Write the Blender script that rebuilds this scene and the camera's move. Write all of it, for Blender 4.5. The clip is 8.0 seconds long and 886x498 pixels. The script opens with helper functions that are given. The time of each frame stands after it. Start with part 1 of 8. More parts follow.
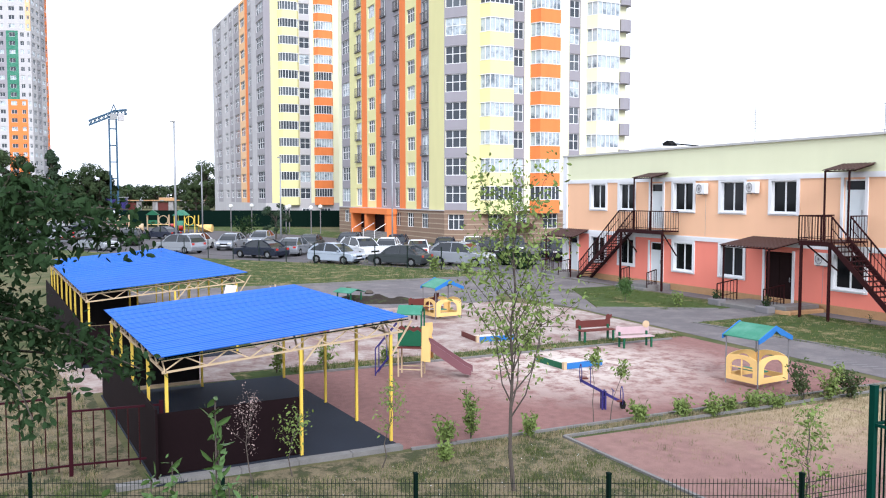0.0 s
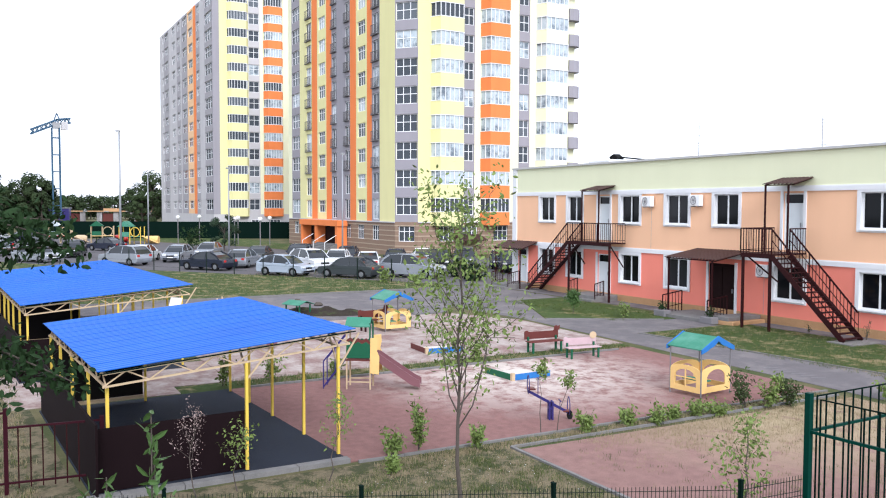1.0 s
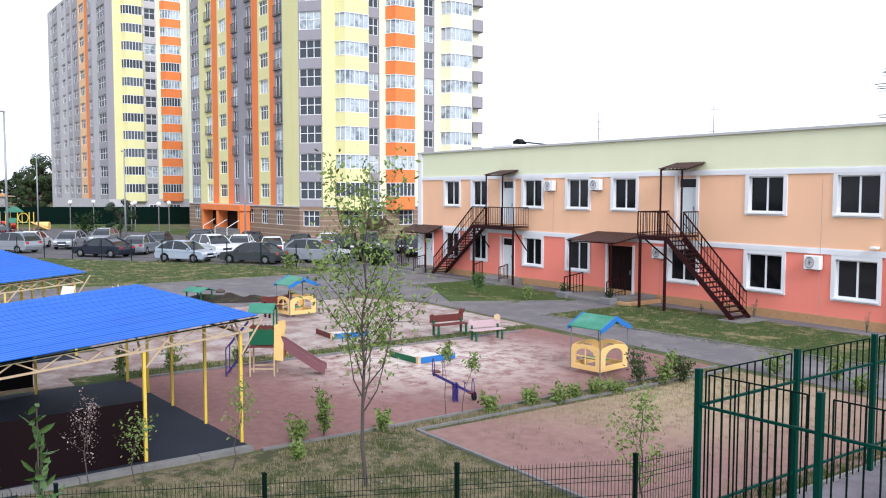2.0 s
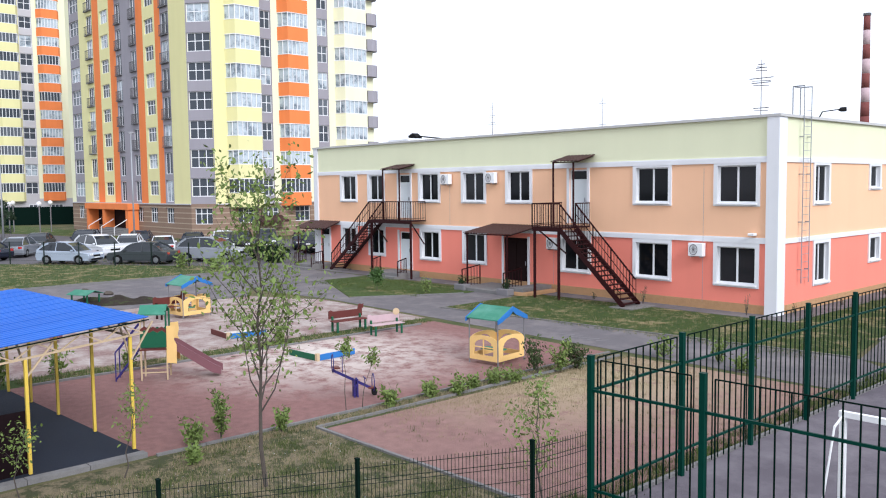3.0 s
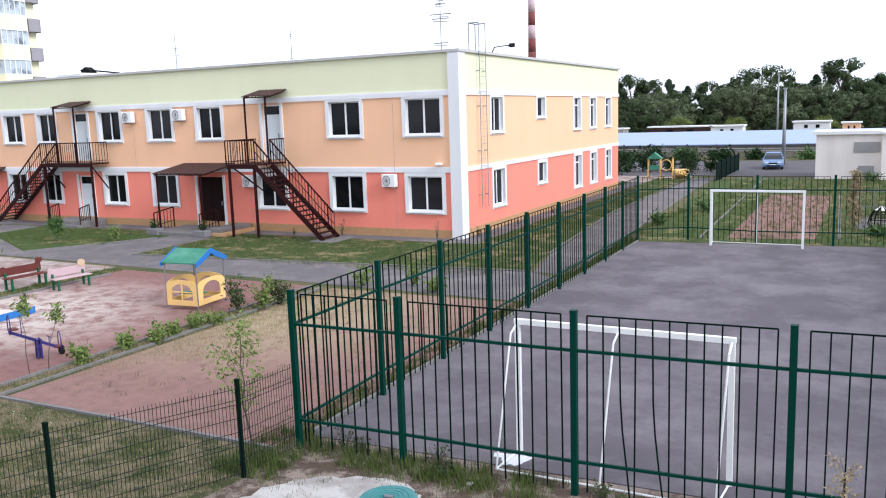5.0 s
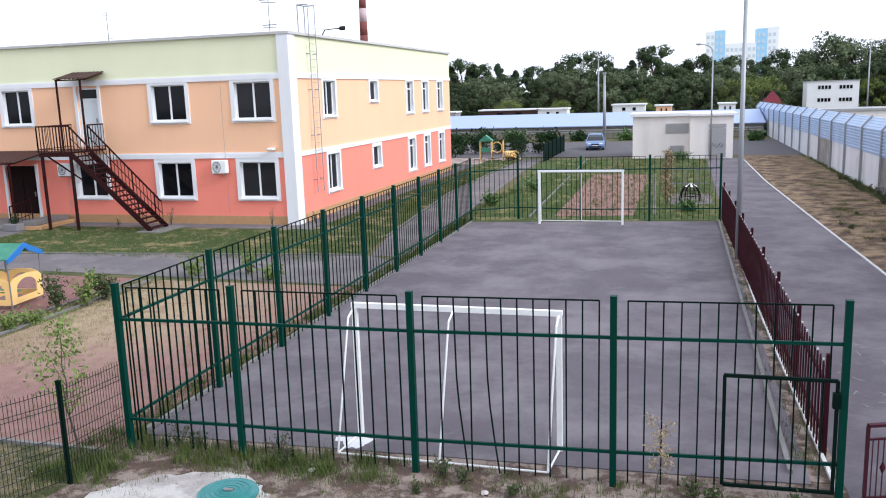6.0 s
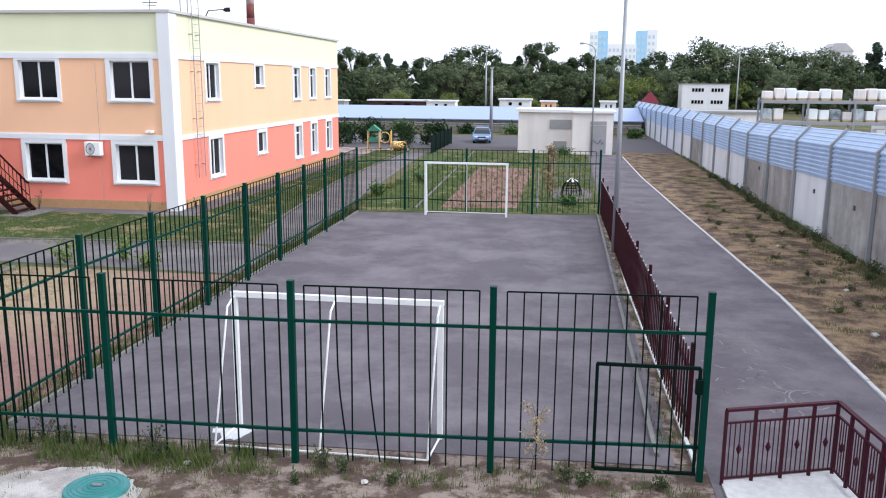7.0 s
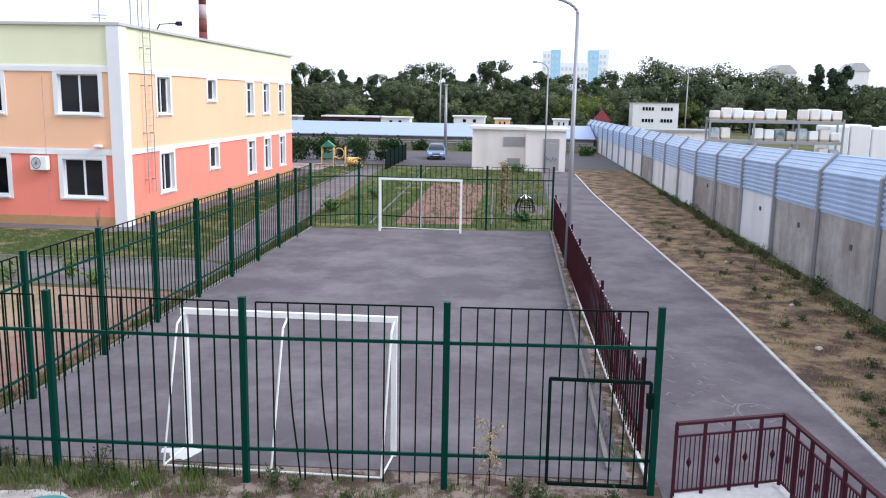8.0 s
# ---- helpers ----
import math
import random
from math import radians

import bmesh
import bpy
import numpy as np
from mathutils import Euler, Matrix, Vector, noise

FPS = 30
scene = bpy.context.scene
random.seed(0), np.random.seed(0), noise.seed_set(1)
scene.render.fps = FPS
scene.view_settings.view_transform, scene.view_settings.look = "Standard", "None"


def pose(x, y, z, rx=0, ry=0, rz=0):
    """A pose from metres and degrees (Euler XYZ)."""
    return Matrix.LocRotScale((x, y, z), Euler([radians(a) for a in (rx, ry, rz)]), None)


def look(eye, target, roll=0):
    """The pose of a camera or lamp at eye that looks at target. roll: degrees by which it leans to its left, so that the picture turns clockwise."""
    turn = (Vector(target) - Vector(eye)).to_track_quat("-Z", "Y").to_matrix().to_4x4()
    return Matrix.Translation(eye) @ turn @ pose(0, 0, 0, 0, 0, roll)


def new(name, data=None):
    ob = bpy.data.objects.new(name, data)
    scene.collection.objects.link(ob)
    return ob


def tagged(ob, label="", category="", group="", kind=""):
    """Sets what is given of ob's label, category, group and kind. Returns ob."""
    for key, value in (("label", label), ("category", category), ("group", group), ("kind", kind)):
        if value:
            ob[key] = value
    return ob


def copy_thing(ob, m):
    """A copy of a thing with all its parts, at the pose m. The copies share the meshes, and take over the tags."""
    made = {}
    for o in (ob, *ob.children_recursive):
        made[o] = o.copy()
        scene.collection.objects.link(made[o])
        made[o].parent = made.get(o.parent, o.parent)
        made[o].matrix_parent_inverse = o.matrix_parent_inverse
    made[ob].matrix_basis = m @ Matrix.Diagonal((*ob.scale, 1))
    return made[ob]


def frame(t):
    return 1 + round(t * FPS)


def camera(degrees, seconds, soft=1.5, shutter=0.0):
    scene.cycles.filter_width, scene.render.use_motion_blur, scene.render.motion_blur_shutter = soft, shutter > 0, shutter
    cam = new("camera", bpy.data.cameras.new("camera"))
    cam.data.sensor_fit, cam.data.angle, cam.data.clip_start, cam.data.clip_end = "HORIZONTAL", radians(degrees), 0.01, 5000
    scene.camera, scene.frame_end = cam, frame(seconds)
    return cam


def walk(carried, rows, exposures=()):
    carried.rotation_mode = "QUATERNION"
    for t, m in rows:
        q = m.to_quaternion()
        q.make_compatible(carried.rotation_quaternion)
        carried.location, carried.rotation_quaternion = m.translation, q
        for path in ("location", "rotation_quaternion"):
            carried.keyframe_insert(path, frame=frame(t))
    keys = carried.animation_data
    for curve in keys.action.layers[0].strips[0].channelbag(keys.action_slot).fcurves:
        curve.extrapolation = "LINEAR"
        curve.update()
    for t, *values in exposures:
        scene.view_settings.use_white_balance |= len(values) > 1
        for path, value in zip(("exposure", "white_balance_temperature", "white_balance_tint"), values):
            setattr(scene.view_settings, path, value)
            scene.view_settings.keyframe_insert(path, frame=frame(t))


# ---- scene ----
cam = camera(55.75, 8.0, soft=1.1)
# seconds, eye, yaw, pitch, roll of each key
PATH = [
    (0, (0.425, 0.382, 4.936), (-8.5696, 4.7043, 4.2987), -0.03),
    (0.5, (0.457, 0.406, 4.936), (-8.4400, 4.9433, 4.4336), 0.27),
    (1, (0.483, 0.427, 4.936), (-8.2523, 5.2697, 4.4405), 0.18),
    (1.5, (0.506, 0.445, 4.936), (-7.9473, 5.7529, 4.3239), 0.06),
    (1.7, (0.514, 0.451, 4.936), (-7.8063, 5.9597, 4.2857), 0.11),
    (2.8, (0.565, 0.474, 4.936), (-7.0031, 6.9709, 4.2163), -0.42),
    (3, (0.575, 0.476, 4.936), (-6.7971, 7.1908, 4.1845), -0.67),
    (3.5, (0.603, 0.479, 4.936), (-6.2170, 7.7399, 4.0613), -1.36),
    (4, (0.634, 0.478, 4.935), (-5.5245, 8.2771, 3.8205), -1.64),
    (4.5, (0.667, 0.473, 4.935), (-4.7292, 8.7748, 3.5348), -1.66),
    (4.7, (0.681, 0.471, 4.935), (-4.3784, 8.9661, 3.4431), -1.72),
    (5.8, (0.759, 0.451, 4.935), (-2.3822, 9.7789, 3.1661), -2.06),
    (6, (0.773, 0.447, 4.935), (-1.9928, 9.8804, 3.0991), -1.88),
    (6.5, (0.804, 0.438, 4.935), (-1.1442, 10.0471, 2.9676), -0.34),
    (7, (0.828, 0.430, 4.935), (-0.6201, 10.1273, 2.9688), 0.44),
    (7.5, (0.842, 0.425, 4.934), (-0.3132, 10.1711, 3.0169), 0.73),
    (8, (0.841, 0.424, 4.934), (-0.0764, 10.2237, 3.1642), 1.01),
]
EXPOSURE, KELVIN, SKY, SUN = 0.46, 5900.0, 0.112, 1.98
walk(cam, [(t, look(eye, target, roll)) for t, eye, target, roll in PATH], exposures=[(t, EXPOSURE + d, KELVIN, 10.0) for t, d in ((0.0, 0.17), (0.8, 0.12), (1.7, 0.01), (3.0, -0.13), (4.2, -0.08), (5.0, -0.03), (6.0, -0.02), (8.0, -0.03))])

# ---- sky and sun: bright overcast evening ----
world = bpy.data.worlds.new("world")
scene.world = world
world.use_nodes = True
wn, wl = world.node_tree.nodes, world.node_tree.links
sky = wn.new("ShaderNodeTexSky")
sky.sky_type = 'NISHITA'
sky.sun_disc = False
sky.sun_elevation, sky.sun_rotation = radians(34), radians(100)
sky.dust_density, sky.air_density, sky.ozone_density = 1.5, 1.0, 1.0
pale = wn.new("ShaderNodeHueSaturation")
pale.inputs["Saturation"].default_value = 0.35
wl.new(sky.outputs[0], pale.inputs["Color"])
# a closed white cloud deck over the blue sky
cloud = wn.new("ShaderNodeMix")
cloud.data_type = 'RGBA'
cloud.inputs["Factor"].default_value = 0.85
cloud.inputs["B"].default_value = (10.0, 10.1, 10.6, 1)
wl.new(pale.outputs[0], cloud.inputs["A"])
wl.new(cloud.outputs["Result"], wn["Background"].inputs["Color"])
wn["Background"].inputs["Strength"].default_value = SKY
sun = new("sun", bpy.data.lights.new("sun", 'SUN'))
sun.data.energy, sun.data.angle, sun.data.color = SUN, radians(25), (1.0, 0.965, 0.93)
sun.matrix_world = look((0, 0, 60), (-50, 11, 26))


# ---- materials ----
def material(name, colour, rough=0.8, vary=0.12, scale=3.0, bump=0.15, fine=60.0, second=None, blotch=0.5, metal=0.0, width=0.12, spot=None):
    """Two scales of noise on a base colour, an optional second colour in patches, and fine relief."""
    m = bpy.data.materials.new(name)
    m.use_nodes = True
    n, l = m.node_tree.nodes, m.node_tree.links
    bsdf = n["Principled BSDF"]
    bsdf.inputs["Roughness"].default_value, bsdf.inputs["Metallic"].default_value = rough, metal
    if rough > 0.45:
        bsdf.inputs["Specular IOR Level"].default_value = 0.22 if max(colour) > 0.05 else 0.08
    geo = n.new("ShaderNodeNewGeometry")
    big, small = n.new("ShaderNodeTexNoise"), n.new("ShaderNodeTexNoise")
    big.inputs["Scale"].default_value, big.inputs["Detail"].default_value = scale, 6
    small.inputs["Scale"].default_value, small.inputs["Detail"].default_value = fine, 3
    l.new(geo.outputs["Position"], big.inputs["Vector"])
    l.new(geo.outputs["Position"], small.inputs["Vector"])
    mix = n.new("ShaderNodeMix")
    mix.data_type = 'RGBA'
    dark = [c * (1 - 1.6 * vary) for c in colour]
    light = [min(1, c * (1 + 1.2 * vary)) for c in colour]
    mix.inputs["A"].default_value, mix.inputs["B"].default_value = (*dark, 1), (*light, 1)
    both = n.new("ShaderNodeMath")
    both.operation = 'MULTIPLY_ADD'
    both.inputs[1].default_value = 0.5
    half = n.new("ShaderNodeMath")
    half.operation = 'MULTIPLY'
    half.inputs[1].default_value = 0.5
    l.new(small.outputs["Fac"], half.inputs[0])
    l.new(big.outputs["Fac"], both.inputs[0])
    l.new(half.outputs[0], both.inputs[2])
    l.new(both.outputs[0], mix.inputs["Factor"])
    out = mix.outputs["Result"]
    if second:
        patch = n.new("ShaderNodeTexNoise")
        patch.inputs["Scale"].default_value, patch.inputs["Detail"].default_value, patch.inputs["Roughness"].default_value = scale * 0.35, 9, 0.72
        l.new(geo.outputs["Position"], patch.inputs["Vector"])
        ramp = n.new("ShaderNodeMapRange")
        ramp.inputs["From Min"].default_value, ramp.inputs["From Max"].default_value = 1 - blotch - width / 2, 1 - blotch + width / 2
        l.new(patch.outputs["Fac"], ramp.inputs["Value"])
        fac = ramp.outputs["Result"]
        if spot:
            # a worn area round one place, fading out with a ragged edge
            away = n.new("ShaderNodeVectorMath")
            away.operation = 'DISTANCE'
            away.inputs[1].default_value = spot[:3]
            l.new(geo.outputs["Position"], away.inputs[0])
            near = n.new("ShaderNodeMapRange")
            near.inputs["From Min"].default_value, near.inputs["From Max"].default_value = spot[3], spot[3] * 0.2
            l.new(away.outputs["Value"], near.inputs["Value"])
            times = n.new("ShaderNodeMath")
            times.operation = 'MULTIPLY'
            l.new(fac, times.inputs[0])
            l.new(near.outputs["Result"], times.inputs[1])
            fac = times.outputs[0]
        over = n.new("ShaderNodeMix")
        over.data_type = 'RGBA'
        l.new(fac, over.inputs["Factor"])
        l.new(out, over.inputs["A"])
        over.inputs["B"].default_value = (*second, 1)
        out = over.outputs["Result"]
    l.new(out, bsdf.inputs["Base Color"])
    if bump:
        b = n.new("ShaderNodeBump")
        b.inputs["Strength"].default_value, b.inputs["Distance"].default_value = bump, 0.02
        l.new(small.outputs["Fac"], b.inputs["Height"])
        l.new(b.outputs[0], bsdf.inputs["Normal"])
    return m


def streaked(m, amount=0.25):
    """Adds rain streaks that run down walls."""
    n, l = m.node_tree.nodes, m.node_tree.links
    bsdf = n["Principled BSDF"]
    link = bsdf.inputs["Base Color"].links[0]
    src = link.from_socket
    geo = n.new("ShaderNodeNewGeometry")
    stretch = n.new("ShaderNodeVectorMath")
    stretch.operation = 'MULTIPLY'
    stretch.inputs[1].default_value = (1.3, 1.3, 0.16)
    noise_ = n.new("ShaderNodeTexNoise")
    noise_.inputs["Scale"].default_value, noise_.inputs["Detail"].default_value = 1.0, 5
    l.new(geo.outputs["Position"], stretch.inputs[0])
    l.new(stretch.outputs[0], noise_.inputs["Vector"])
    ramp = n.new("ShaderNodeMapRange")
    ramp.inputs["From Min"].default_value, ramp.inputs["From Max"].default_value = 0.35, 0.75
    ramp.inputs["To Min"].default_value, ramp.inputs["To Max"].default_value = 1.0, 1.0 - amount
    l.new(noise_.outputs["Fac"], ramp.inputs["Value"])
    mul = n.new("ShaderNodeMix")
    mul.data_type, mul.blend_type = 'RGBA', 'MULTIPLY'
    mul.inputs["Factor"].default_value = 1
    l.new(src, mul.inputs["A"])
    l.new(ramp.outputs["Result"], mul.inputs["B"])
    l.new(mul.outputs["Result"], bsdf.inputs["Base Color"])
    return m


def glass_material(name, colour, rough=0.06):
    """Window glass seen from outside: dark room behind, glossy surface."""
    m = material(name, colour, rough, 0.25, 0.8, 0.0)
    m.node_tree.nodes["Principled BSDF"].inputs["Specular IOR Level"].default_value = 0.16
    return m


M = {
    "coral": streaked(material("coral_plaster", (0.90, 0.27, 0.20), 0.9, 0.05, 0.5, 0.25, 90), 0.035),
    "peach": streaked(material("peach_plaster", (0.90, 0.54, 0.34), 0.9, 0.05, 0.5, 0.25, 90), 0.035),
    "lime": streaked(material("pale_lime_plaster", (0.78, 0.785, 0.55), 0.9, 0.05, 0.5, 0.25, 90), 0.025),
    "trim": streaked(material("white_trim_plaster", (0.78, 0.78, 0.80), 0.85, 0.05, 1.5, 0.1, 80), 0.06),
    "frame_white": material("white_plastic_frame", (0.82, 0.82, 0.83), 0.4, 0.04, 2, 0.0),
    "pane": glass_material("dark_window_glass", (0.006, 0.007, 0.009)),
    "pane_pale": material("curtained_window_glass", (0.50, 0.56, 0.60), 0.15, 0.25, 1.6, 0.0, 5, second=(0.13, 0.16, 0.19), blotch=0.45, width=0.12),
    "pane_tower": glass_material("tower_window_glass", (0.07, 0.08, 0.095)),
    "plinth": material("tan_brick_plinth", (0.52, 0.31, 0.16), 0.9, 0.2, 4, 0.3),
    "iron": material("maroon_painted_iron", (0.030, 0.008, 0.009), 0.5, 0.2, 6, 0.05),
    "iron_fence": material("dark_red_painted_iron", (0.034, 0.006, 0.011), 0.65, 0.2, 6, 0.05),
    "rail_paint": material("plum_painted_steel", (0.048, 0.012, 0.020), 0.5, 0.2, 8, 0.05),
    "awning": material("brown_roof_sheet", (0.06, 0.03, 0.027), 0.6, 0.2, 4, 0.1),
    "door_white": material("white_metal_door", (0.66, 0.70, 0.72), 0.5, 0.06, 2, 0.02),
    "door_brown": material("dark_brown_door", (0.016, 0.007, 0.007), 0.75, 0.3, 3, 0.05),
    "green": material("green_painted_steel", (0.0015, 0.037, 0.026), 0.5, 0.2, 5, 0.04),
    "green_dark": material("dark_green_powder_coat", (0.0015, 0.010, 0.007), 0.85, 0.2, 5, 0.03),
    "wire": material("dark_wire", (0.012, 0.022, 0.018), 0.6, 0.2, 5, 0.0),
    "white_paint": material("white_painted_tube", (0.80, 0.80, 0.80), 0.5, 0.08, 7, 0.05),
    "asphalt_court": material("worn_court_asphalt", (0.128, 0.111, 0.128), 0.92, 0.28, 1.1, 0.6, 120, second=(0.190, 0.169, 0.186), blotch=0.47, width=0.18),
    "asphalt_path": material("grey_path_asphalt", (0.128, 0.110, 0.128), 0.92, 0.26, 1.4, 0.6, 120, second=(0.188, 0.167, 0.182), blotch=0.47, width=0.2),
    "asphalt_old": material("pale_old_asphalt", (0.146, 0.133, 0.139), 0.95, 0.25, 1.6, 0.4, 90, second=(0.205, 0.184, 0.184), blotch=0.45, width=0.16),
    "asphalt_lot": material("parking_asphalt", (0.115, 0.107, 0.115), 0.95, 0.2, 0.6, 0.4, 60),
    "crumb": material("red_crumb_play_surface", (0.262, 0.139, 0.127), 1.0, 0.42, 5.0, 1.0, 60, second=(0.60, 0.52, 0.47), blotch=0.53, width=0.16, spot=(-19.9, 14.3, 0, 5.5)),
    "crumb_dusty": material("dusty_red_play_surface", (0.25, 0.160, 0.146), 1.0, 0.24, 3.4, 0.6, 110, second=(0.42, 0.36, 0.33), blotch=0.50, width=0.22),
    "crumb_dry": material("red_crumb_with_dry_grass", (0.275, 0.160, 0.142), 1.0, 0.42, 3.6, 0.8, 60, second=(0.39, 0.31, 0.20), blotch=0.58, width=0.12, spot=(-12.9, 17.4, 0, 5.8)),
    "lawn": material("worn_green_lawn", (0.052, 0.080, 0.021), 1.0, 0.55, 2.2, 1.0, 45, second=(0.23, 0.185, 0.098), blotch=0.44, width=0.07),
    "lawn_green": material("green_lawn", (0.062, 0.092, 0.025), 1.0, 0.5, 2.0, 1.0, 45, second=(0.22, 0.19, 0.09), blotch=0.42, width=0.08),
    "dry": material("dry_grass_ground", (0.185, 0.150, 0.094), 1.0, 0.6, 5.0, 1.0, 35, second=(0.056, 0.060, 0.028), blotch=0.49, width=0.08),
    "soil": material("bare_brown_soil", (0.105, 0.072, 0.058), 1.0, 0.6, 6.0, 1.0, 40, second=(0.27, 0.215, 0.185), blotch=0.48, width=0.10),
    "ground": material("rough_grass_ground", (0.15, 0.125, 0.065), 1.0, 0.35, 0.9, 0.8, 30, second=(0.06, 0.075, 0.027), blotch=0.5, width=0.2),
    "kerb": material("concrete_kerb", (0.205, 0.196, 0.192), 0.9, 0.35, 5, 0.3),
    "kerb_white": material("whitewashed_kerb", (0.60, 0.59, 0.59), 0.9, 0.35, 9, 0.4),
    "concrete": streaked(material("weathered_concrete", (0.34, 0.315, 0.31), 0.92, 0.26, 1.6, 0.3, 60, second=(0.46, 0.45, 0.455), blotch=0.46, width=0.2), 0.45),
    "concrete_pale": streaked(material("pale_painted_concrete", (0.70, 0.71, 0.76), 0.92, 0.14, 0.9, 0.2, 60, second=(0.55, 0.53, 0.53), blotch=0.36, width=0.12), 0.22),
    "rubber": material("dark_rubber_mat", (0.027, 0.032, 0.046), 0.75, 0.25, 0.8, 0.4, 90),
    "blue_roof": material("cobalt_profiled_sheet", (0.006, 0.090, 0.44), 0.5, 0.12, 0.7, 0.03, 30, second=(0.012, 0.12, 0.50), blotch=0.45, width=0.4),
    "yellow": material("yellow_painted_post", (0.74, 0.52, 0.085), 0.5, 0.12, 4, 0.05),
    "truss": material("cream_painted_steel", (0.56, 0.42, 0.27), 0.6, 0.15, 5, 0.05),
    "brown_sheet": material("dark_brown_fence_sheet", (0.011, 0.0055, 0.0068), 0.85, 0.25, 1.5, 0.03),
    "black_board": material("black_board", (0.012, 0.010, 0.010), 0.8, 0.3, 3, 0.05),
    "ply_orange": material("warm_yellow_plywood", (0.83, 0.55, 0.21), 0.6, 0.10, 4, 0.05),
    "ply_green": material("faded_green_plywood", (0.05, 0.21, 0.135), 0.65, 0.25, 3, 0.05, 40, second=(0.10, 0.27, 0.20), blotch=0.45, width=0.2),
    "ply_green_dark": material("dark_green_plywood", (0.015, 0.11, 0.055), 0.55, 0.15, 4, 0.05),
    "ply_blue": material("blue_plywood", (0.035, 0.17, 0.47), 0.6, 0.2, 4, 0.05),
    "ply_brown": material("brown_plywood", (0.13, 0.035, 0.030), 0.6, 0.2, 4, 0.05),
    "plum": material("plum_slide_surface", (0.20, 0.085, 0.10), 0.45, 0.15, 3, 0.03),
    "violet": material("violet_painted_steel", (0.03, 0.022, 0.16), 0.45, 0.2, 5, 0.03),
    "pinkish": material("faded_pink_board", (0.52, 0.38, 0.40), 0.7, 0.15, 5, 0.08),
    "sand": material("pale_play_sand", (0.62, 0.56, 0.50), 1.0, 0.1, 4, 0.6, 80),
    "blue_sheet": streaked(material("pale_blue_profiled_sheet", (0.40, 0.52, 0.74), 0.45, 0.10, 0.8, 0.03, 30), 0.15),
    "blue_pale_roof": material("sky_blue_roof_sheet", (0.33, 0.40, 0.60), 0.55, 0.08, 0.6, 0.03, 30),
    "steel": material("galvanised_steel", (0.33, 0.34, 0.36), 0.5, 0.12, 3, 0.05, metal=0.4),
    "steel_dark": material("weathered_steel_post", (0.20, 0.19, 0.20), 0.6, 0.15, 3, 0.05),
    "shed": streaked(material("off_white_shed_plaster", (0.84, 0.79, 0.77), 0.9, 0.08, 1.2, 0.15, 60), 0.14),
    "grey_metal": material("grey_metal_sheet", (0.34, 0.34, 0.35), 0.6, 0.12, 3, 0.05),
    "tw_yellow": streaked(material("tower_yellow_render", (0.77, 0.72, 0.37), 0.9, 0.05, 0.25, 0.1, 40), 0.04),
    "tw_pale": streaked(material("tower_pale_yellow_render", (0.85, 0.83, 0.58), 0.9, 0.05, 0.25, 0.1, 40), 0.06),
    "tw_orange": streaked(material("tower_orange_render", (0.83, 0.24, 0.075), 0.9, 0.05, 0.25, 0.1, 40), 0.08),
    "tw_grey": streaked(material("tower_grey_render", (0.33, 0.31, 0.34), 0.9, 0.06, 0.25, 0.1, 40), 0.08),
    "tw_lgrey": streaked(material("tower_pale_grey_render", (0.53, 0.51, 0.52), 0.9, 0.06, 0.25, 0.1, 40), 0.08),
    "tw_stone": material("brown_stone_cladding", (0.27, 0.185, 0.135), 0.85, 0.12, 1.5, 0.15),
    "tw_stone_pale": material("pale_stone_band", (0.42, 0.33, 0.25), 0.85, 0.12, 1.5, 0.15),
    "roofing": material("grey_roof_felt", (0.12, 0.12, 0.125), 0.95, 0.2, 1, 0.3),
    "bark": material("grey_brown_bark", (0.10, 0.082, 0.070), 0.95, 0.3, 12, 0.6, 90),
    "leaf": material("fresh_green_leaves", (0.165, 0.225, 0.06), 0.6, 0.35, 3, 0.0),
    "leaf_dark": material("dark_green_leaves", (0.022, 0.045, 0.017), 0.75, 0.35, 3, 0.0),
    "leaf_shoot": material("broad_green_leaves", (0.075, 0.14, 0.04), 0.5, 0.3, 3, 0.0),
    "leaf_willow": material("grey_green_willow_foliage", (0.150, 0.180, 0.098), 0.9, 0.35, 0.3, 0.0, 4, second=(0.070, 0.096, 0.044), blotch=0.5, width=0.2),
    "leaf_far": material("far_tree_foliage", (0.060, 0.088, 0.036), 0.9, 0.4, 0.25, 0.0, 4, second=(0.036, 0.056, 0.024), blotch=0.5, width=0.2),
    "leaf_conifer": material("dark_conifer_needles", (0.036, 0.062, 0.034), 0.8, 0.3, 2, 0.0),
    "grass_blade": material("grass_blades", (0.085, 0.115, 0.030), 0.8, 0.4, 2, 0.0),
    "straw": material("dry_straw_blades", (0.33, 0.265, 0.16), 0.9, 0.3, 2, 0.0),
    "manhole": material("teal_plastic_manhole", (0.045, 0.205, 0.20), 0.55, 0.25, 5, 0.1, 60, second=(0.10, 0.25, 0.26), blotch=0.42, width=0.2),
    "rim_white": material("white_rag", (0.48, 0.45, 0.42), 0.9, 0.1, 9, 0.2),
    "tyre": material("black_rubber", (0.014, 0.014, 0.015), 0.85, 0.2, 5, 0.05),
    "car_glass": material("car_glass", (0.022, 0.026, 0.032), 0.04, 0.1, 2, 0.0),
    "lamp_lens": material("milky_lamp_globe", (0.82, 0.82, 0.82), 0.3, 0.02, 2, 0.0),
    "red_light": material("red_plastic_lens", (0.45, 0.02, 0.015), 0.3, 0.1, 4, 0.0),
    "brick_red": material("red_brick_chimney", (0.20, 0.065, 0.06), 0.9, 0.2, 1, 0.1),
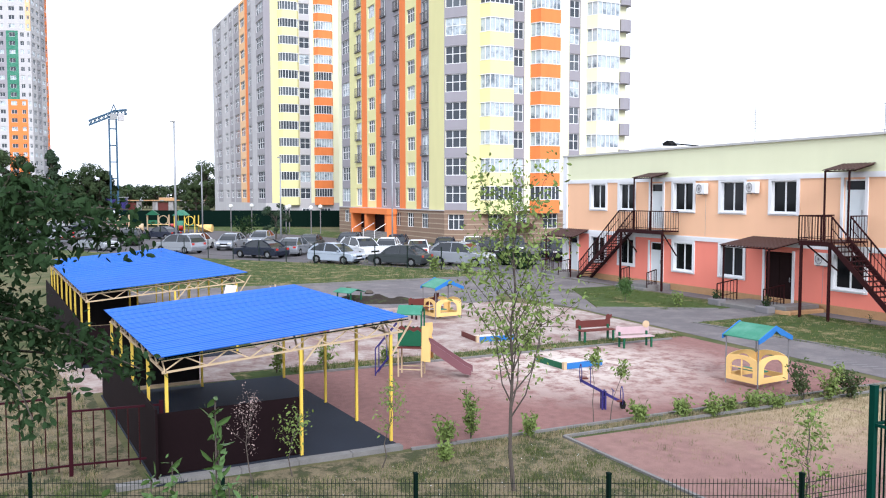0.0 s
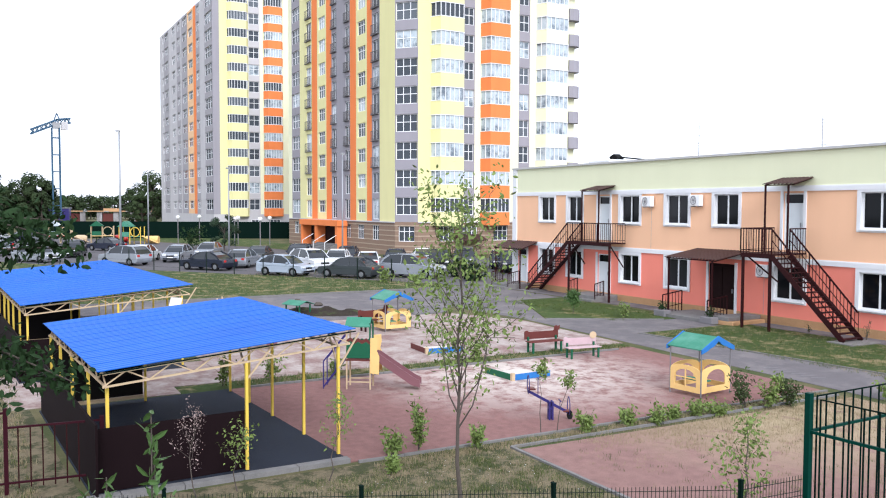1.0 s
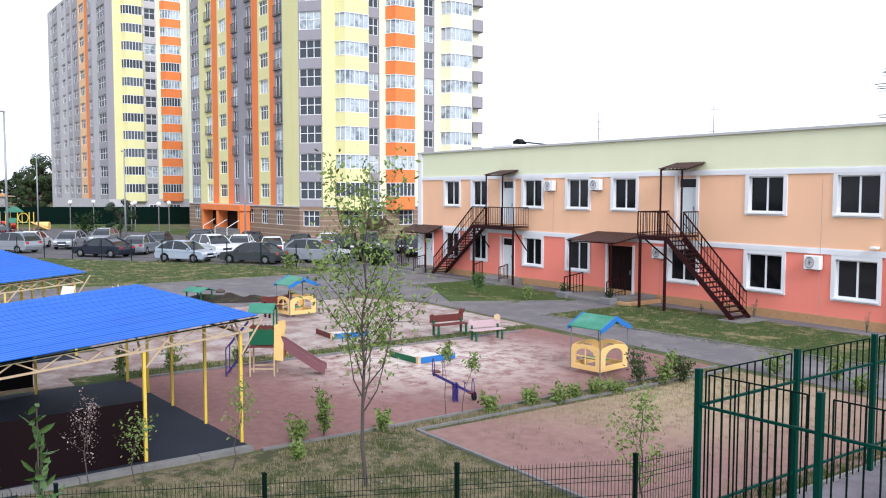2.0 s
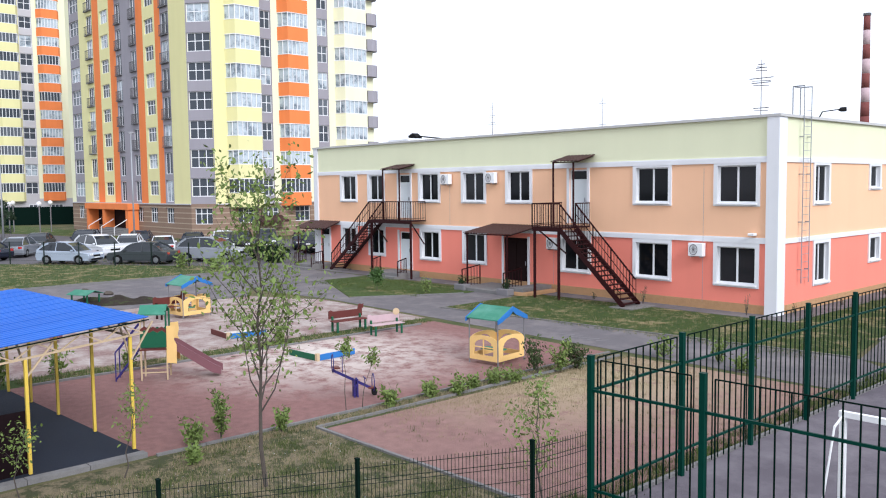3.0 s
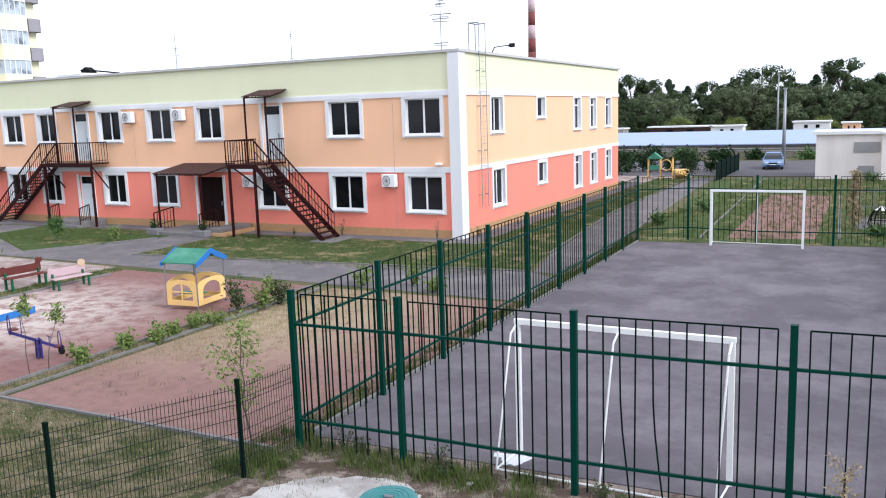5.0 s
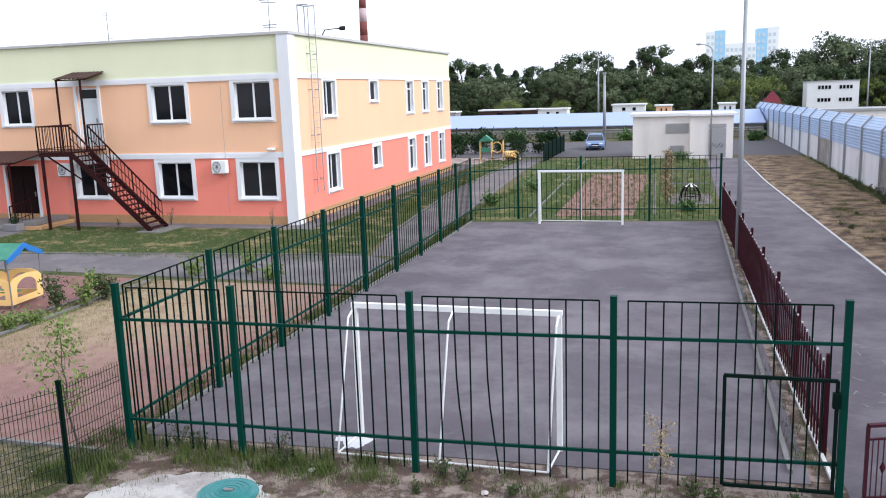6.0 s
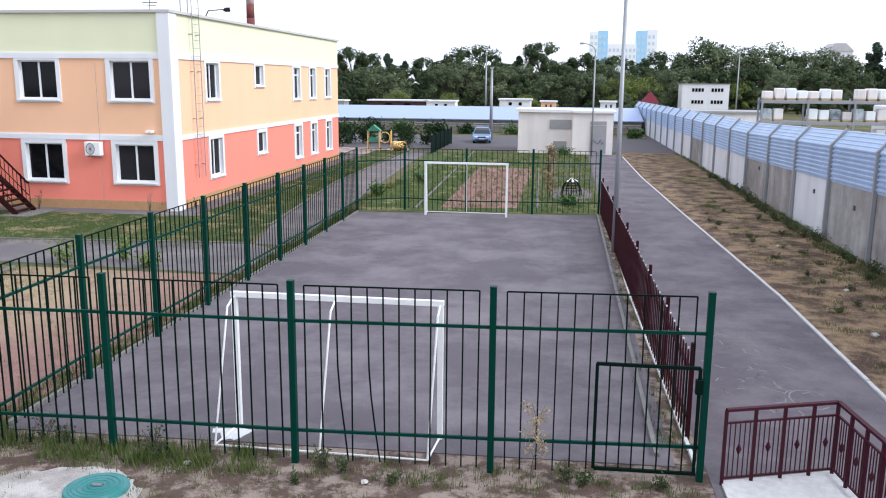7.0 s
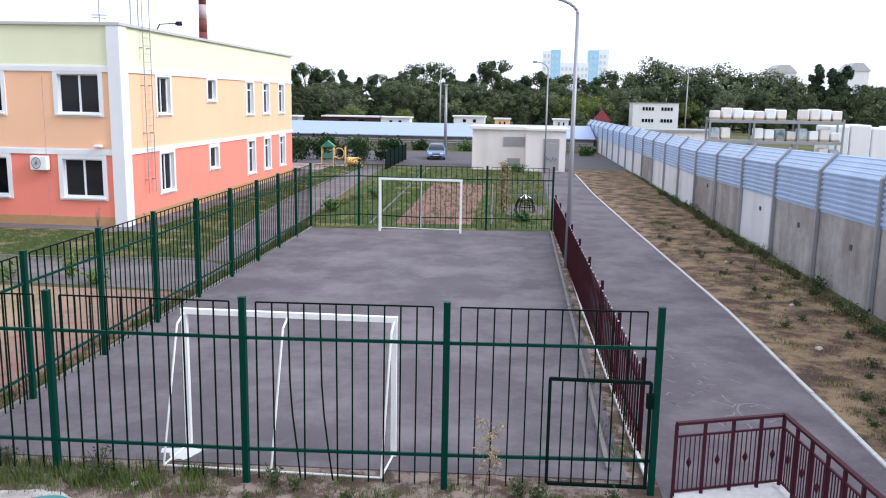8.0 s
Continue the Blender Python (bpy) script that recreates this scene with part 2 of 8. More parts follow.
    "haze_blue": material("hazy_blue_render", (0.40, 0.66, 0.88), 0.9, 0.08, 0.3, 0.0),
    "haze_grey": material("hazy_grey_glass", (0.60, 0.68, 0.76), 0.6, 0.1, 0.3, 0.0),
    "haze_white": material("hazy_white_render", (0.86, 0.88, 0.90), 0.9, 0.06, 0.3, 0.0),
    "verge": material("trampled_dry_earth", (0.100, 0.064, 0.049), 1.0, 0.6, 3.4, 1.0, 40, second=(0.29, 0.205, 0.125), blotch=0.49, width=0.14),
    "patch": material("dusty_rough_concrete", (0.38, 0.345, 0.33), 1.0, 0.4, 5.0, 1.0, 45, second=(0.50, 0.475, 0.455), blotch=0.5, width=0.12),
    "spill": material("spilled_white_paint", (0.62, 0.62, 0.63), 0.7, 0.15, 9, 0.1),
    "crane_blue": material("steel_blue_crane_paint", (0.045, 0.10, 0.17), 0.6, 0.2, 1, 0.0),
    "shed_cream": streaked(material("cream_shed_panels", (0.42, 0.38, 0.31), 0.92, 0.18, 0.6, 0.2, 40), 0.3),
    "bud": material("pale_pink_buds", (0.40, 0.30, 0.28), 0.8, 0.2, 5, 0.0),
    "leaf_weed": material("dull_green_weed_leaves", (0.058, 0.082, 0.030), 0.75, 0.35, 4, 0.0),
    "leaf_bright": material("yellow_green_foliage", (0.15, 0.19, 0.05), 0.85, 0.35, 0.4, 0.0, 4),
    "pane_dusk": glass_material("dim_tower_window_glass", (0.13, 0.145, 0.165)),
    "tw_peach": streaked(material("tower_peach_render", (0.80, 0.52, 0.30), 0.9, 0.05, 0.25, 0.1, 40), 0.06),
    "tw_mgrey": streaked(material("tower_mid_grey_render", (0.37, 0.35, 0.37), 0.9, 0.06, 0.25, 0.1, 40), 0.08),
    "coping": material("pale_sheet_metal_coping", (0.52, 0.51, 0.50), 0.55, 0.1, 2, 0.02),
    "rim_grey": material("dull_wheel_rim", (0.20, 0.205, 0.215), 0.45, 0.2, 6, 0.0, metal=0.4),
    "dark_earth": material("dark_loose_earth", (0.045, 0.036, 0.030), 1.0, 0.5, 5.0, 1.0, 40, second=(0.06, 0.075, 0.03), blotch=0.42, width=0.1),
    "rail_dark": material("grey_balcony_steel", (0.13, 0.125, 0.13), 0.6, 0.15, 3, 0.0),
    "pane_curtain": glass_material("window_glass_with_dim_curtain", (0.024, 0.024, 0.027)),
    "chalk": material("white_chalk", (0.25, 0.24, 0.25), 1.0, 0.3, 9, 0.0),
}


# ---- mesh tools ----
def box(bm, x0, x1, y0, y1, z0, z1, bevel=0.0):
    v = [bm.verts.new(c) for c in ((x0, y0, z0), (x1, y0, z0), (x1, y1, z0), (x0, y1, z0), (x0, y0, z1), (x1, y0, z1), (x1, y1, z1), (x0, y1, z1))]
    fs = [bm.faces.new([v[i] for i in q]) for q in ((3, 2, 1, 0), (4, 5, 6, 7), (0, 1, 5, 4), (1, 2, 6, 5), (2, 3, 7, 6), (3, 0, 4, 7))]
    if bevel:
        es = list({e for f in fs for e in f.edges})
        bmesh.ops.bevel(bm, geom=es, offset=bevel, segments=1, affect='EDGES')
    return bm


def tube(bm, a, b, r, r2=None, sides=8):
    """A round bar from a to b."""
    a, b = Vector(a), Vector(b)
    r2 = r if r2 is None else r2
    w = (b - a).normalized()
    u = w.cross(Vector((0, 0, 1)) if abs(w.z) < 0.9 else Vector((1, 0, 0))).normalized()
    v = w.cross(u)
    ring = []
    for p, q in ((a, r), (b, r2)):
        ring.append([bm.verts.new(p + q * (math.cos(2 * math.pi * k / sides) * u + math.sin(2 * math.pi * k / sides) * v)) for k in range(sides)])
    for k in range(sides):
        bm.faces.new((ring[0][k], ring[0][(k + 1) % sides], ring[1][(k + 1) % sides], ring[1][k]))
    bm.faces.new(ring[0][::-1])
    bm.faces.new(ring[1])
    return bm


def beam(bm, a, b, w, h=None):
    """A square bar from a to b, upright sides."""
    a, b = Vector(a), Vector(b)
    h = w if h is None else h
    d = (b - a).normalized()
    s = d.cross(Vector((0, 0, 1)) if abs(d.z) < 0.98 else Vector((0, 1, 0))).normalized()
    t = s.cross(d)
    v = [bm.verts.new(p + s * (i * w / 2) + t * (j * h / 2)) for p in (a, b) for i, j in ((-1, -1), (1, -1), (1, 1), (-1, 1))]
    for q in ((0, 1, 2, 3), (7, 6, 5, 4), (0, 4, 5, 1), (1, 5, 6, 2), (2, 6, 7, 3), (3, 7, 4, 0)):
        bm.faces.new([v[i] for i in q])
    return bm


def grid_solid(bm, cuts_a, cuts_z, filled, near, far, axis="y"):
    """One connected plate of the grid cells for which filled(i, j) holds, between two depths."""
    verts = {}
    def v(i, j, k):
        if (i, j, k) not in verts:
            d = (near, far)[k]
            verts[i, j, k] = bm.verts.new((cuts_a[i], d, cuts_z[j]) if axis == "y" else (d, cuts_a[i], cuts_z[j]))
        return verts[i, j, k]
    n, m = len(cuts_a) - 1, len(cuts_z) - 1
    on = [[filled(i, j) for j in range(m)] for i in range(n)]
    for i in range(n):
        for j in range(m):
            if not on[i][j]:
                continue
            bm.faces.new((v(i, j, 0), v(i + 1, j, 0), v(i + 1, j + 1, 0), v(i, j + 1, 0)))
            bm.faces.new((v(i, j + 1, 1), v(i + 1, j + 1, 1), v(i + 1, j, 1), v(i, j, 1)))
            for di, dj, a, b in ((-1, 0, (i, j), (i, j + 1)), (1, 0, (i + 1, j), (i + 1, j + 1)), (0, -1, (i, j), (i + 1, j)), (0, 1, (i, j + 1), (i + 1, j + 1))):
                p, q = i + di, j + dj
                if not (0 <= p < n and 0 <= q < m and on[p][q]):
                    bm.faces.new((v(*a, 0), v(*b, 0), v(*b, 1), v(*a, 1)))
    return bm


def slab(bm, pts, z0, z1):
    """A flat plate with the outline pts (x, y)."""
    lo, hi = [bm.verts.new((*p, z0)) for p in pts], [bm.verts.new((*p, z1)) for p in pts]
    bm.faces.new(hi)
    bm.faces.new(lo[::-1])
    for k in range(len(pts)):
        j = (k + 1) % len(pts)
        bm.faces.new((lo[k], lo[j], hi[j], hi[k]))
    return bm


def profile(bm, pts, y0, y1, axis="y"):
    """An outline in x and z pushed along y, or in y and z pushed along x."""
    put = (lambda p, d: (p[0], d, p[1])) if axis == "y" else (lambda p, d: (d, p[0], p[1]))
    a, b = [bm.verts.new(put(p, y0)) for p in pts], [bm.verts.new(put(p, y1)) for p in pts]
    bm.faces.new(a)
    bm.faces.new(b[::-1])
    for k in range(len(pts)):
        j = (k + 1) % len(pts)
        bm.faces.new((a[j], a[k], b[k], b[j]))
    return bm


def mesh(bm, mat, smooth=False):
    bmesh.ops.recalc_face_normals(bm, faces=bm.faces[:])
    me = bpy.data.meshes.new("mesh")
    bm.to_mesh(me)
    bm.free()
    me.materials.append(M[mat] if isinstance(mat, str) else mat)
    if smooth:
        for p in me.polygons:
            p.use_smooth = True
    return me


def part(name, bm, mat, parent, label="", smooth=False):
    ob = new(name, mesh(bm, mat, smooth) if isinstance(bm, bmesh.types.BMesh) else bm)
    ob.parent = parent
    return tagged(ob, label)


def thing(name, label, category, group="", kind="", at=None):
    return tagged(put_at(new(name), at), label, category, group, kind)


def put_at(ob, m):
    if m is not None:
        ob.matrix_basis = m
    return ob


def solid(name, bm, mat, label, category, group="", kind="", at=None, smooth=False):
    return tagged(put_at(new(name, mesh(bm, mat, smooth)), at), label, category, group, kind)


B = bmesh.new
def cube(*a, **k):
    return box(B(), *a, **k)


# ---- ground, roads and surfaces ----
solid("ground", slab(B(), [(-900, -300), (500, -300), (500, 1200), (-900, 1200)], -0.3, 0.0), "ground", "rough patchy grass and earth stretching to the horizon", "ground", kind="structure")


def surface(name, pts, top, mat, label, category):
    return solid(name, slab(B(), pts, 0.0, top), mat, label, category, kind="structure")


surface("soil_bank", [(-8.6, 5.0), (2.84, 3.0), (2.84, 11.0), (2.3, 11.02), (-6.9, 10.75), (-7.6, 8.9)], 0.004, "soil", "bare trampled brown soil with weeds before the court", "ground")
surface("sports_court", [(-7.0, 10.62), (2.35, 10.95), (2.0, 32.1), (-7.05, 31.2)], 0.02, "asphalt_court", "worn grey asphalt ball court with a pale edge", "court")
surface("side_path", [(2.85, 3.0), (6.05, 3.0), (5.97, 14), (5.84, 21), (5.16, 34), (4.6, 46), (4.3, 60), (2.1, 60), (2.2, 32), (2.72, 12)], 0.012, "asphalt_path", "grey asphalt footpath with chalk marks beside the court", "path")
surface("dry_verge", [(6.07, 3.0), (9.3, 3.0), (9.0, 30), (8.2, 60), (7.6, 80), (4.3, 80), (4.35, 60), (5.18, 34), (5.86, 21), (5.99, 14)], 0.006, "verge", "strip of dry trampled grass below the concrete wall", "grass")
surface("play_area", [(-21.9, 6.1), (-14.35, 6.55), (-14.1, 20.35), (-22.2, 20.6)], 0.016, "crumb", "reddish crumb play surface with pale dusty wear", "playground")
surface("play_area_far", [(-33.5, 6.6), (-22.9, 6.6), (-22.9, 20.9), (-30.0, 21.2), (-33.5, 19.5)], 0.016, "crumb_dusty", "dusty reddish play surface further off", "playground")
surface("weed_strip", [(-22.9, 5.0), (-21.9, 5.0), (-21.9, 20.6), (-22.9, 20.8)], 0.010, "lawn", "narrow weedy strip between two play areas", "grass")
surface("play_area_near", [(-13.5, 10.02), (-7.25, 10.02), (-7.25, 20.3), (-13.3, 20.3)], 0.014, "crumb_dry", "reddish crumb surface overgrown with dry grass", "playground")
surface("dry_lawn_near", [(-14.2, -4.0), (-9.0, -4.0), (-6.95, 9.0), (-7.1, 9.9), (-13.7, 9.9), (-13.7, 20.3), (-14.1, 20.3)], 0.008, "dry", "dry patchy grass between the mesh fence and the play area", "grass")
surface("garden_path", [(-36.2, 20.9), (-30.0, 21.5), (-7.3, 20.5), (-7.3, 23.4), (-8.6, 24.4), (-24.5, 23.0), (-24.6, 27.6), (-27.0, 27.6), (-27.0, 26.9), (-29.6, 22.3), (-36.2, 25.5)], 0.012, "asphalt_old", "pale grey asphalt path before the kindergarten", "path")
surface("path_beside_end", [(-8.6, 24.4), (-7.35, 24.4), (-8.9, 52.5), (-9.0, 60), (-10.6, 60), (-10.4, 40), (-9.2, 27.5)], 0.012, "asphalt_old", "narrow asphalt path along the court fence", "path")
surface("grass_island", [(-36.5, 25.7), (-29.7, 22.4), (-27.05, 26.8), (-27.1, 28.2), (-36.5, 28.4)], 0.02, "lawn_green", "small green lawn before the kindergarten wall", "grass")
surface("front_lawn", [(-24.4, 23.15), (-8.8, 24.5), (-9.4, 27.8), (-10.6, 40.0), (-10.8, 60), (-12.9, 60), (-12.7, 29.0), (-24.4, 28.9)], 0.02, "lawn", "patchy green lawn round the kindergarten corner", "grass")
surface("wall_walk", [(-43.5, 28.5), (-24.5, 28.95), (-12.75, 29.05), (-12.95, 56), (-13.9, 56), (-13.9, 30.2), (-43.5, 30.2)], 0.024, "asphalt_old", "narrow paved apron along the kindergarten wall", "pavement")
surface("service_road", [(-44.0, 3.0), (-36.0, 6.0), (-33.6, 6.6), (-33.6, 19.5), (-36.1, 21.0), (-36.6, 28.4), (-43.6, 28.4), (-43.6, 60), (-50, 60), (-50, 30), (-43.9, 27.6)], 0.012, "asphalt_old", "pale asphalt yard road behind the play areas", "road")
surface("roadside_lawn", [(-44.05, 2.0), (-43.95, 27.4), (-49.6, 24.6), (-70.6, 9.4), (-83.0, 2.0)], 0.018, "lawn", "sunburnt lawn between yard road and car park", "grass")
surface("car_park", [(-44.0, 27.7), (-49.8, 24.75), (-70.8, 9.5), (-83.2, 2.1), (-140, -14), (-140, 14), (-100, 30), (-77, 33.5), (-69.0, 37.5), (-68.0, 62), (-50.1, 62), (-50.1, 30.5)], 0.008, "asphalt_lot", "wide asphalt car park before the tower block", "road")
surface("tower_lawn", [(-136, 17), (-101, 30.5), (-80, 34.2), (-80, 36), (-136, 36)], 0.014, "lawn_green", "green planted forecourt between the towers", "grass")
surface("back_lawn", [(-7.1, 31.5), (2.05, 32.4), (2.05, 59.5), (-8.9, 59.5)], 0.006, "lawn_green", "overgrown lawn behind the court", "grass")
surface("red_strip", [(-4.15, 33.0), (-1.15, 33.4), (-1.25, 49.0), (-4.35, 49.4)], 0.012, "crumb_dry", "strip of reddish running surface behind the court", "path")
surface("back_road", [(-60, 62), (12, 62), (12, 79), (-60, 79)], 0.01, "asphalt_lot", "asphalt road behind the lawns", "road")
surface("back_play", [(-26, 57), (-11.1, 56.4), (-10.9, 61.8), (-26, 61.8)], 0.014, "crumb_dusty", "far playground surface", "playground")


surface("dry_lawn_side", [(-26.0, -9.0), (-14.3, -9.0), (-14.3, 1.9), (-22.0, 1.4), (-26.0, 0.9)], 0.006, "dry", "dry straw-coloured grass beside the play shelter", "grass")


surface("shelter_yard", [(-26.5, 0.6), (-22.0, 1.0), (-22.0, 5.0), (-22.95, 5.0), (-22.95, 6.58), (-26.5, 6.58)], 0.013, "crumb_dusty", "dusty reddish strip behind the play shelter", "playground")


surface("fence_strip", [(2.32, 11.05), (2.84, 11.05), (2.28, 32.1), (2.03, 32.1)], 0.007, "soil", "strip of dry weedy soil below the picket fence", "ground")


def kerb(pts, mat="kerb", w=0.07, h=0.05, label="grey concrete kerb edging a play surface"):
    g = thing("kerb", label, "kerb", "kerbs", kind="structure")
    k = 0
    for a, b in zip(pts, pts[1:]):
        a, b = Vector(a), Vector(b)
        n = max(1, round((b - a).length / 1.0))
        for i in range(n):
            p, q = a.lerp(b, i / n), a.lerp(b, (i + 1) / n)
            q = p + (q - p) * 0.988
            j = random.uniform(-0.006, 0.006)
            part("kerb_stone", beam(B(), (p.x, p.y, h / 2 + j), (q.x, q.y, h / 2 - j), w, h), mat, g)


kerb([(-14.25, 6.75), (-14.1, 20.4)])
kerb([(-13.62, 20.2), (-13.68, 9.9), (-7.2, 9.96)])
kerb([(-14.35, 1.4), (-14.42, 6.62)], w=0.2, h=0.09, label="broad pale concrete edge of the shelter floor")
kerb([(-21.85, 6.8), (-21.85, 19.8)], h=0.07)
kerb([(-7.03, 10.7), (-7.06, 31.2)], h=0.08)
kerb([(2.13, 11.2), (1.96, 32.1)], w=0.065, h=0.08)
kerb([(6.02, 10.0), (5.86, 20.5), (5.2, 33.5), (4.65, 45.6), (4.38, 58)], "kerb_white", 0.07, 0.045, "whitewashed kerb along the footpath")
kerb([(2.62, 10.7), (2.36, 20), (2.25, 30)], "kerb_white", 0.05, 0.05, "whitewashed kerb below the red picket fence")
kerb([(-5.1, 32.6), (-5.9, 60.0)], w=0.07, h=0.05, label="pale kerb beside the lawn behind the court")
kerb([(-0.35, 33.5), (-0.9, 49.0)], w=0.10, h=0.04, label="pale kerb beside the red running strip")
kerb([(-44.0, 3.0), (-43.9, 27.5)], h=0.12, label="low kerb along the yard road")
kerb([(-29.65, 22.35), (-27.0, 26.85)], h=0.05)
kerb([(-24.4, 23.08), (-8.75, 24.45)], w=0.07, h=0.05, label="low kerb between path and lawn")
kerb([(-9.3, 27.7), (-10.5, 40.0), (-10.7, 56.0)], w=0.07, h=0.05, label="low kerb along the narrow path")
kerb([(-7.42, 24.5), (-8.85, 50.0)], w=0.07, h=0.05, label="low kerb along the narrow path")


# ---- walls with openings, windows ----
def wall_band(bm, a0, a1, z0, z1, holes, near, far, axis="y"):
    """A wall from a0 to a1 and z0 to z1 with rectangular holes (a, b, lo, hi), between the depths near and far."""
    tidy = lambda vs: [v for k, v in enumerate(sorted(vs)) if not k or v - sorted(vs)[k - 1] > 1e-5]
    ca = tidy({a0, a1, *(h[0] for h in holes), *(h[1] for h in holes)})
    cz = tidy({z0, z1, *(z for h in holes for z in h[2:] if z0 < z < z1)})
    def filled(i, j):
        a, z = (ca[i] + ca[i + 1]) / 2, (cz[j] + cz[j + 1]) / 2
        return not any(h[0] < a < h[1] and h[2] < z < h[3] for h in holes)
    return grid_solid(bm, ca, cz, filled, near, far, axis)


MESHES = {}


def kept(key, make):
    if key not in MESHES:
        MESHES[key] = make()
    return MESHES[key]


def frame_mesh(w, h, sashes, bar=0.07, deep=0.08, transom=0.0, mat="frame_white"):
    bars = [(k * (w - bar) / sashes, k * (w - bar) / sashes + bar) for k in range(sashes + 1)]
    ca = [v for b in bars for v in b]
    cz = [0, bar] + ([transom, transom + bar] if transom else []) + [h - bar, h]
    bm = grid_solid(B(), ca, cz, lambda i, j: i % 2 == 0 or j % 2 == 0, 0, deep)
    return mesh(bm, mat)


def window(parent, m, w, h, sashes, pane="pane", casing=0.14, sill=True, bar=0.07, transom=0.0, deep=0.10):
    """A window whose outer face looks along -y of m, lower left corner at m's origin."""
    ob = part("window", kept(("frame", w, h, sashes, bar, transom), lambda: frame_mesh(w, h, sashes, bar, 0.08, transom)), None, parent)
    ob.matrix_basis = m @ pose(0, deep, 0)
    part("pane", kept(("pane", w, h, pane), lambda: mesh(cube(0.02, w - 0.02, 0.035, 0.05, 0.02, h - 0.02), pane)), None, ob)
    if casing:
        def surround():
            bm = B()
            c = casing
            i = 0.02
            box(bm, -c, i, -0.05 - deep, 0.01, -c * 0.8, h + c), box(bm, w - i, w + c, -0.05 - deep, 0.01, -c * 0.8, h + c)
            box(bm, i, w - i, -0.048 - deep, 0.01, h - i, h + c), box(bm, i, w - i, -0.048 - deep, 0.01, -c * 0.8, i)
            return mesh(bm, "trim")
        part("casing", kept(("casing", w, h, casing, deep), surround), None, ob)
    if sill:
        part("sill", kept(("sill", w, deep), lambda: mesh(cube(-0.05, w + 0.05, -0.13 - deep, 0.0, -0.05, -0.005), "frame_white")), None, ob)
    return ob


FRONT, END = 30.0, -13.75
kindergarten = thing("kindergarten", "two-storey kindergarten in coral, peach and pale lime plaster", "building")
UP = [(-16.15, -14.55), (-19.85, -18.28), (-27.16, -25.72), (-30.25, -28.75), (-33.6, -32.12), (-38.1, -36.78), (-40.8, -39.35)]
LOW = [(-16.13, -14.55), (-19.84, -18.26), (-23.78, -22.3), (-30.2, -28.72), (-33.52, -32.1), (-38.08, -36.77), (-40.8, -39.4)]
UP_DOORS = [(-23.38, -22.38), (-35.4, -34.42)]
LOW_DOORS = [(-27.42, -25.88, 0.16, 2.42), (-35.4, -34.42, 0.36, 2.45), (-43.1, -42.15, 0.36, 2.45)]
E_UP = [(33.0, 34.25, 4.12, 5.6), (38.4, 39.45, 4.65, 5.6), (43.85, 45.0, 3.92, 5.6), (46.7, 47.8, 3.92, 5.6), (49.7, 50.8, 3.92, 5.6)]
E_LOW = [(33.1, 34.35, 0.98, 2.55), (38.5, 39.55, 1.5, 2.5), (43.95, 45.1, 0.8, 2.52), (46.8, 47.9, 0.8, 2.52), (49.8, 50.9, 0.8, 2.52)]
KL, KB = -43.6, 52.6
for name, z0, z1, mat, holes, eholes, label in (
        ("wall_lower", 0.36, 2.66, "coral", [(a, b, 1.08, 2.52) for a, b in LOW] + LOW_DOORS, E_LOW, "coral plaster lower storey"),
        ("wall_upper", 2.84, 5.66, "peach", [(a, b, 4.15, 5.6) for a, b in UP] + [(a, b, 3.2, 5.58) for a, b in UP_DOORS], E_UP, "peach plaster upper storey"),
        ("parapet", 5.84, 7.3, "lime", [], [], "pale lime plaster parapet")):
    part(name, wall_band(B(), KL, END, z0, z1, holes, FRONT, FRONT + 0.35), mat, kindergarten, label)
    part(name, wall_band(B(), FRONT + 0.35, KB, z0, z1, eholes, END - 0.35, END, "x"), mat, kindergarten, label)
    part(name, cube(KL, KL + 0.35, FRONT + 0.35, KB, z0, z1), mat, kindergarten, label)
    part(name, cube(KL + 0.35, END - 0.35, KB - 0.35, KB, z0, z1), mat, kindergarten, label)
for z0, z1, out in ((2.66, 2.84, 0.06), (5.66, 5.84, 0.06)):
    bm = box(B(), KL - out, END + out, FRONT - out, FRONT + 0.35, z0, z1)
    box(bm, END - 0.35, END + out, FRONT + 0.35, KB, z0, z1), box(bm, KL - out, KL + 0.35, FRONT + 0.35, KB, z0, z1)
    box(bm, KL - out, END + out * 0.6, FRONT - out * 0.6, FRONT + 0.3, z1, z1 + 0.04)
    part("string_course", bm, "trim", kindergarten, "white moulded band")
bm = box(B(), KL - 0.12, END + 0.12, FRONT - 0.12, FRONT + 0.4, 7.3, 7.40)
box(bm, END - 0.4, END + 0.12, FRONT + 0.4, KB + 0.1, 7.3, 7.40), box(bm, KL - 0.12, KL + 0.4, FRONT + 0.4, KB + 0.1, 7.3, 7.40)
box(bm, KL + 0.4, END - 0.4, KB - 0.4, KB + 0.1, 7.3, 7.40)
part("coping", bm, "coping", kindergarten, "pale sheet-metal coping")
part("roof", cube(KL + 0.35, END - 0.35, FRONT + 0.35, KB - 0.35, 6.9, 7.0), "roofing", kindergarten)
for x0, x1 in ((END - 0.40, END + 0.07), (KL - 0.07, KL + 0.35)):
    bm = box(B(), x0, x1, FRONT - 0.09, FRONT + 0.02, 0.0, 7.3)
    if x1 > END:
        box(bm, END - 0.02, x1, FRONT + 0.02, FRONT + 0.52, 0.0, 7.3)
    part("pilaster", bm, "trim", kindergarten, "white corner pilaster")
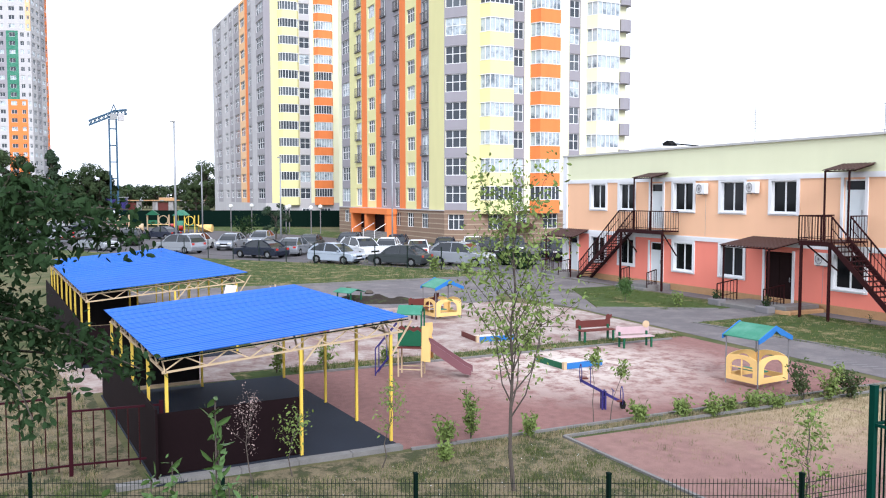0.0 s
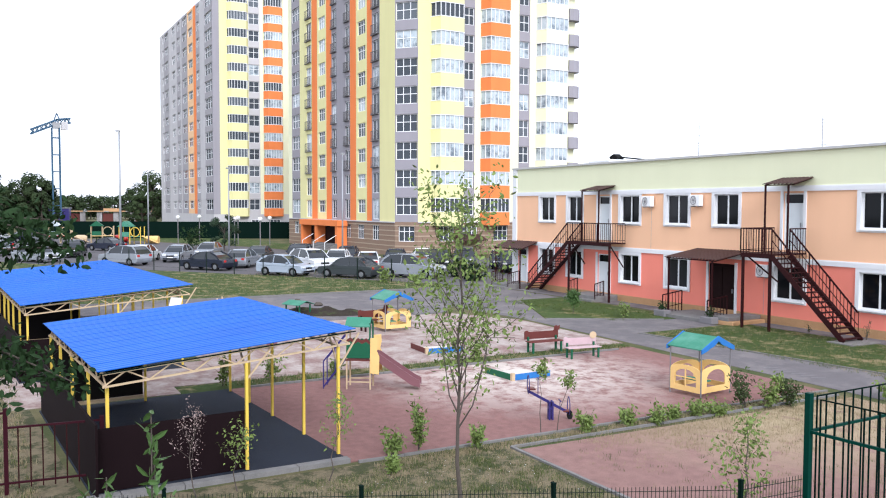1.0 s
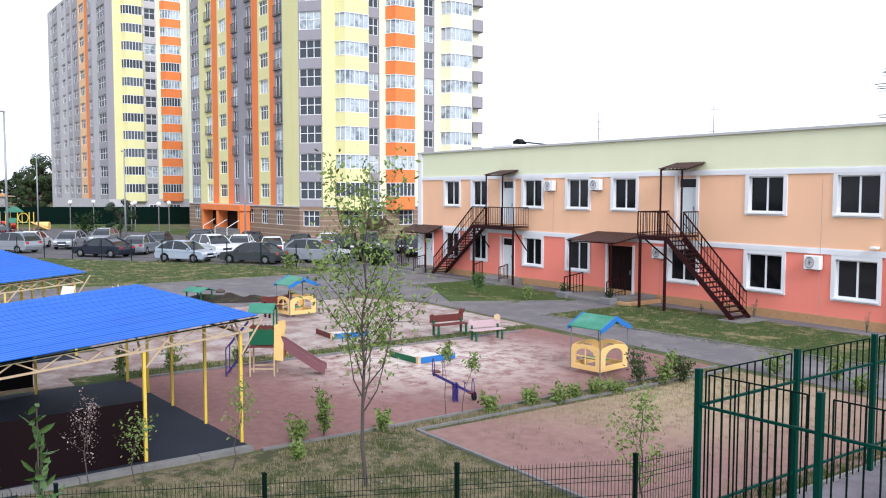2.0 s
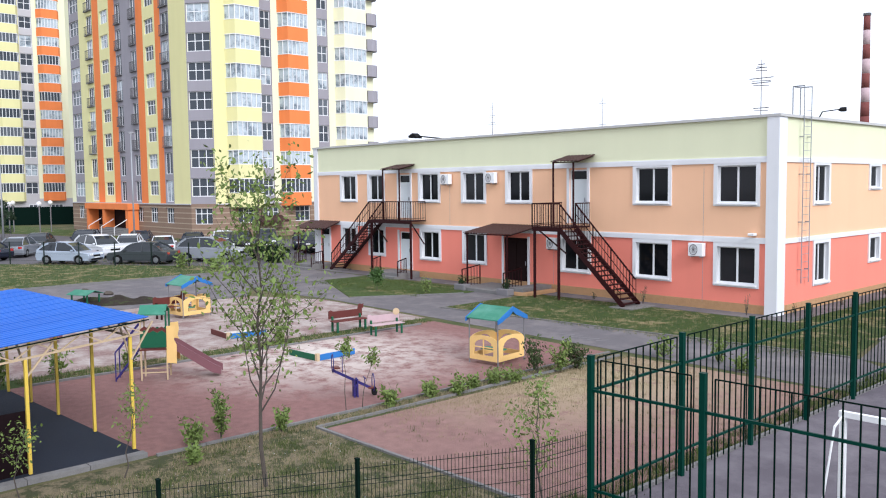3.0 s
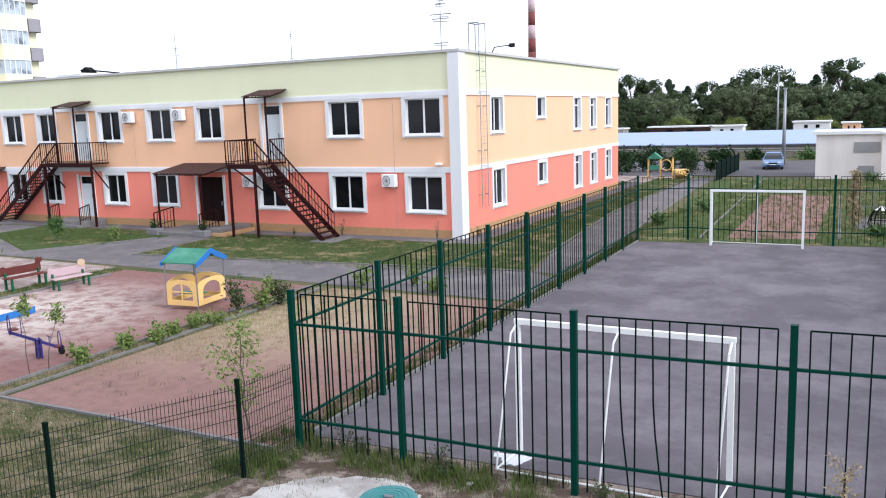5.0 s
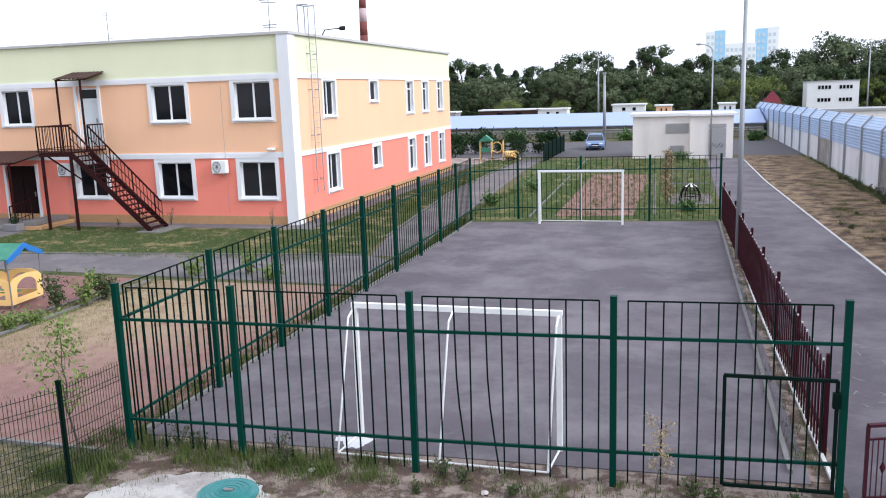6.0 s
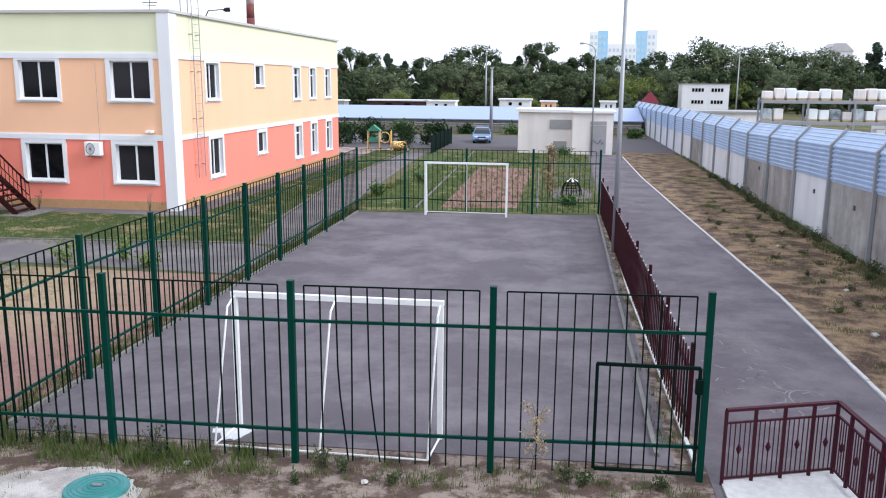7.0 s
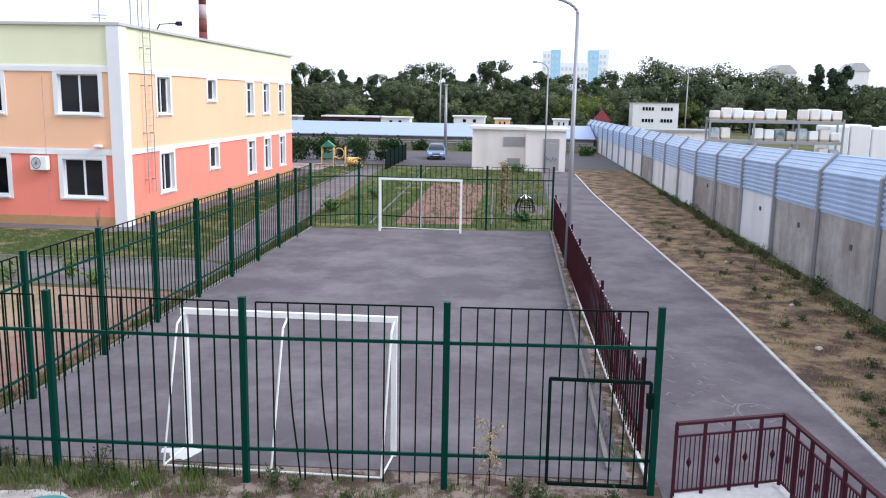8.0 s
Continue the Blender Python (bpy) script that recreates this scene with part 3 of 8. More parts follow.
# tan plinth laid in brick courses
plinth = part("plinth", box(box(B(), KL, END, FRONT, FRONT + 0.35, 0, 0.36), END - 0.35, END, FRONT + 0.35, KB, 0, 0.36), "plinth", kindergarten, "tan brick plinth")
bm = B()
for k in range(4):
    z, x = 0.012 + k * 0.088, KL + 0.5 + 0.12 * (k % 2)
    while x < END - 0.7:
        box(bm, x, x + 0.24, FRONT - 0.018, FRONT + 0.002, z, z + 0.076)
        x += 0.252
    y = FRONT + 0.8
    while y < KB - 0.3:
        box(bm, END - 0.002, END + 0.018, y, y + 0.24, z, z + 0.076)
        y += 0.252
tagged(part("plinth_bricks", bm, "plinth", kindergarten), kind="stuff")
for a, b in UP:
    window(kindergarten, pose(a, FRONT, 4.15), b - a, 1.45, 2, "pane_curtain" if a in (UP[0][0], UP[3][0]) else "pane")
for k, (a, b) in enumerate(LOW):
    window(kindergarten, pose(a, FRONT, 1.08), b - a, 1.44, 2, "pane_curtain" if k in (0, 3) else "pane")
for a, b, lo, hi in E_UP + E_LOW:
    window(kindergarten, pose(END, a, lo, 0, 0, 90), b - a, hi - lo, 2 if b - a > 1.06 else 1, transom=hi - lo - 0.45 if hi - lo > 1.6 else 0)


def outer_door(parent, x0, x1, z0, z1, mat, light=True):
    d = part("door", cube(x0 + 0.06, x1 - 0.06, FRONT + 0.08, FRONT + 0.14, z0, z1 - (0.42 if light else 0.06)), mat, parent, "white metal door" if mat == "door_white" else "dark brown double entrance door")
    bm = box(B(), x0, x0 + 0.06, FRONT + 0.06, FRONT + 0.16, z0, z1)
    box(bm, x1 - 0.06, x1, FRONT + 0.06, FRONT + 0.16, z0, z1), box(bm, x0 + 0.06, x1 - 0.06, FRONT + 0.06, FRONT + 0.16, z1 - 0.06, z1)
    part("door_frame", bm, "frame_white" if light else mat, d)
    if light:
        part("fanlight", cube(x0 + 0.06, x1 - 0.06, FRONT + 0.10, FRONT + 0.12, z1 - 0.42, z1 - 0.06), "pane", d)
    else:
        part("door_leaf", box(cube(x0 + 0.1, (x0 + x1) / 2 - 0.02, FRONT + 0.055, FRONT + 0.08, z0 + 0.08, z1 - 0.16), (x0 + x1) / 2 + 0.02, x1 - 0.1, FRONT + 0.055, FRONT + 0.08, z0 + 0.08, z1 - 0.16), mat, d)
    part("handle", box(cube(x1 - 0.2, x1 - 0.17, FRONT + 0.02, FRONT + 0.055, z0 + 0.95, z0 + 1.15), x1 - 0.2, x1 - 0.17, FRONT + 0.055, FRONT + 0.085, z0 + 1.02, z0 + 1.05), "steel", d)
    bm = B()
    box(bm, x0 - 0.13, x0, FRONT - 0.05, FRONT, z0, z1 + 0.08), box(bm, x1, x1 + 0.13, FRONT - 0.05, FRONT, z0, z1 + 0.08)
    part("casing", bm, "trim", d)


for a, b in UP_DOORS:
    outer_door(kindergarten, a, b, 3.2, 5.58, "door_white")
for k, (a, b, lo, hi) in enumerate(LOW_DOORS):
    outer_door(kindergarten, a, b, lo, hi, "door_white" if k else "door_brown", bool(k))


def awning(x0, x1, y0, z, rise, label, posts=()):
    """A ribbed brown lean-to roof on iron brackets against the facade."""
    g = thing("awning", label, "awning", "door awnings")
    bm = B()
    n = int((x1 - x0) / 0.18)
    w = (x1 - x0) / n
    line = []
    for k in range(n):
        line += [(x0 + k * w, 0.0), (x0 + (k + 0.3) * w, 0.0), (x0 + (k + 0.42) * w, 0.035), (x0 + (k + 0.85) * w, 0.035)]
    line.append((x1, 0.0))
    lo, hi = [bm.verts.new((u, y0, z + q)) for u, q in line], [bm.verts.new((u, FRONT - 0.03, z + rise + q)) for u, q in line]
    for k in range(len(line) - 1):
        bm.faces.new((lo[k], lo[k + 1], hi[k + 1], hi[k]))
    sheet = part("roof_sheet", bm, "awning", g)
    sol = sheet.modifiers.new("thick", 'SOLIDIFY')
    sol.thickness = 0.012
    bm = B()
    for x in (x0 + 0.1, x1 - 0.1):
        beam(bm, (x, y0 + 0.05, z - 0.03), (x, FRONT - 0.04, z + rise - 0.03), 0.05)
    beam(bm, (x0 + 0.1, y0 + 0.08, z - 0.03), (x1 - 0.1, y0 + 0.08, z - 0.03), 0.05)
    part("awning_frame", bm, "iron", g)
    for px, py, pz in posts:
        part("post", beam(B(), (px, py, pz), (px, py, z - 0.02), 0.06), "iron", g)


awning(-28.2, -25.1, 27.95, 2.70, 0.33, "brown ribbed awning over the main entrance", [(-28.0, 28.05, 0.02), (-25.4, 28.05, 0.02)])
awning(-23.5, -21.95, 28.8, 5.92, 0.27, "small brown awning over an upper door", [(-23.4, 28.9, 3.12), (-22.28, 28.9, 3.12)])
awning(-35.6, -34.0, 28.85, 5.86, 0.24, "small brown awning over the far upper door", [(-35.5, 28.95, 3.1), (-34.1, 28.95, 3.1)])
awning(-44.2, -41.0, 28.8, 2.46, 0.40, "brown ribbed awning at the far end door", [(-44.0, 28.9, 0), (-41.3, 28.9, 0)])


def escape_stair(label, x_near, x_far, x_foot, y0, y1, rise=3.12):
    """An outdoor iron stair: a landing before an upper door, a flight along the facade, barred railings."""
    g = thing("escape_stair", label, "stair", "escape stairs")
    s = 1 if x_foot > x_near else -1
    lo, hi = min(x_near, x_far), max(x_near, x_far)
    bm = box(B(), lo, hi, y0, FRONT - 0.06, rise - 0.06, rise)
    box(bm, lo, hi, y0, y0 + 0.06, rise - 0.18, rise - 0.06)
    part("landing", bm, "iron", g)
    n = 17
    run = (x_foot - x_near) / n
    w0, w1 = y0, y1
    for k in range(n):
        z = rise - (k + 1) * rise / (n + 1)
        x = x_near + run * k
        part("tread", cube(min(x, x + run), max(x, x + run), w0 + 0.04, w1 - 0.04, z - 0.035, z), "iron", g)
    for y in (w0, w1):
        part("stringer", beam(B(), (x_near, y, rise - 0.1), (x_foot, y, 0.05), 0.05, 0.2), "iron", g)
        part("handrail", beam(B(), (x_near, y, rise + 0.98), (x_foot - run, y, 1.08), 0.05), "iron", g)
        part("mid_rail", beam(B(), (x_near, y, rise + 0.55), (x_foot - run, y, 0.62), 0.025), "iron", g)
        m = int(abs(x_foot - x_near) / 0.16)
        for k in range(m + 1):
            f = k / (m + 1)
            x = x_near + (x_foot - x_near) * f
            z = rise * (1 - f)
            part("baluster", beam(B(), (x, y, z - 0.05), (x, y, z + 0.98), 0.018 if k % 6 else 0.04), "iron", g)
    # landing rails: front and both sides, open where the flight leaves
    runs = [((lo, y0), (hi, y0)) if y0 + 1e-3 < w0 else ((x_far, y0), (x_near, y0))]
    runs += [((x_far, y0), (x_far, FRONT - 0.1))]
    if w1 < FRONT - 0.4:
        runs.append(((x_near, w1), (x_near, FRONT - 0.1)))
    for a, b in runs:
        a, b = Vector((*a, rise)), Vector((*b, rise))
        part("handrail", beam(B(), a + Vector((0, 0, 1)), b + Vector((0, 0, 1)), 0.05), "iron", g)
        part("low_rail", beam(B(), a + Vector((0, 0, 0.12)), b + Vector((0, 0, 0.12)), 0.025), "iron", g)
        m = max(2, int((b - a).length / 0.15))
        for k in range(m + 1):
            p = a.lerp(b, k / m)
            part("baluster", beam(B(), p, p + Vector((0, 0, 1)), 0.018 if k % 7 else 0.04), "iron", g)
    for x, y in ((lo + 0.1, y0 + 0.05), (hi - 0.1, y0 + 0.05)):
        part("post", beam(B(), (x, y, 0), (x, y, rise - 0.06), 0.09), "iron", g)
    for x in (lo + 0.2, hi - 0.2):
        part("brace", beam(B(), (x, FRONT - 0.02, rise - 1.3), (x, y0 + 0.15, rise - 0.12), 0.05), "iron", g)
    part("foot_plate", cube(x_foot - 0.5, x_foot + 0.6, w0 - 0.3, w1 + 0.3, 0.0, 0.06), "kerb", g, "pale concrete footing slab")
    return g


escape_stair("maroon iron escape stair with barred railings", -22.2, -23.75, -18.95, 27.9, 28.95)
escape_stair("further maroon iron escape stair with barred railings", -36.7, -33.1, -40.6, 28.9, 29.85)


def doorstep(x0, x1, y0, n, label, rails=()):
    g = thing("doorstep", label, "steps", "entrance steps")
    for k in range(n):
        part("step", cube(x0 + 0.0, x1, y0 + 0.30 * k, FRONT - 0.03, 0.16 * k / 1.0 + 0.004, 0.16 * (k + 1), bevel=0.01), "kerb", g)
    for x in rails:
        rail = part("railing", beam(B(), (x, y0 + 0.3, 0.95), (x, FRONT - 0.9, 1.1), 0.045), "iron", g, "maroon iron railing")
        for q in range(7):
            yy = y0 + 0.3 + q * (FRONT - 0.9 - y0 - 0.3) / 6
            part("baluster", beam(B(), (x, yy, 0.05), (x, yy, 0.95 + 0.15 * q / 6), 0.04 if q in (0, 6) else 0.02), "iron", rail)
        part("low_rail", beam(B(), (x, y0 + 0.3, 0.35), (x, FRONT - 0.9, 0.5), 0.025), "iron", rail)


doorstep(-28.3, -25.4, 27.6, 1, "concrete step at the main entrance", (-28.2, -25.5))
doorstep(-36.1, -33.7, 28.2, 2, "concrete steps with railings at a side door", (-36.0, -33.8))
doorstep(-43.6, -41.6, 28.0, 2, "concrete steps at the far end door", (-43.5, -41.7))


g = thing("entrance_block", "low stone-clad side block beside the entrance steps", "steps")
for k in range(2):
    part("stone_course", box(B(), -25.2 + 0.02 * k, -24.1 - 0.25 * k, 27.9 + 0.02 * k, 29.9, 0.17 * k + 0.004, 0.17 * (k + 1), bevel=0.012), "plinth" if k < 1 else "kerb", g)


def air_conditioner(x, z, face=FRONT):
    g = thing("air_conditioner", "white wall-mounted air conditioner unit", "air conditioner", "wall air conditioners", at=pose(x + 0.1, face, z + 0.06) @ Matrix.Diagonal((0.80, 0.85, 0.96, 1)))
    part("casing", cube(0, 0.78, -0.38, -0.08, 0, 0.54, bevel=0.02), "frame_white", g)
    ring = B()
    for k in range(20):
        a, b = 2 * math.pi * k / 20, 2 * math.pi * (k + 1) / 20
        tube(ring, (0.3 + 0.21 * math.cos(a), -0.39, 0.27 + 0.21 * math.sin(a)), (0.3 + 0.21 * math.cos(b), -0.39, 0.27 + 0.21 * math.sin(b)), 0.015, sides=5)
    for q in range(8):
        a = math.pi * q / 8
        tube(ring, (0.3 + 0.2 * math.cos(a), -0.39, 0.27 + 0.2 * math.sin(a)), (0.3 - 0.2 * math.cos(a), -0.39, 0.27 - 0.2 * math.sin(a)), 0.006, sides=4)
    part("fan_grille", ring, "steel_dark", g)
    for x0 in (0.1, 0.62):
        part("bracket", cube(x0, x0 + 0.04, -0.36, -0.02, -0.05, 0), "steel", g)


for x, z in ((-31.75, 4.95), (-28.5, 4.98), (-17.3, 2.02), (-24.6, 1.95)):
    air_conditioner(x, z)

# roof ladder with hooped top by the corner
lad = thing("roof_ladder", "galvanised steel ladder fixed to the end wall", "ladder")
for y in (31.66, 32.28):
    part("stile", tube(B(), (END + 0.16, y, 1.1), (END + 0.16, y, 8.5), 0.019), "steel", lad)
for k in range(22):
    part("rung", tube(B(), (END + 0.16, 31.66, 1.3 + 0.3 * k), (END + 0.16, 32.28, 1.3 + 0.3 * k), 0.009, sides=6), "steel", lad)
bm = tube(B(), (END + 0.16, 31.66, 8.5), (END - 0.28, 31.66, 8.5), 0.025)
tube(bm, (END + 0.16, 32.28, 8.5), (END - 0.28, 32.28, 8.5), 0.025), tube(bm, (END - 0.28, 31.66, 8.5), (END - 0.28, 31.66, 7.38), 0.025)
tube(bm, (END - 0.28, 32.28, 8.5), (END - 0.28, 32.28, 7.38), 0.025), tube(bm, (END - 0.28, 31.66, 8.5), (END - 0.28, 32.28, 8.5), 0.025)
part("hoop", bm, "steel", lad)
for z in (1.6, 3.4, 5.2, 6.6):
    part("bracket", box(cube(END, END + 0.16, 31.64, 31.68, z, z + 0.04), END, END + 0.16, 32.26, 32.30, z, z + 0.04), "steel", lad)


def antenna(x, y, h, arms, r=0.012):
    g = thing("roof_antenna", "thin roof aerial with cross arms", "antenna", "roof aerials")
    part("mast", tube(B(), (x, y, 7.0), (x, y, h), 0.025, 0.012), "steel_dark", g)
    for z, w in arms:
        part("arm", tube(tube(B(), (x - w, y, z), (x + w, y, z), r, sides=5), (x - w * 0.6, y - 0.2, z - 0.12), (x + w * 0.6, y + 0.2, z - 0.12), r * 0.8, sides=5), "steel_dark", g)


antenna(-17.5, 36, 10.3, [(9.95, 0.25), (9.3, 0.45), (9.5, 0.55), (8.2, 0.35), (10.1, 0.15)], 0.022)
antenna(-34.0, 36, 9.8, [(9.5, 0.18), (9.0, 0.22), (8.6, 0.25)])
antenna(-26.1, 36, 9.4, [(9.2, 0.12), (8.0, 0.25)])
flood = thing("roof_floodlight", "black floodlight on a short arm at the roof edge", "lamp", "roof floodlights")
part("arm", tube(B(), (-32.2, 30.3, 7.42), (-33.9, 30.2, 7.62), 0.035), "tyre", flood)
part("head", profile(B(), [(-34.5, 7.54), (-33.85, 7.50), (-33.9, 7.62), (-34.2, 7.80), (-34.55, 7.66)], 30.0, 30.4), "tyre", flood)
flood = thing("roof_floodlight", "small black floodlight on a thin arm above the end wall", "lamp", "roof floodlights")
part("arm", tube(tube(B(), (END - 0.2, 33.6, 7.3), (END - 0.1, 33.8, 7.66), 0.025), (END - 0.1, 33.8, 7.66), (END - 0.05, 35.4, 7.84), 0.02), "tyre", flood)
part("head", profile(B(), [(35.3, 7.79), (35.6, 7.75), (35.72, 7.80), (35.66, 7.94), (35.5, 7.92)], END - 0.12, END + 0.06, "x"), "tyre", flood)
for x, z0, z1 in ((-16.7, 0.3, 5.5), (-24.25, 0.4, 2.0), (-31.2, 2.9, 5.1)):
    cable = thing("wall_cable", "thin grey cable clipped down the facade", "cable", "wall cables", kind="structure")
    part("cable_run", tube(B(), (x, FRONT - 0.075, z0), (x + 0.02, FRONT - 0.075, z1), 0.007, sides=6), "steel", cable)
solid("wall_camera", cube(-14.75, -14.5, FRONT - 0.28, FRONT - 0.02, 2.95, 3.05, bevel=0.02), "frame_white", "small white surveillance box on the facade", "camera box")
solid("roof_hatch", cube(-37.8, -36.0, 31.2, 32.6, 7.0, 7.62, bevel=0.02), "trim", "white box-like roof hatch", "hatch")


# ---- court fence ----
FENCE_TOP = 2.45


def fence_run(posts, label, gate_bay=None):
    g = thing("court_fence", label, "fence", "court fences")
    for x, y in posts:
        bm = box(B(), x - 0.04, x + 0.04, y - 0.04, y + 0.04, 0, FENCE_TOP)
        box(bm, x - 0.044, x + 0.044, y - 0.044, y + 0.044, FENCE_TOP, FENCE_TOP + 0.012)
        part("post", bm, "green", g)
    for i, (a, b) in enumerate(zip(posts, posts[1:])):
        a, b = Vector((*a, 0)), Vector((*b, 0))
        d = (b - a).normalized()
        n = max(3, round((b - a).length / 0.215))
        up = Vector((0, 0, 1))
        for z in (0.46, 1.94):
            part("rail", beam(B(), a + up * z, b + up * z, 0.035, 0.04), "green", g)
        p, q = a + d * 0.17, b - d * 0.17
        part("top_bar", beam(B(), p + up * (FENCE_TOP - 0.05), q + up * (FENCE_TOP - 0.05), 0.018), "green_dark", g)
        for k in range(n):
            c = p.lerp(q, k / (n - 1))
            lo = c + up * 0.06
            if gate_bay == i and k > n * 0.45:
                lo = c + up * 1.5
            bend = random.uniform(-0.012, 0.012)
            if gate_bay == "bent" or (gate_bay is not None and i == 2 and k in (2, 4)):
                # a kicked bar: straight above, curving aside below
                line = [c + up * (FENCE_TOP - 0.05), c + up * 1.35 + d * 0.015, c + up * 0.95 + d * 0.04, c + up * 0.5 + d * 0.09, lo + d * random.uniform(0.12, 0.16)]
                bm = B()
                for u, v in zip(line, line[1:]):
                    beam(bm, u, v, 0.018)
            else:
                bm = beam(B(), lo + d * bend, c + up * (FENCE_TOP - 0.05), 0.018)
            part("bar", bm, "green_dark", g)
    return g


NEAR = [(-6.88, 10.15), (-5.12, 10.24), (-2.585, 10.29), (-0.03, 10.43), (2.60, 10.61)]
SIDE = [(-6.88, 10.15), (-6.95, 12.70), (-6.96, 15.09), (-6.97, 17.45), (-6.98, 19.84), (-6.99, 22.24), (-7.0, 24.55), (-7.02, 26.8), (-7.04, 29.0), (-7.1, 31.3)]
FAR = [(-7.1, 31.3), (-5.45, 32.28), (-2.98, 31.8), (-0.49, 32.05), (2.0, 32.3)]
fence_run(NEAR, "green steel bar fence with a small gate before the court", 3)
fence_run(SIDE[1:], "green steel bar fence along the kindergarten lawn")
fence_run(FAR[1:], "green steel bar fence at the far end of the court")
for a, b in ((SIDE[0], SIDE[1]), (FAR[0], FAR[1])):
    g = thing("court_fence", "green steel bar panel between two fence runs", "fence", "court fences")
    a, b, up = Vector((*a, 0)), Vector((*b, 0)), Vector((0, 0, 1))
    d = (b - a).normalized()
    for z in (0.46, 1.94):
        part("rail", beam(B(), a + d * 0.05 + up * z, b - d * 0.05 + up * z, 0.035, 0.04), "green", g)
    n = round((b - a).length / 0.215)
    part("top_bar", beam(B(), a + d * 0.17 + up * 2.4, b - d * 0.17 + up * 2.4, 0.018), "green_dark", g)
    for k in range(n):
        c = (a + d * 0.17).lerp(b - d * 0.17, k / (n - 1))
        part("bar", beam(B(), c + up * 0.06, c + up * 2.4, 0.018), "green_dark", g)

gate = thing("court_gate", "dark green barred gate panel standing ajar in the fence", "gate")
bm = B()
for a, b in (((1.26, 10.50, 1.52), (2.52, 10.58, 1.50)), ((1.28, 10.50, 0.13), (2.54, 10.58, 0.11)), ((1.27, 10.5, 0.13), (1.27, 10.5, 1.52)), ((2.52, 10.58, 0.11), (2.52, 10.58, 1.5))):
    beam(bm, a, b, 0.04)
part("gate_frame", bm, "green_dark", gate)
for k in range(1, 8):
    f = k / 8
    part("bar", beam(B(), (1.27 + 1.25 * f, 10.5 + 0.08 * f, 0.13), (1.27 + 1.25 * f, 10.5 + 0.08 * f, 1.5), 0.018), "green_dark", gate)
part("lock_box", cube(2.47, 2.56, 10.52, 10.60, 1.18, 1.36), "green_dark", gate)


def goal(x0, x1, y, depth, label, back=True):
    """A small football goal of square white tube with a slanting back frame."""
    g = thing("football_goal", label, "goal", "football goals")
    for x in (x0 + 0.04, x1 - 0.04):
        part("goalpost", cube(x - 0.037, x + 0.037, y - 0.037, y + 0.037, 0.0, 1.94), "white_paint", g)
    part("crossbar", cube(x0 - 0.005, x1 + 0.005, y - 0.037, y + 0.037, 1.94, 2.015), "white_paint", g)
    for x in (x0 + 0.04, (x0 + x1) / 2, x1 - 0.04):
        bm = tube(B(), (x, y, 1.96), (x, y + depth * 0.35, 1.86), 0.015)
        tube(bm, (x, y + depth * 0.35, 1.86), (x - 0.05, y + depth, 0.04), 0.015)
        part("back_stay", bm, "white_paint", g)
        if abs(x - (x0 + x1) / 2) > 0.5:
            part("ground_bar", tube(B(), (x, y, 0.04), (x - 0.05, y + depth, 0.04), 0.015), "white_paint", g)
    part("back_bar", tube(B(), (x0, y + depth, 0.04), (x1 - 0.1, y + depth, 0.04), 0.015), "white_paint", g)
    return g


goal(-3.80, -0.78, 11.3, -0.75, "white square-tube football goal by the near fence")
goal(-4.45, -1.35, 31.0, 0.7, "white football goal at the far end of the court")


# ---- tower blocks ----
STOREY = 2.79


def tower_window(parent, m, w, h, sashes, pane, transom=0.0):
    ob = part("window", kept(("tf", round(w, 2), h, sashes, transom), lambda: frame_mesh(w, h, sashes, 0.07, 0.1, transom)), None, parent)
    ob.matrix_basis = m
    part("pane", kept(("tp", round(w, 2), h, pane), lambda: mesh(cube(0.02, w - 0.02, 0.04, 0.06, 0.02, h - 0.02), pane)), None, ob)
    return ob


def french_rail(w):
    bm = beam(B(), (0, -0.2, 1.0), (w, -0.2, 1.0), 0.05)
    beam(bm, (0, -0.2, 0.1), (w, -0.2, 0.1), 0.05)
    for k in range(9):
        beam(bm, (w * k / 8, -0.2, 0.0), (w * k / 8, -0.2, 1.0), 0.03)
    beam(bm, (0, -0.2, 1.0), (0, 0, 1.0), 0.04), beam(bm, (w, -0.2, 1.0), (w, 0, 1.0), 0.04)
    box(bm, -0.05, w + 0.05, -0.24, 0.0, -0.08, 0.0)
    return mesh(bm, "rail_dark")


def strips(g, turn, origin, spec, base, storeys, thick=0.4, pick=random.Random(4), panes=("pane_tower", "pane_pale", "pane_tower", "pane_dusk")):
    """A facade in upright strips of one colour; each may carry a window on every storey. spec rows: from, to, colour, window kind."""
    m = pose(*origin, 0, 0, turn)
    top = base + storeys * STOREY
    for a, b, mat, kind in spec:
        w = b - a
        holes = []
        for s in range(storeys):
            z = base + s * STOREY
            if kind == "w":
                holes.append((a + w * 0.14, b - w * 0.14, z + 0.85, z + 2.35))
            elif kind == "full":
                holes.append((a + 0.08, b - 0.08, z + 0.72, z + 2.5))
            elif kind == "balcony":
                holes.append((a + w * 0.08, b - w * 0.08, z + 0.2, z + 2.4))
        ob = part("facade_strip", wall_band(B(), a, b, base, top, holes, 0.0, thick), mat, g)
        ob.matrix_basis = m
        for s, (p, q, lo, hi) in enumerate(holes):
            pane = pick.choice(panes)
            tower_window(g, m @ pose(p, 0.12, lo), q - p, round(hi - lo, 2), 2 if q - p < 1.9 else 3, pane, 0.0 if kind == "balcony" else 0.95)
            if kind == "balcony" and s >= 2:
                r = part("balcony_rail", kept(("rail", round(q - p, 2)), lambda: french_rail(q - p)), None, g)
                r.matrix_basis = m @ pose(p, 0, lo)


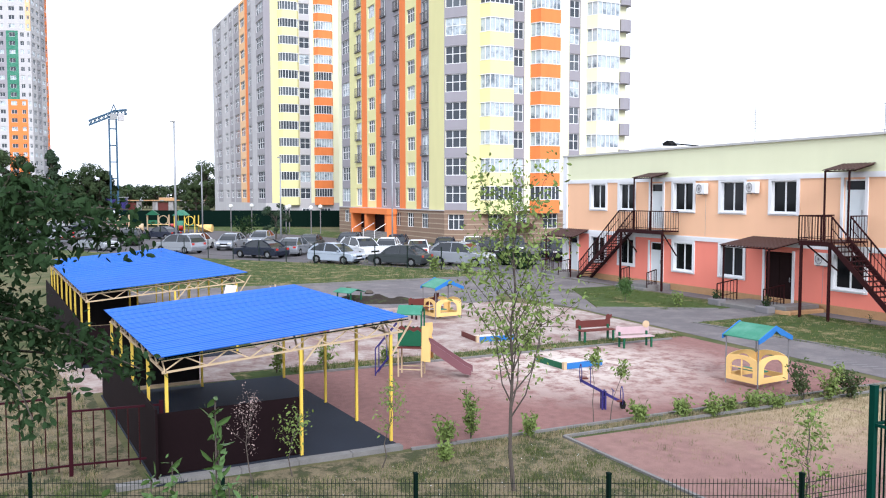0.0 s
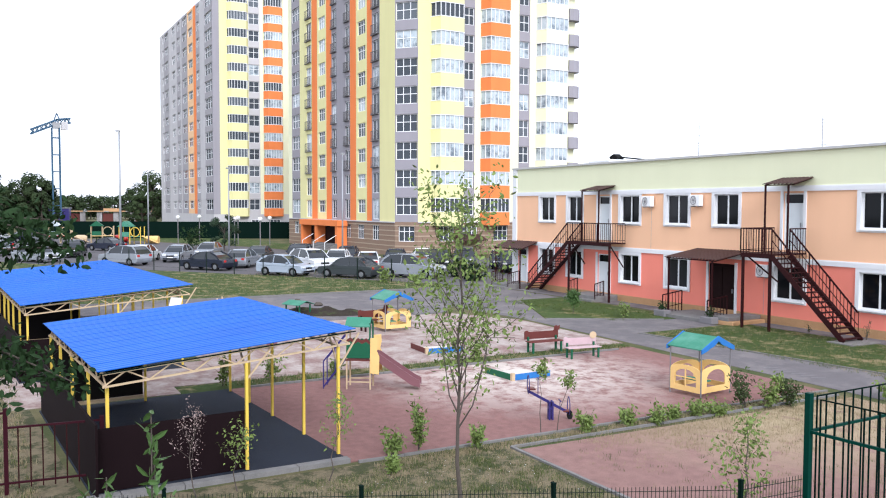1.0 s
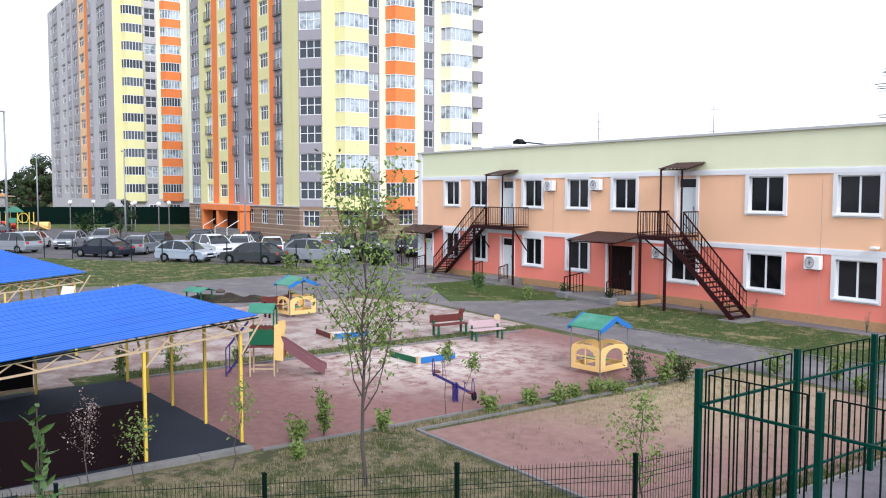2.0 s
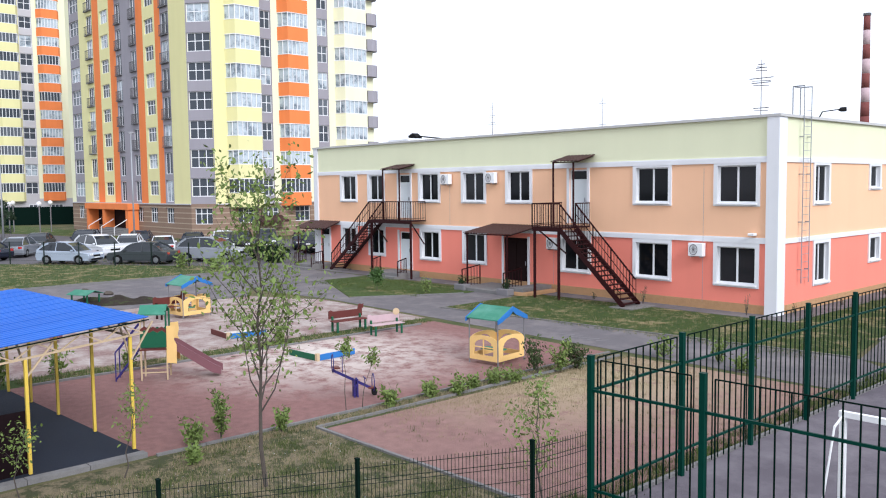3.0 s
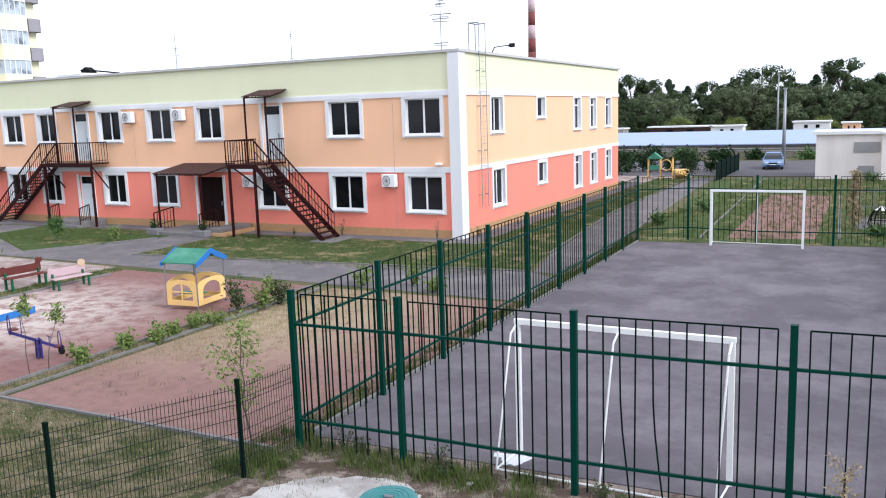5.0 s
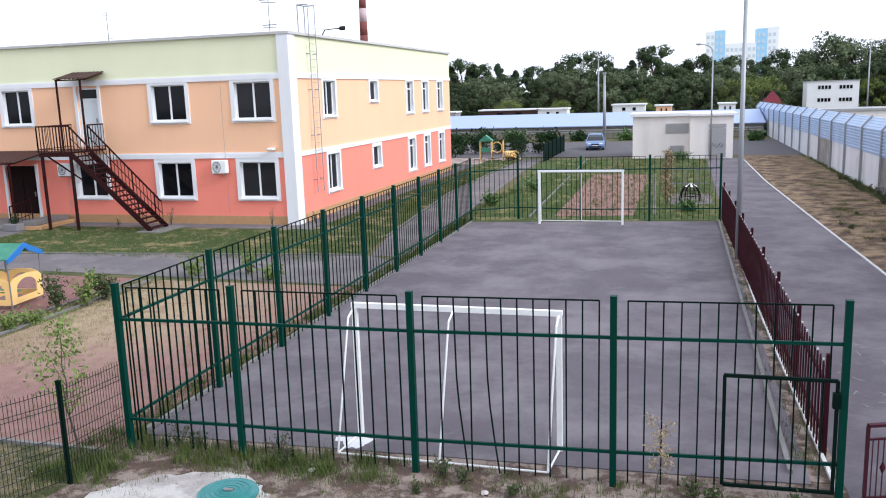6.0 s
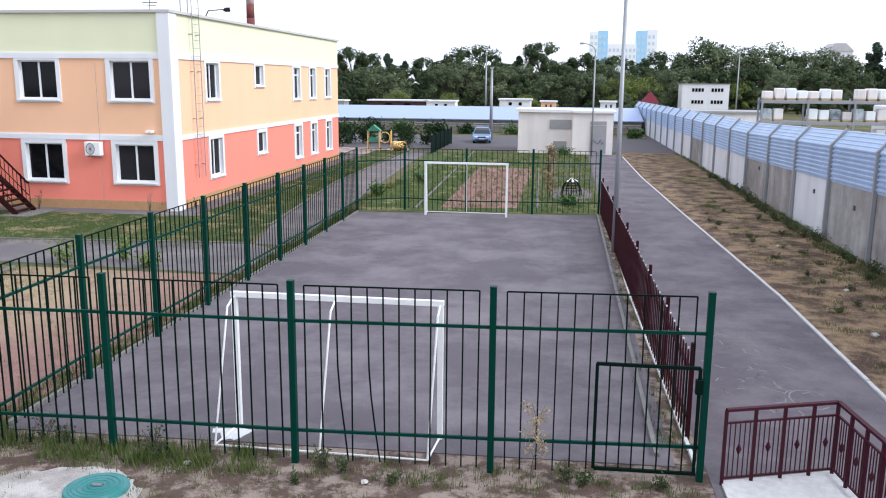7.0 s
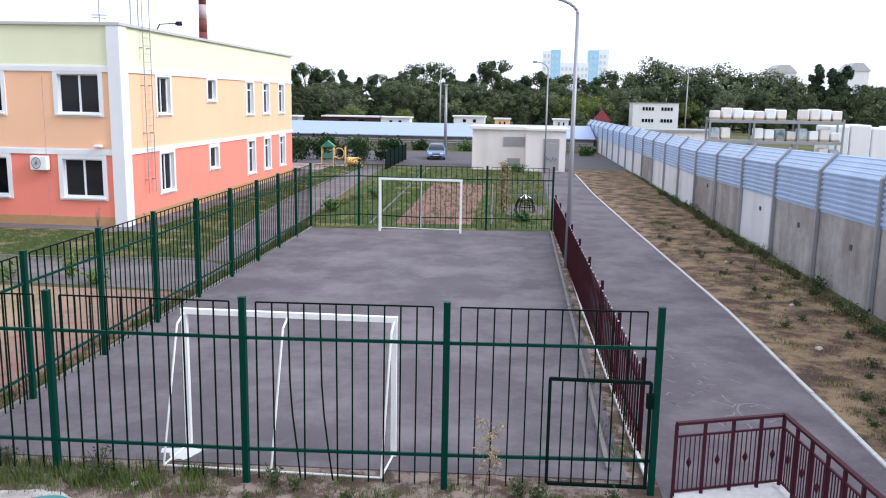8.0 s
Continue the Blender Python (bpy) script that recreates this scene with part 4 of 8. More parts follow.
def bay(g, turn, origin, a, b, out, mat, base, storeys, skip=0, pick=random.Random(9), panes=("pane_pale",) * 6 + ("pane_tower",)):
    """Stacked glazed balconies with slanting cheeks: a solid parapet and a band of glazing on every storey."""
    m = pose(*origin, 0, 0, turn)
    outline = [(a, 0.02), (a + 0.55, -out), (b - 0.55, -out), (b, 0.02)]
    w = b - a - 1.1
    for s in range(skip, storeys):
        z = base + s * STOREY
        ob = part("balcony", slab(B(), outline, z - 0.35, z + 1.02), mat, g)
        ob.matrix_basis = m
        inner = [(a + 0.1, 0.02), (a + 0.6, -out + 0.1), (b - 0.6, -out + 0.1), (b - 0.1, 0.02)]
        pane = pick.choice(panes) if s else "pane_tower"
        gl = part("balcony_glazing", slab(B(), inner, z + 1.02, z + 2.44), pane, g)
        gl.matrix_basis = m
        fr = part("glazing_frame", kept(("bayframe", round(w, 2)), lambda: frame_mesh(w, 1.42, 5, 0.06, 0.1)), None, gl)
        fr.matrix_basis = pose(a + 0.55, -out, z + 1.02)
        for x0, y0, x1, y1 in ((a + 0.02, 0, a + 0.55, -out), (b - 0.02, 0, b - 0.55, -out)):
            bm = B()
            for z2 in (z + 1.05, z + 2.41):
                beam(bm, (x0, y0, z2), (x1, y1, z2), 0.07)
            beam(bm, ((x0 + x1) / 2, (y0 + y1) / 2, z + 1.05), ((x0 + x1) / 2, (y0 + y1) / 2, z + 2.41), 0.07)
            part("cheek_frame", bm, "frame_white", gl)
    ob = part("balcony", slab(B(), outline, base + storeys * STOREY - 0.35, base + storeys * STOREY), mat, g)
    ob.matrix_basis = m


def stone_base(g, turn, origin, a, b, height, spots):
    """The ground floor: brown stone in courses with paler bands and windows."""
    m = pose(*origin, 0, 0, turn)
    z, k = 0.0, 0
    while z < height - 0.05:
        hi = min(height, z + (0.42 if k % 2 == 0 else 0.10))
        ends = [a] + ([v for x in spots for v in (x - 0.9, x + 0.9)] if 1.47 < hi < 3.05 else []) + [b]
        for p, q in zip(ends[::2], ends[1::2]):
            ob = part("stone_course", cube(p, q, 0.0 if k % 2 == 0 else -0.015, 0.4, z, hi), "tw_stone" if k % 2 == 0 else "tw_stone_pale", g)
            ob.matrix_basis = m
        z, k = hi, k + 1
    for x in spots:
        tower_window(g, m @ pose(x - 0.9, 0.12, 1.45), 1.8, 1.6, 3, "pane_tower", 1.0)


BASE, N1 = 3.45, 12
tower = thing("tower_block", "tall yellow, orange and grey apartment tower with glazed balconies", "apartment building", "tower blocks")
# face along -y: strips counted from the west end
L0 = (-109.7, 37.5, 0)
x = lambda v: v + 109.7
strips(tower, 0, L0, [
    (x(-109.7), x(-108.3), "tw_pale", ""), (x(-108.3), x(-105.1), "tw_grey", "full"), (x(-105.1), x(-102.9), "tw_yellow", ""),
    (x(-102.9), x(-100.6), "tw_yellow", "balcony"), (x(-100.6), x(-98.7), "tw_orange", ""), (x(-98.7), x(-95.6), "tw_yellow", "w"),
    (x(-95.6), x(-93.9), "tw_orange", ""), (x(-93.9), x(-92.2), "tw_grey", "balcony"), (x(-92.2), x(-89.9), "tw_grey", ""),
    (x(-89.9), x(-88.2), "tw_grey", "balcony"), (x(-88.2), x(-86.5), "tw_orange", ""), (x(-86.5), x(-83.5), "tw_yellow", "w"),
    (x(-83.5), x(-82.2), "tw_orange", ""), (x(-82.2), x(-80.2), "tw_grey", "balcony"), (x(-80.2), x(-76.5), "tw_yellow", "")], BASE, N1)
stone_base(tower, 0, L0, 0.0, x(-76.5), BASE, [x(-106.7), x(-88.9), x(-85.2), x(-81.3)])
# slanting corner with wide windows
strips(tower, 38.66, (-76.5, 37.5, 0), [(0.0, 2.56, "tw_grey", "full")], BASE, N1)
stone_base(tower, 38.66, (-76.5, 37.5, 0), 0.0, 2.56, BASE, [1.28])
# face along +x
R0 = (-74.5, 39.1, 0)
y = lambda v: v - 39.1
strips(tower, 90, R0, [
    (y(39.1), y(40.4), "tw_yellow", ""), (y(40.4), y(44.4), "tw_yellow", ""), (y(44.4), y(45.7), "tw_grey", "full"), (y(45.7), y(46.4), "tw_pale", ""),
    (y(46.4), y(49.9), "tw_pale", ""), (y(49.9), y(51.2), "tw_pale", ""), (y(51.2), y(52.6), "tw_grey", "full"), (y(52.6), y(53.4), "tw_pale", ""),
    (y(53.4), y(57.4), "tw_pale", ""), (y(57.4), y(58.6), "tw_pale", "")], BASE, N1)
stone_base(tower, 90, R0, 0.0, y(58.6), BASE, [y(42.4), y(45.2), y(49.0), y(52.0), y(55.4)])
bay(tower, 90, R0, y(40.5), y(44.3), 1.15, "tw_yellow", BASE, N1)
bay(tower, 90, R0, y(46.4), y(49.9), 1.15, "tw_orange", BASE, N1)
bay(tower, 90, R0, y(53.4), y(57.4), 1.15, "tw_pale", BASE, N1)
for s in range(N1):
    bm = B()
    pts = [(-74.4 + 0.0, 57.4)] + [(-74.4 + 0.75 * math.cos(a), 58.0 + 1.0 * math.sin(a)) for a in [radians(v) for v in (-40, -10, 20, 50, 80)]] + [(-75.2, 59.0)]
    part("end_balcony", slab(bm, pts, BASE + s * STOREY - 0.35, BASE + s * STOREY + 0.9), "tw_grey", tower, "rounded grey balcony")
part("core", slab(B(), [(-109.6, 38.0), (-76.7, 38.0), (-75.0, 39.4), (-75.0, 58.4), (-109.6, 58.4)], 0, BASE + N1 * STOREY), "tw_lgrey", tower, "plain rear walls")
part("roof_parapet", slab(B(), [(-109.7, 37.5), (-76.5, 37.5), (-74.5, 39.1), (-74.5, 58.6), (-109.7, 58.6)], BASE + N1 * STOREY, BASE + N1 * STOREY + 0.9), "tw_lgrey", tower)
part("belt_course", box(cube(-109.8, -76.5, 37.38, 37.9, BASE - 0.1, BASE + 0.02), -74.9, -74.38, 39.1, 58.7, BASE - 0.1, BASE + 0.02), "tw_lgrey", tower)
# orange entrance porch
bm = B()
box(bm, -101.6, -101.0, 36.3, 37.49, 0, 2.75), box(bm, -96.6, -95.9, 36.3, 37.49, 0, 2.75), box(bm, -89.9, -89.2, 36.3, 37.49, 0, 2.75)
box(bm, -101.8, -89.0, 36.2, 37.49, 2.75, 3.4)
part("porch", bm, "tw_orange", tower, "orange entrance porch on square columns")
part("porch_door", box(cube(-95.7, -90.1, 37.35, 37.47, 0.2, 2.7), -100.6, -97.2, 37.35, 37.47, 0.9, 2.6), "door_brown", tower)
bm = B()
for k in range(5):
    box(bm, -96.8 + 0.35 * k, -89.2, 34.8 + 0.32 * k, 36.28, 0.15 * k, 0.15 * (k + 1))
part("porch_steps", bm, "kerb", tower)
bm = B()
for xx in (-96.8, -93.0, -89.3):
    beam(bm, (xx, 34.8, 0.9), (xx, 36.2, 1.7), 0.06), beam(bm, (xx, 34.8, 0), (xx, 34.8, 0.9), 0.06)
part("porch_rail", bm, "frame_white", tower)
part("cellar_hood", profile(B(), [(-74.5, 2.0), (-72.9, 1.5), (-72.9, 1.62), (-74.5, 2.15)], 43.2, 46.4), "awning", tower)

N2, X2, BASE2 = 13, -137.5, 3.7
left = thing("tower_block", "further yellow and orange apartment tower with a pale grey side", "apartment building", "tower blocks")
R2 = (X2, 34.1, 0)
y2 = lambda v: v - 34.1
strips(left, 90, R2, [
    (0.0, y2(35.2), "tw_grey", ""), (y2(35.2), y2(36.4), "tw_yellow", ""), (y2(36.4), y2(40.0), "tw_yellow", ""), (y2(40.0), y2(41.9), "tw_lgrey", "full"),
    (y2(41.9), y2(42.5), "tw_pale", ""), (y2(42.5), y2(45.9), "tw_yellow", ""), (y2(45.9), y2(50.0), "tw_pale", "")], BASE2, N2, pick=random.Random(7))
bay(left, 90, R2, y2(36.4), y2(40.0), 0.9, "tw_yellow", BASE2, N2, pick=random.Random(3), panes=("pane_tower", "pane_tower", "pane_dusk"))
bay(left, 90, R2, y2(42.5), y2(45.9), 0.9, "tw_orange", BASE2, N2, pick=random.Random(5))
xs = lambda v: v + 182.0
strips(left, 0, (-182.0, 34.1, 0), [
    (0, xs(-179.6), "tw_lgrey", ""), (xs(-179.6), xs(-177.6), "tw_lgrey", "w"), (xs(-177.6), xs(-172.8), "tw_mgrey", "w"), (xs(-172.8), xs(-170.2), "tw_lgrey", ""),
    (xs(-170.2), xs(-166.3), "tw_lgrey", "w"), (xs(-166.3), xs(-165.2), "tw_lgrey", ""), (xs(-165.2), xs(-162.0), "tw_mgrey", "w"), (xs(-162.0), xs(-160.9), "tw_lgrey", ""),
    (xs(-160.9), xs(-156.0), "tw_mgrey", "w"), (xs(-156.0), xs(-151.2), "tw_peach", "w"), (xs(-151.2), xs(-149.2), "tw_orange", ""), (xs(-149.2), xs(-146.4), "tw_mgrey", "w"),
    (xs(-146.4), xs(-142.9), "tw_lgrey", ""), (xs(-142.9), xs(-137.903), "tw_mgrey", "full")], BASE2, N2, pick=random.Random(8), panes=("pane_tower", "pane_dusk", "pane_tower"))
part("core", slab(B(), [(-181.8, 34.5), (-138.0, 34.5), (-138.0, 60), (-181.8, 60)], 0, BASE2 + N2 * STOREY), "tw_lgrey", left, "plain rear walls")
part("ground_floor", box(cube(-182, X2, 34.1, 34.5, 0, BASE2), X2 - 0.45, X2, 34.5, 50, 0, BASE2), "tw_lgrey", left, "pale ground floor")
for yy in (36.5, 40.3, 43.5, 47.0):
    tower_window(left, pose(X2 + 0.02, yy, 1.2, 0, 0, 90) @ pose(0, -0.08, 0), 1.8, 1.6, 3, "pane_tower", 1.0)

# tall tower far off in white, orange and green
far = thing("tower_block", "distant white tower block with orange and green panels", "apartment building", "tower blocks", at=pose(-334.0, -4.0, 0, 0, 0, 72))
FS = 3.0
for a, b, mats in ((-26.0, -8.5, ["tw_lgrey"]), (-8.5, -5.0, ["tw_lgrey", "tw_grey"]), (-5.0, -1.0, ["tw_orange", "ply_green", "tw_lgrey"]), (-1.0, 1.6, ["tw_orange", "tw_lgrey", "tw_lgrey"]), (1.6, 3.2, ["tw_lgrey", "tw_lgrey", "tw_peach"])):
    for s in range(26):
        mat = mats[((s >= 13) + (s >= 21)) % len(mats)]
        holes = [(a + (b - a) * (k + 0.25) / max(1, round((b - a) / 3.4)), a + (b - a) * (k + 0.75) / max(1, round((b - a) / 3.4)), s * FS + 0.9, s * FS + 2.4) for k in range(max(1, round((b - a) / 3.4)))]
        ob = part("facade_panel", wall_band(B(), a, b, s * FS, s * FS + FS, holes, 0, 0.4), mat, far)
        for p, q, lo, hi in holes:
            tower_window(far, pose(p, 0.15, lo), q - p, 1.5, 2, "pane_tower" if s % 3 else "pane_pale")
part("core", cube(-25.9, 2.78, 0.41, 17.9, 0, 26 * FS), "tw_lgrey", far)
for a, b, mats in ((0.4, 5.6, ["tw_lgrey"]), (5.6, 10.0, ["tw_lgrey", "tw_mgrey"]), (10.0, 15.5, ["tw_mgrey", "tw_lgrey"]), (15.5, 18.0, ["tw_orange"])):
    for s in range(26):
        holes = [(a + (b - a) * 0.22, a + (b - a) * 0.78, s * FS + 0.8, s * FS + 2.4)]
        ob = part("facade_panel", wall_band(B(), a, b, s * FS, s * FS + FS, holes, 2.8, 3.2, "x"), mats[(s // 9) % len(mats)], far)
        for p, q, lo, hi in holes:
            tower_window(far, pose(3.05, p, lo, 0, 0, 90), q - p, 1.6, 2, "pane_tower" if s % 3 else "pane_pale")


# ---- play shelters ----
def shelter(dx, dy, label, group="play shelters"):
    g = thing("play_shelter", label, "shelter", group, at=pose(dx, dy, 0) @ pose(-14.9, 6.6, 0, 0, 0, 3.3) @ pose(14.9, -6.6, 0))
    x0, x1, y0, y1 = -21.75, -14.78, 2.1, 6.92
    roof_z = lambda y: 1.93 + 0.078 * y + 0.0
    part("floor_mat", cube(-21.9, -14.5, 2.0, 6.62, 0.0, 0.03), "rubber", g, "dark grey rubber floor")
    # profiled sheets that run down the slope
    n = 10
    for k in range(n):
        a, b = x0 + (x1 - x0) * k / n, x0 + (x1 - x0) * (k + 1) / n
        bm = B()
        m = 4
        for j in range(m):
            p = a + (b - a) * j / m
            w = (b - a) / m
            pts = [(p, 0.004 * j / m), (p + w * 0.55, 0.004 * j / m), (p + w * 0.65, 0.009 + 0.004 * j / m), (p + w * 0.9, 0.009 + 0.004 * j / m), (p + w, 0.004 * (j + 1) / m)]
            for (u0, h0), (u1, h1) in zip(pts, pts[1:]):
                v = [bm.verts.new(c) for c in ((u0, y0, roof_z(y0) + h0 + 0.06), (u1, y0, roof_z(y0) + h1 + 0.06), (u1, y1, roof_z(y1) + h1 + 0.06), (u0, y1, roof_z(y1) + h0 + 0.06))]
                bm.faces.new(v)
        bmesh.ops.remove_doubles(bm, verts=bm.verts[:], dist=0.001)
        ob = part("roof_sheet", bm, "blue_roof", g, "cobalt blue profiled roof sheet")
        sol = ob.modifiers.new("thick", 'SOLIDIFY')
        sol.thickness = 0.012
    fascia = box(B(), x1 - 0.01, x1 + 0.012, y0, y1, roof_z(y0) + 0.0, roof_z(y0) + 0.02)
    for v in fascia.verts:
        v.co.z += 0.078 * (v.co.y - y0)
    part("edge_trim", fascia, "green_dark", g)
    for px, py in ((-14.92, 6.6), (-14.9, 4.72), (-15.06, 2.3), (-16.62, 6.58), (-18.5, 6.58), (-20.1, 6.58), (-21.6, 6.58), (-16.6, 2.25), (-18.5, 2.25), (-20.1, 2.25), (-21.6, 2.25), (-21.6, 4.4)):
        part("post", box(B(), px - 0.027, px + 0.027, py - 0.027, py + 0.027, 0, roof_z(py) - 0.26), "yellow", g)
    # lattice girders under the eaves
    def girder(a, b, n):
        a, b = Vector(a), Vector(b)
        up = Vector((0, 0, 0.22))
        bm = beam(B(), a, b, 0.035)
        beam(bm, a + up, b + up, 0.035)
        for k in range(n):
            p, q = a.lerp(b, k / n), a.lerp(b, (k + 1) / n)
            mid = p.lerp(q, 0.5)
            beam(bm, p, mid + up, 0.022), beam(bm, mid + up, q, 0.022)
        part("girder", bm, "truss", g, "cream lattice girder")
    low = lambda x, y: (x, y, roof_z(y) - 0.24)
    girder(low(-14.9, 2.2), low(-14.9, 6.85), 6)
    girder(low(-21.6, 2.2), low(-21.6, 6.85), 6)
    for xx in (-16.6, -18.5, -20.2):
        girder(low(xx, 2.2), low(xx, 6.85), 6)
    girder(low(-21.6, 6.58), low(-14.85, 6.58), 9)
    girder(low(-21.6, 2.25), low(-14.85, 2.25), 9)
    for yy in (6.6, 4.75):
        part("knee_brace", beam(beam(B(), (-14.9, yy, 1.75), (-14.9, yy + 0.45, roof_z(yy) - 0.02), 0.03), (-14.9, yy, 1.75), (-15.4, yy, roof_z(yy) - 0.02), 0.03), "truss", g)
    # sheet walls: low front, tall side, black board at the back
    part("front_panel", cube(-14.97, -14.94, 2.08, 4.70, 0.04, 1.14), "brown_sheet", g, "dark brown sheet panel")
    part("side_panel", cube(-21.7, -14.6, 2.02, 2.06, 0.04, 1.30), "brown_sheet", g, "dark brown sheet wall")
    part("back_board", cube(-21.72, -21.66, 2.2, 4.35, 0.2, 1.5), "black_board", g, "black rear board")
    part("board_rail", cube(-21.64, -21.58, 2.3, 4.35, 0.12, 0.2), "truss", g)
    return g


shelter(0, 0, "open play shelter with cobalt blue roof on yellow posts")
second = shelter(-11.1, -0.72, "second play shelter with blue roof, further back")
part("notice_board", profile(B(), [(6.15, 1.78), (6.48, 1.72), (6.6, 2.12), (6.25, 2.16)], -14.84, -14.82, "x"), "shed", second, "white notice board hung at the eave")
shelter(-18.1, -1.12, "third play shelter joined behind the second")


# ---- play equipment ----
def playhouse(m, label):
    """A toddler playhouse: arched plywood walls, thin posts, green pitched roof with blue gables."""
    g = thing("playhouse", label, "playhouse", "playhouses", at=m)
    def arch_wall(name, w, h, opening, mat):
        bm = B()
        swell = [math.pi * k / 12 for k in range(1, 12)]
        outer = [(0, 0.0), (w, 0.0), (w, h * 0.74)] + [(w / 2 + w / 2 * math.copysign(abs(math.cos(a)) ** 0.85, math.cos(a)), h * 0.74 + h * 0.26 * math.sin(a)) for a in swell] + [(0, h * 0.74)]
        inner = opening
        n = len(outer)
        k = len(inner)
        rings = []
        for y in (-0.012, 0.012):
            rings.append(([bm.verts.new((p[0], y, p[1])) for p in outer], [bm.verts.new((p[0], y, p[1])) for p in inner]))
        for o, i in rings:
            es = [bm.edges.new((o[j], o[(j + 1) % n])) for j in range(n)] + [bm.edges.new((i[j], i[(j + 1) % k])) for j in range(k)]
            bmesh.ops.triangle_fill(bm, use_beauty=True, edges=es)
        for o in (0, 1):
            a, b = rings[0][o], rings[1][o]
            for j in range(len(a)):
                bm.faces.new((a[j], a[(j + 1) % len(a)], b[(j + 1) % len(b)], b[j]))
        return bm
    ring = lambda cx, cz, rx, rz, n=14: [(cx + rx * math.cos(2 * math.pi * k / n), cz + rz * math.sin(2 * math.pi * k / n)) for k in range(n)]
    arch = lambda cx, z0, rx, h, n=12: [(cx - rx, z0), (cx + rx, z0)] + [(cx + rx * math.cos(math.pi * k / n), z0 + h * 0.45 + h * 0.55 * math.sin(math.pi * k / n)) for k in range(n + 1)]
    L, W, base = 1.0, 1.2, 0.12
    for x, y in ((0, 0), (L, 0), (0, W), (L, W)):
        part("post", tube(B(), (x, y, 0), (x, y, 1.28), 0.018), "steel_dark", g)
    for name, mm, w, op in (("side_wall", pose(0, 0, base), L, arch(L / 2, 0.14, 0.35, 0.44)), ("side_wall", pose(0, W, base), L, arch(L / 2, 0.14, 0.35, 0.44)), ("end_wall", pose(L, 0, base, 0, 0, 90), W, arch(W / 2, 0.15, 0.38, 0.44)), ("end_wall", pose(0, 0, base, 0, 0, 90), W, arch(W / 2, 0.15, 0.38, 0.44))):
        ob = part(name, arch_wall(name, w, 0.69, op, "ply_orange"), "ply_orange", g, "warm yellow plywood wall with an arched opening")
        ob.matrix_basis = mm
    bm = box(B(), L / 2 - 0.015, L / 2 + 0.015, -0.012, 0.012, base + 0.12, base + 0.60)
    box(bm, L / 2 - 0.42, L / 2 + 0.42, -0.01, 0.01, base + 0.345, base + 0.375)
    part("window_cross", bm, "ply_orange", g)
    part("seat", cube(0.15, L - 0.15, 0.3, 0.6, 0.36, 0.39), "ply_green", g, "faded green seat board")
    for s in (0, 1):
        bm = profile(B(), [(W / 2, 1.54), (W / 2, 1.57), (-0.05 if not s else W + 0.05, 1.28), (-0.05 if not s else W + 0.05, 1.25)], -0.06, L + 0.04, "x")
        part("roof_board", bm, "ply_green", g, "green roof board")
    for xx in (L + 0.045, -0.09):
        pts = [(-0.07, 1.17), (W * 0.12, 1.23), (W * 0.2, 1.28), (W * 0.36, 1.34), (W / 2, 1.46), (W * 0.64, 1.34), (W * 0.8, 1.28), (W * 0.88, 1.23), (W + 0.07, 1.17), (W + 0.07, 1.28), (W / 2, 1.595), (-0.07, 1.28)]
        part("gable", profile(B(), pts, xx, xx + 0.03, "x"), "ply_blue", g, "blue scalloped gable board")
    return g


playhouse(pose(-16.02, 16.55, 0.016, 0, 0, 6), "yellow plywood playhouse with green roof and blue gable")
playhouse(pose(-30.3, 14.25, 0.016, 0, 0, 6), "further yellow playhouse with green roof")

g = thing("slide", "plum slide with green panel and yellow side boards", "slide", at=pose(-20.42, 9.05, 0.016, 0, 0, 57) @ Matrix.Diagonal((0.64, 0.85, 1, 1)))
for xx, yy in ((0, 0), (0.0, 0.62), (1.0, 0.0), (1.0, 0.62)):
    part("post", box(B(), xx - 0.03, xx + 0.03, yy - 0.03, yy + 0.03, 0, 1.75 if xx < 0.5 else 0.95), "truss", g)
part("deck", cube(-0.05, 1.05, -0.05, 0.67, 0.78, 0.82), "ply_brown", g)
pts = [(0.0, 0.86), (1.0, 0.86), (1.0, 1.22), (0.84, 1.30), (0.66, 1.24), (0.5, 1.30), (0.34, 1.24), (0.16, 1.32), (0.0, 1.24)]
part("side_panel", profile(B(), pts, -0.07, -0.05), "ply_green_dark", g, "dark green side panel")
part("panel_rim", profile(B(), [(p[0], p[1] + (0.0 if i < 2 else 0.10)) for i, p in enumerate(pts)], -0.05, -0.035), "ply_brown", g, "maroon wavy panel behind")
part("side_panel", profile(B(), pts, 0.67, 0.69), "ply_green_dark", g)
part("roof_board", profile(B(), [(-0.12, 1.70), (-0.12, 1.73), (0.31, 1.93), (0.74, 1.73), (0.74, 1.70), (0.31, 1.90)], -0.05, 1.0, "x"), "ply_green", g, "green pitched roof")
part("roof_post", box(cube(0.96, 1.02, -0.03, 0.03, 0.9, 1.8), 0.96, 1.02, 0.6, 0.66, 0.9, 1.8), "ply_green_dark", g)
for yy in (-0.06, 0.66):
    pts = [(1.0, 0.45), (1.38, 0.42), (1.40, 0.9), (1.30, 1.05), (1.36, 1.22), (1.34, 1.42), (1.02, 1.40)]
    part("cheek_board", profile(B(), pts, yy, yy + 0.025), "ply_orange", g, "yellow shaped side board")
part("chute", profile(B(), [(1.05, 0.84), (1.3, 0.80), (2.75, 0.18), (3.05, 0.12), (3.05, 0.09), (2.72, 0.14), (1.28, 0.76), (1.05, 0.80)], 0.06, 0.56), "plum", g, "plum slide chute")
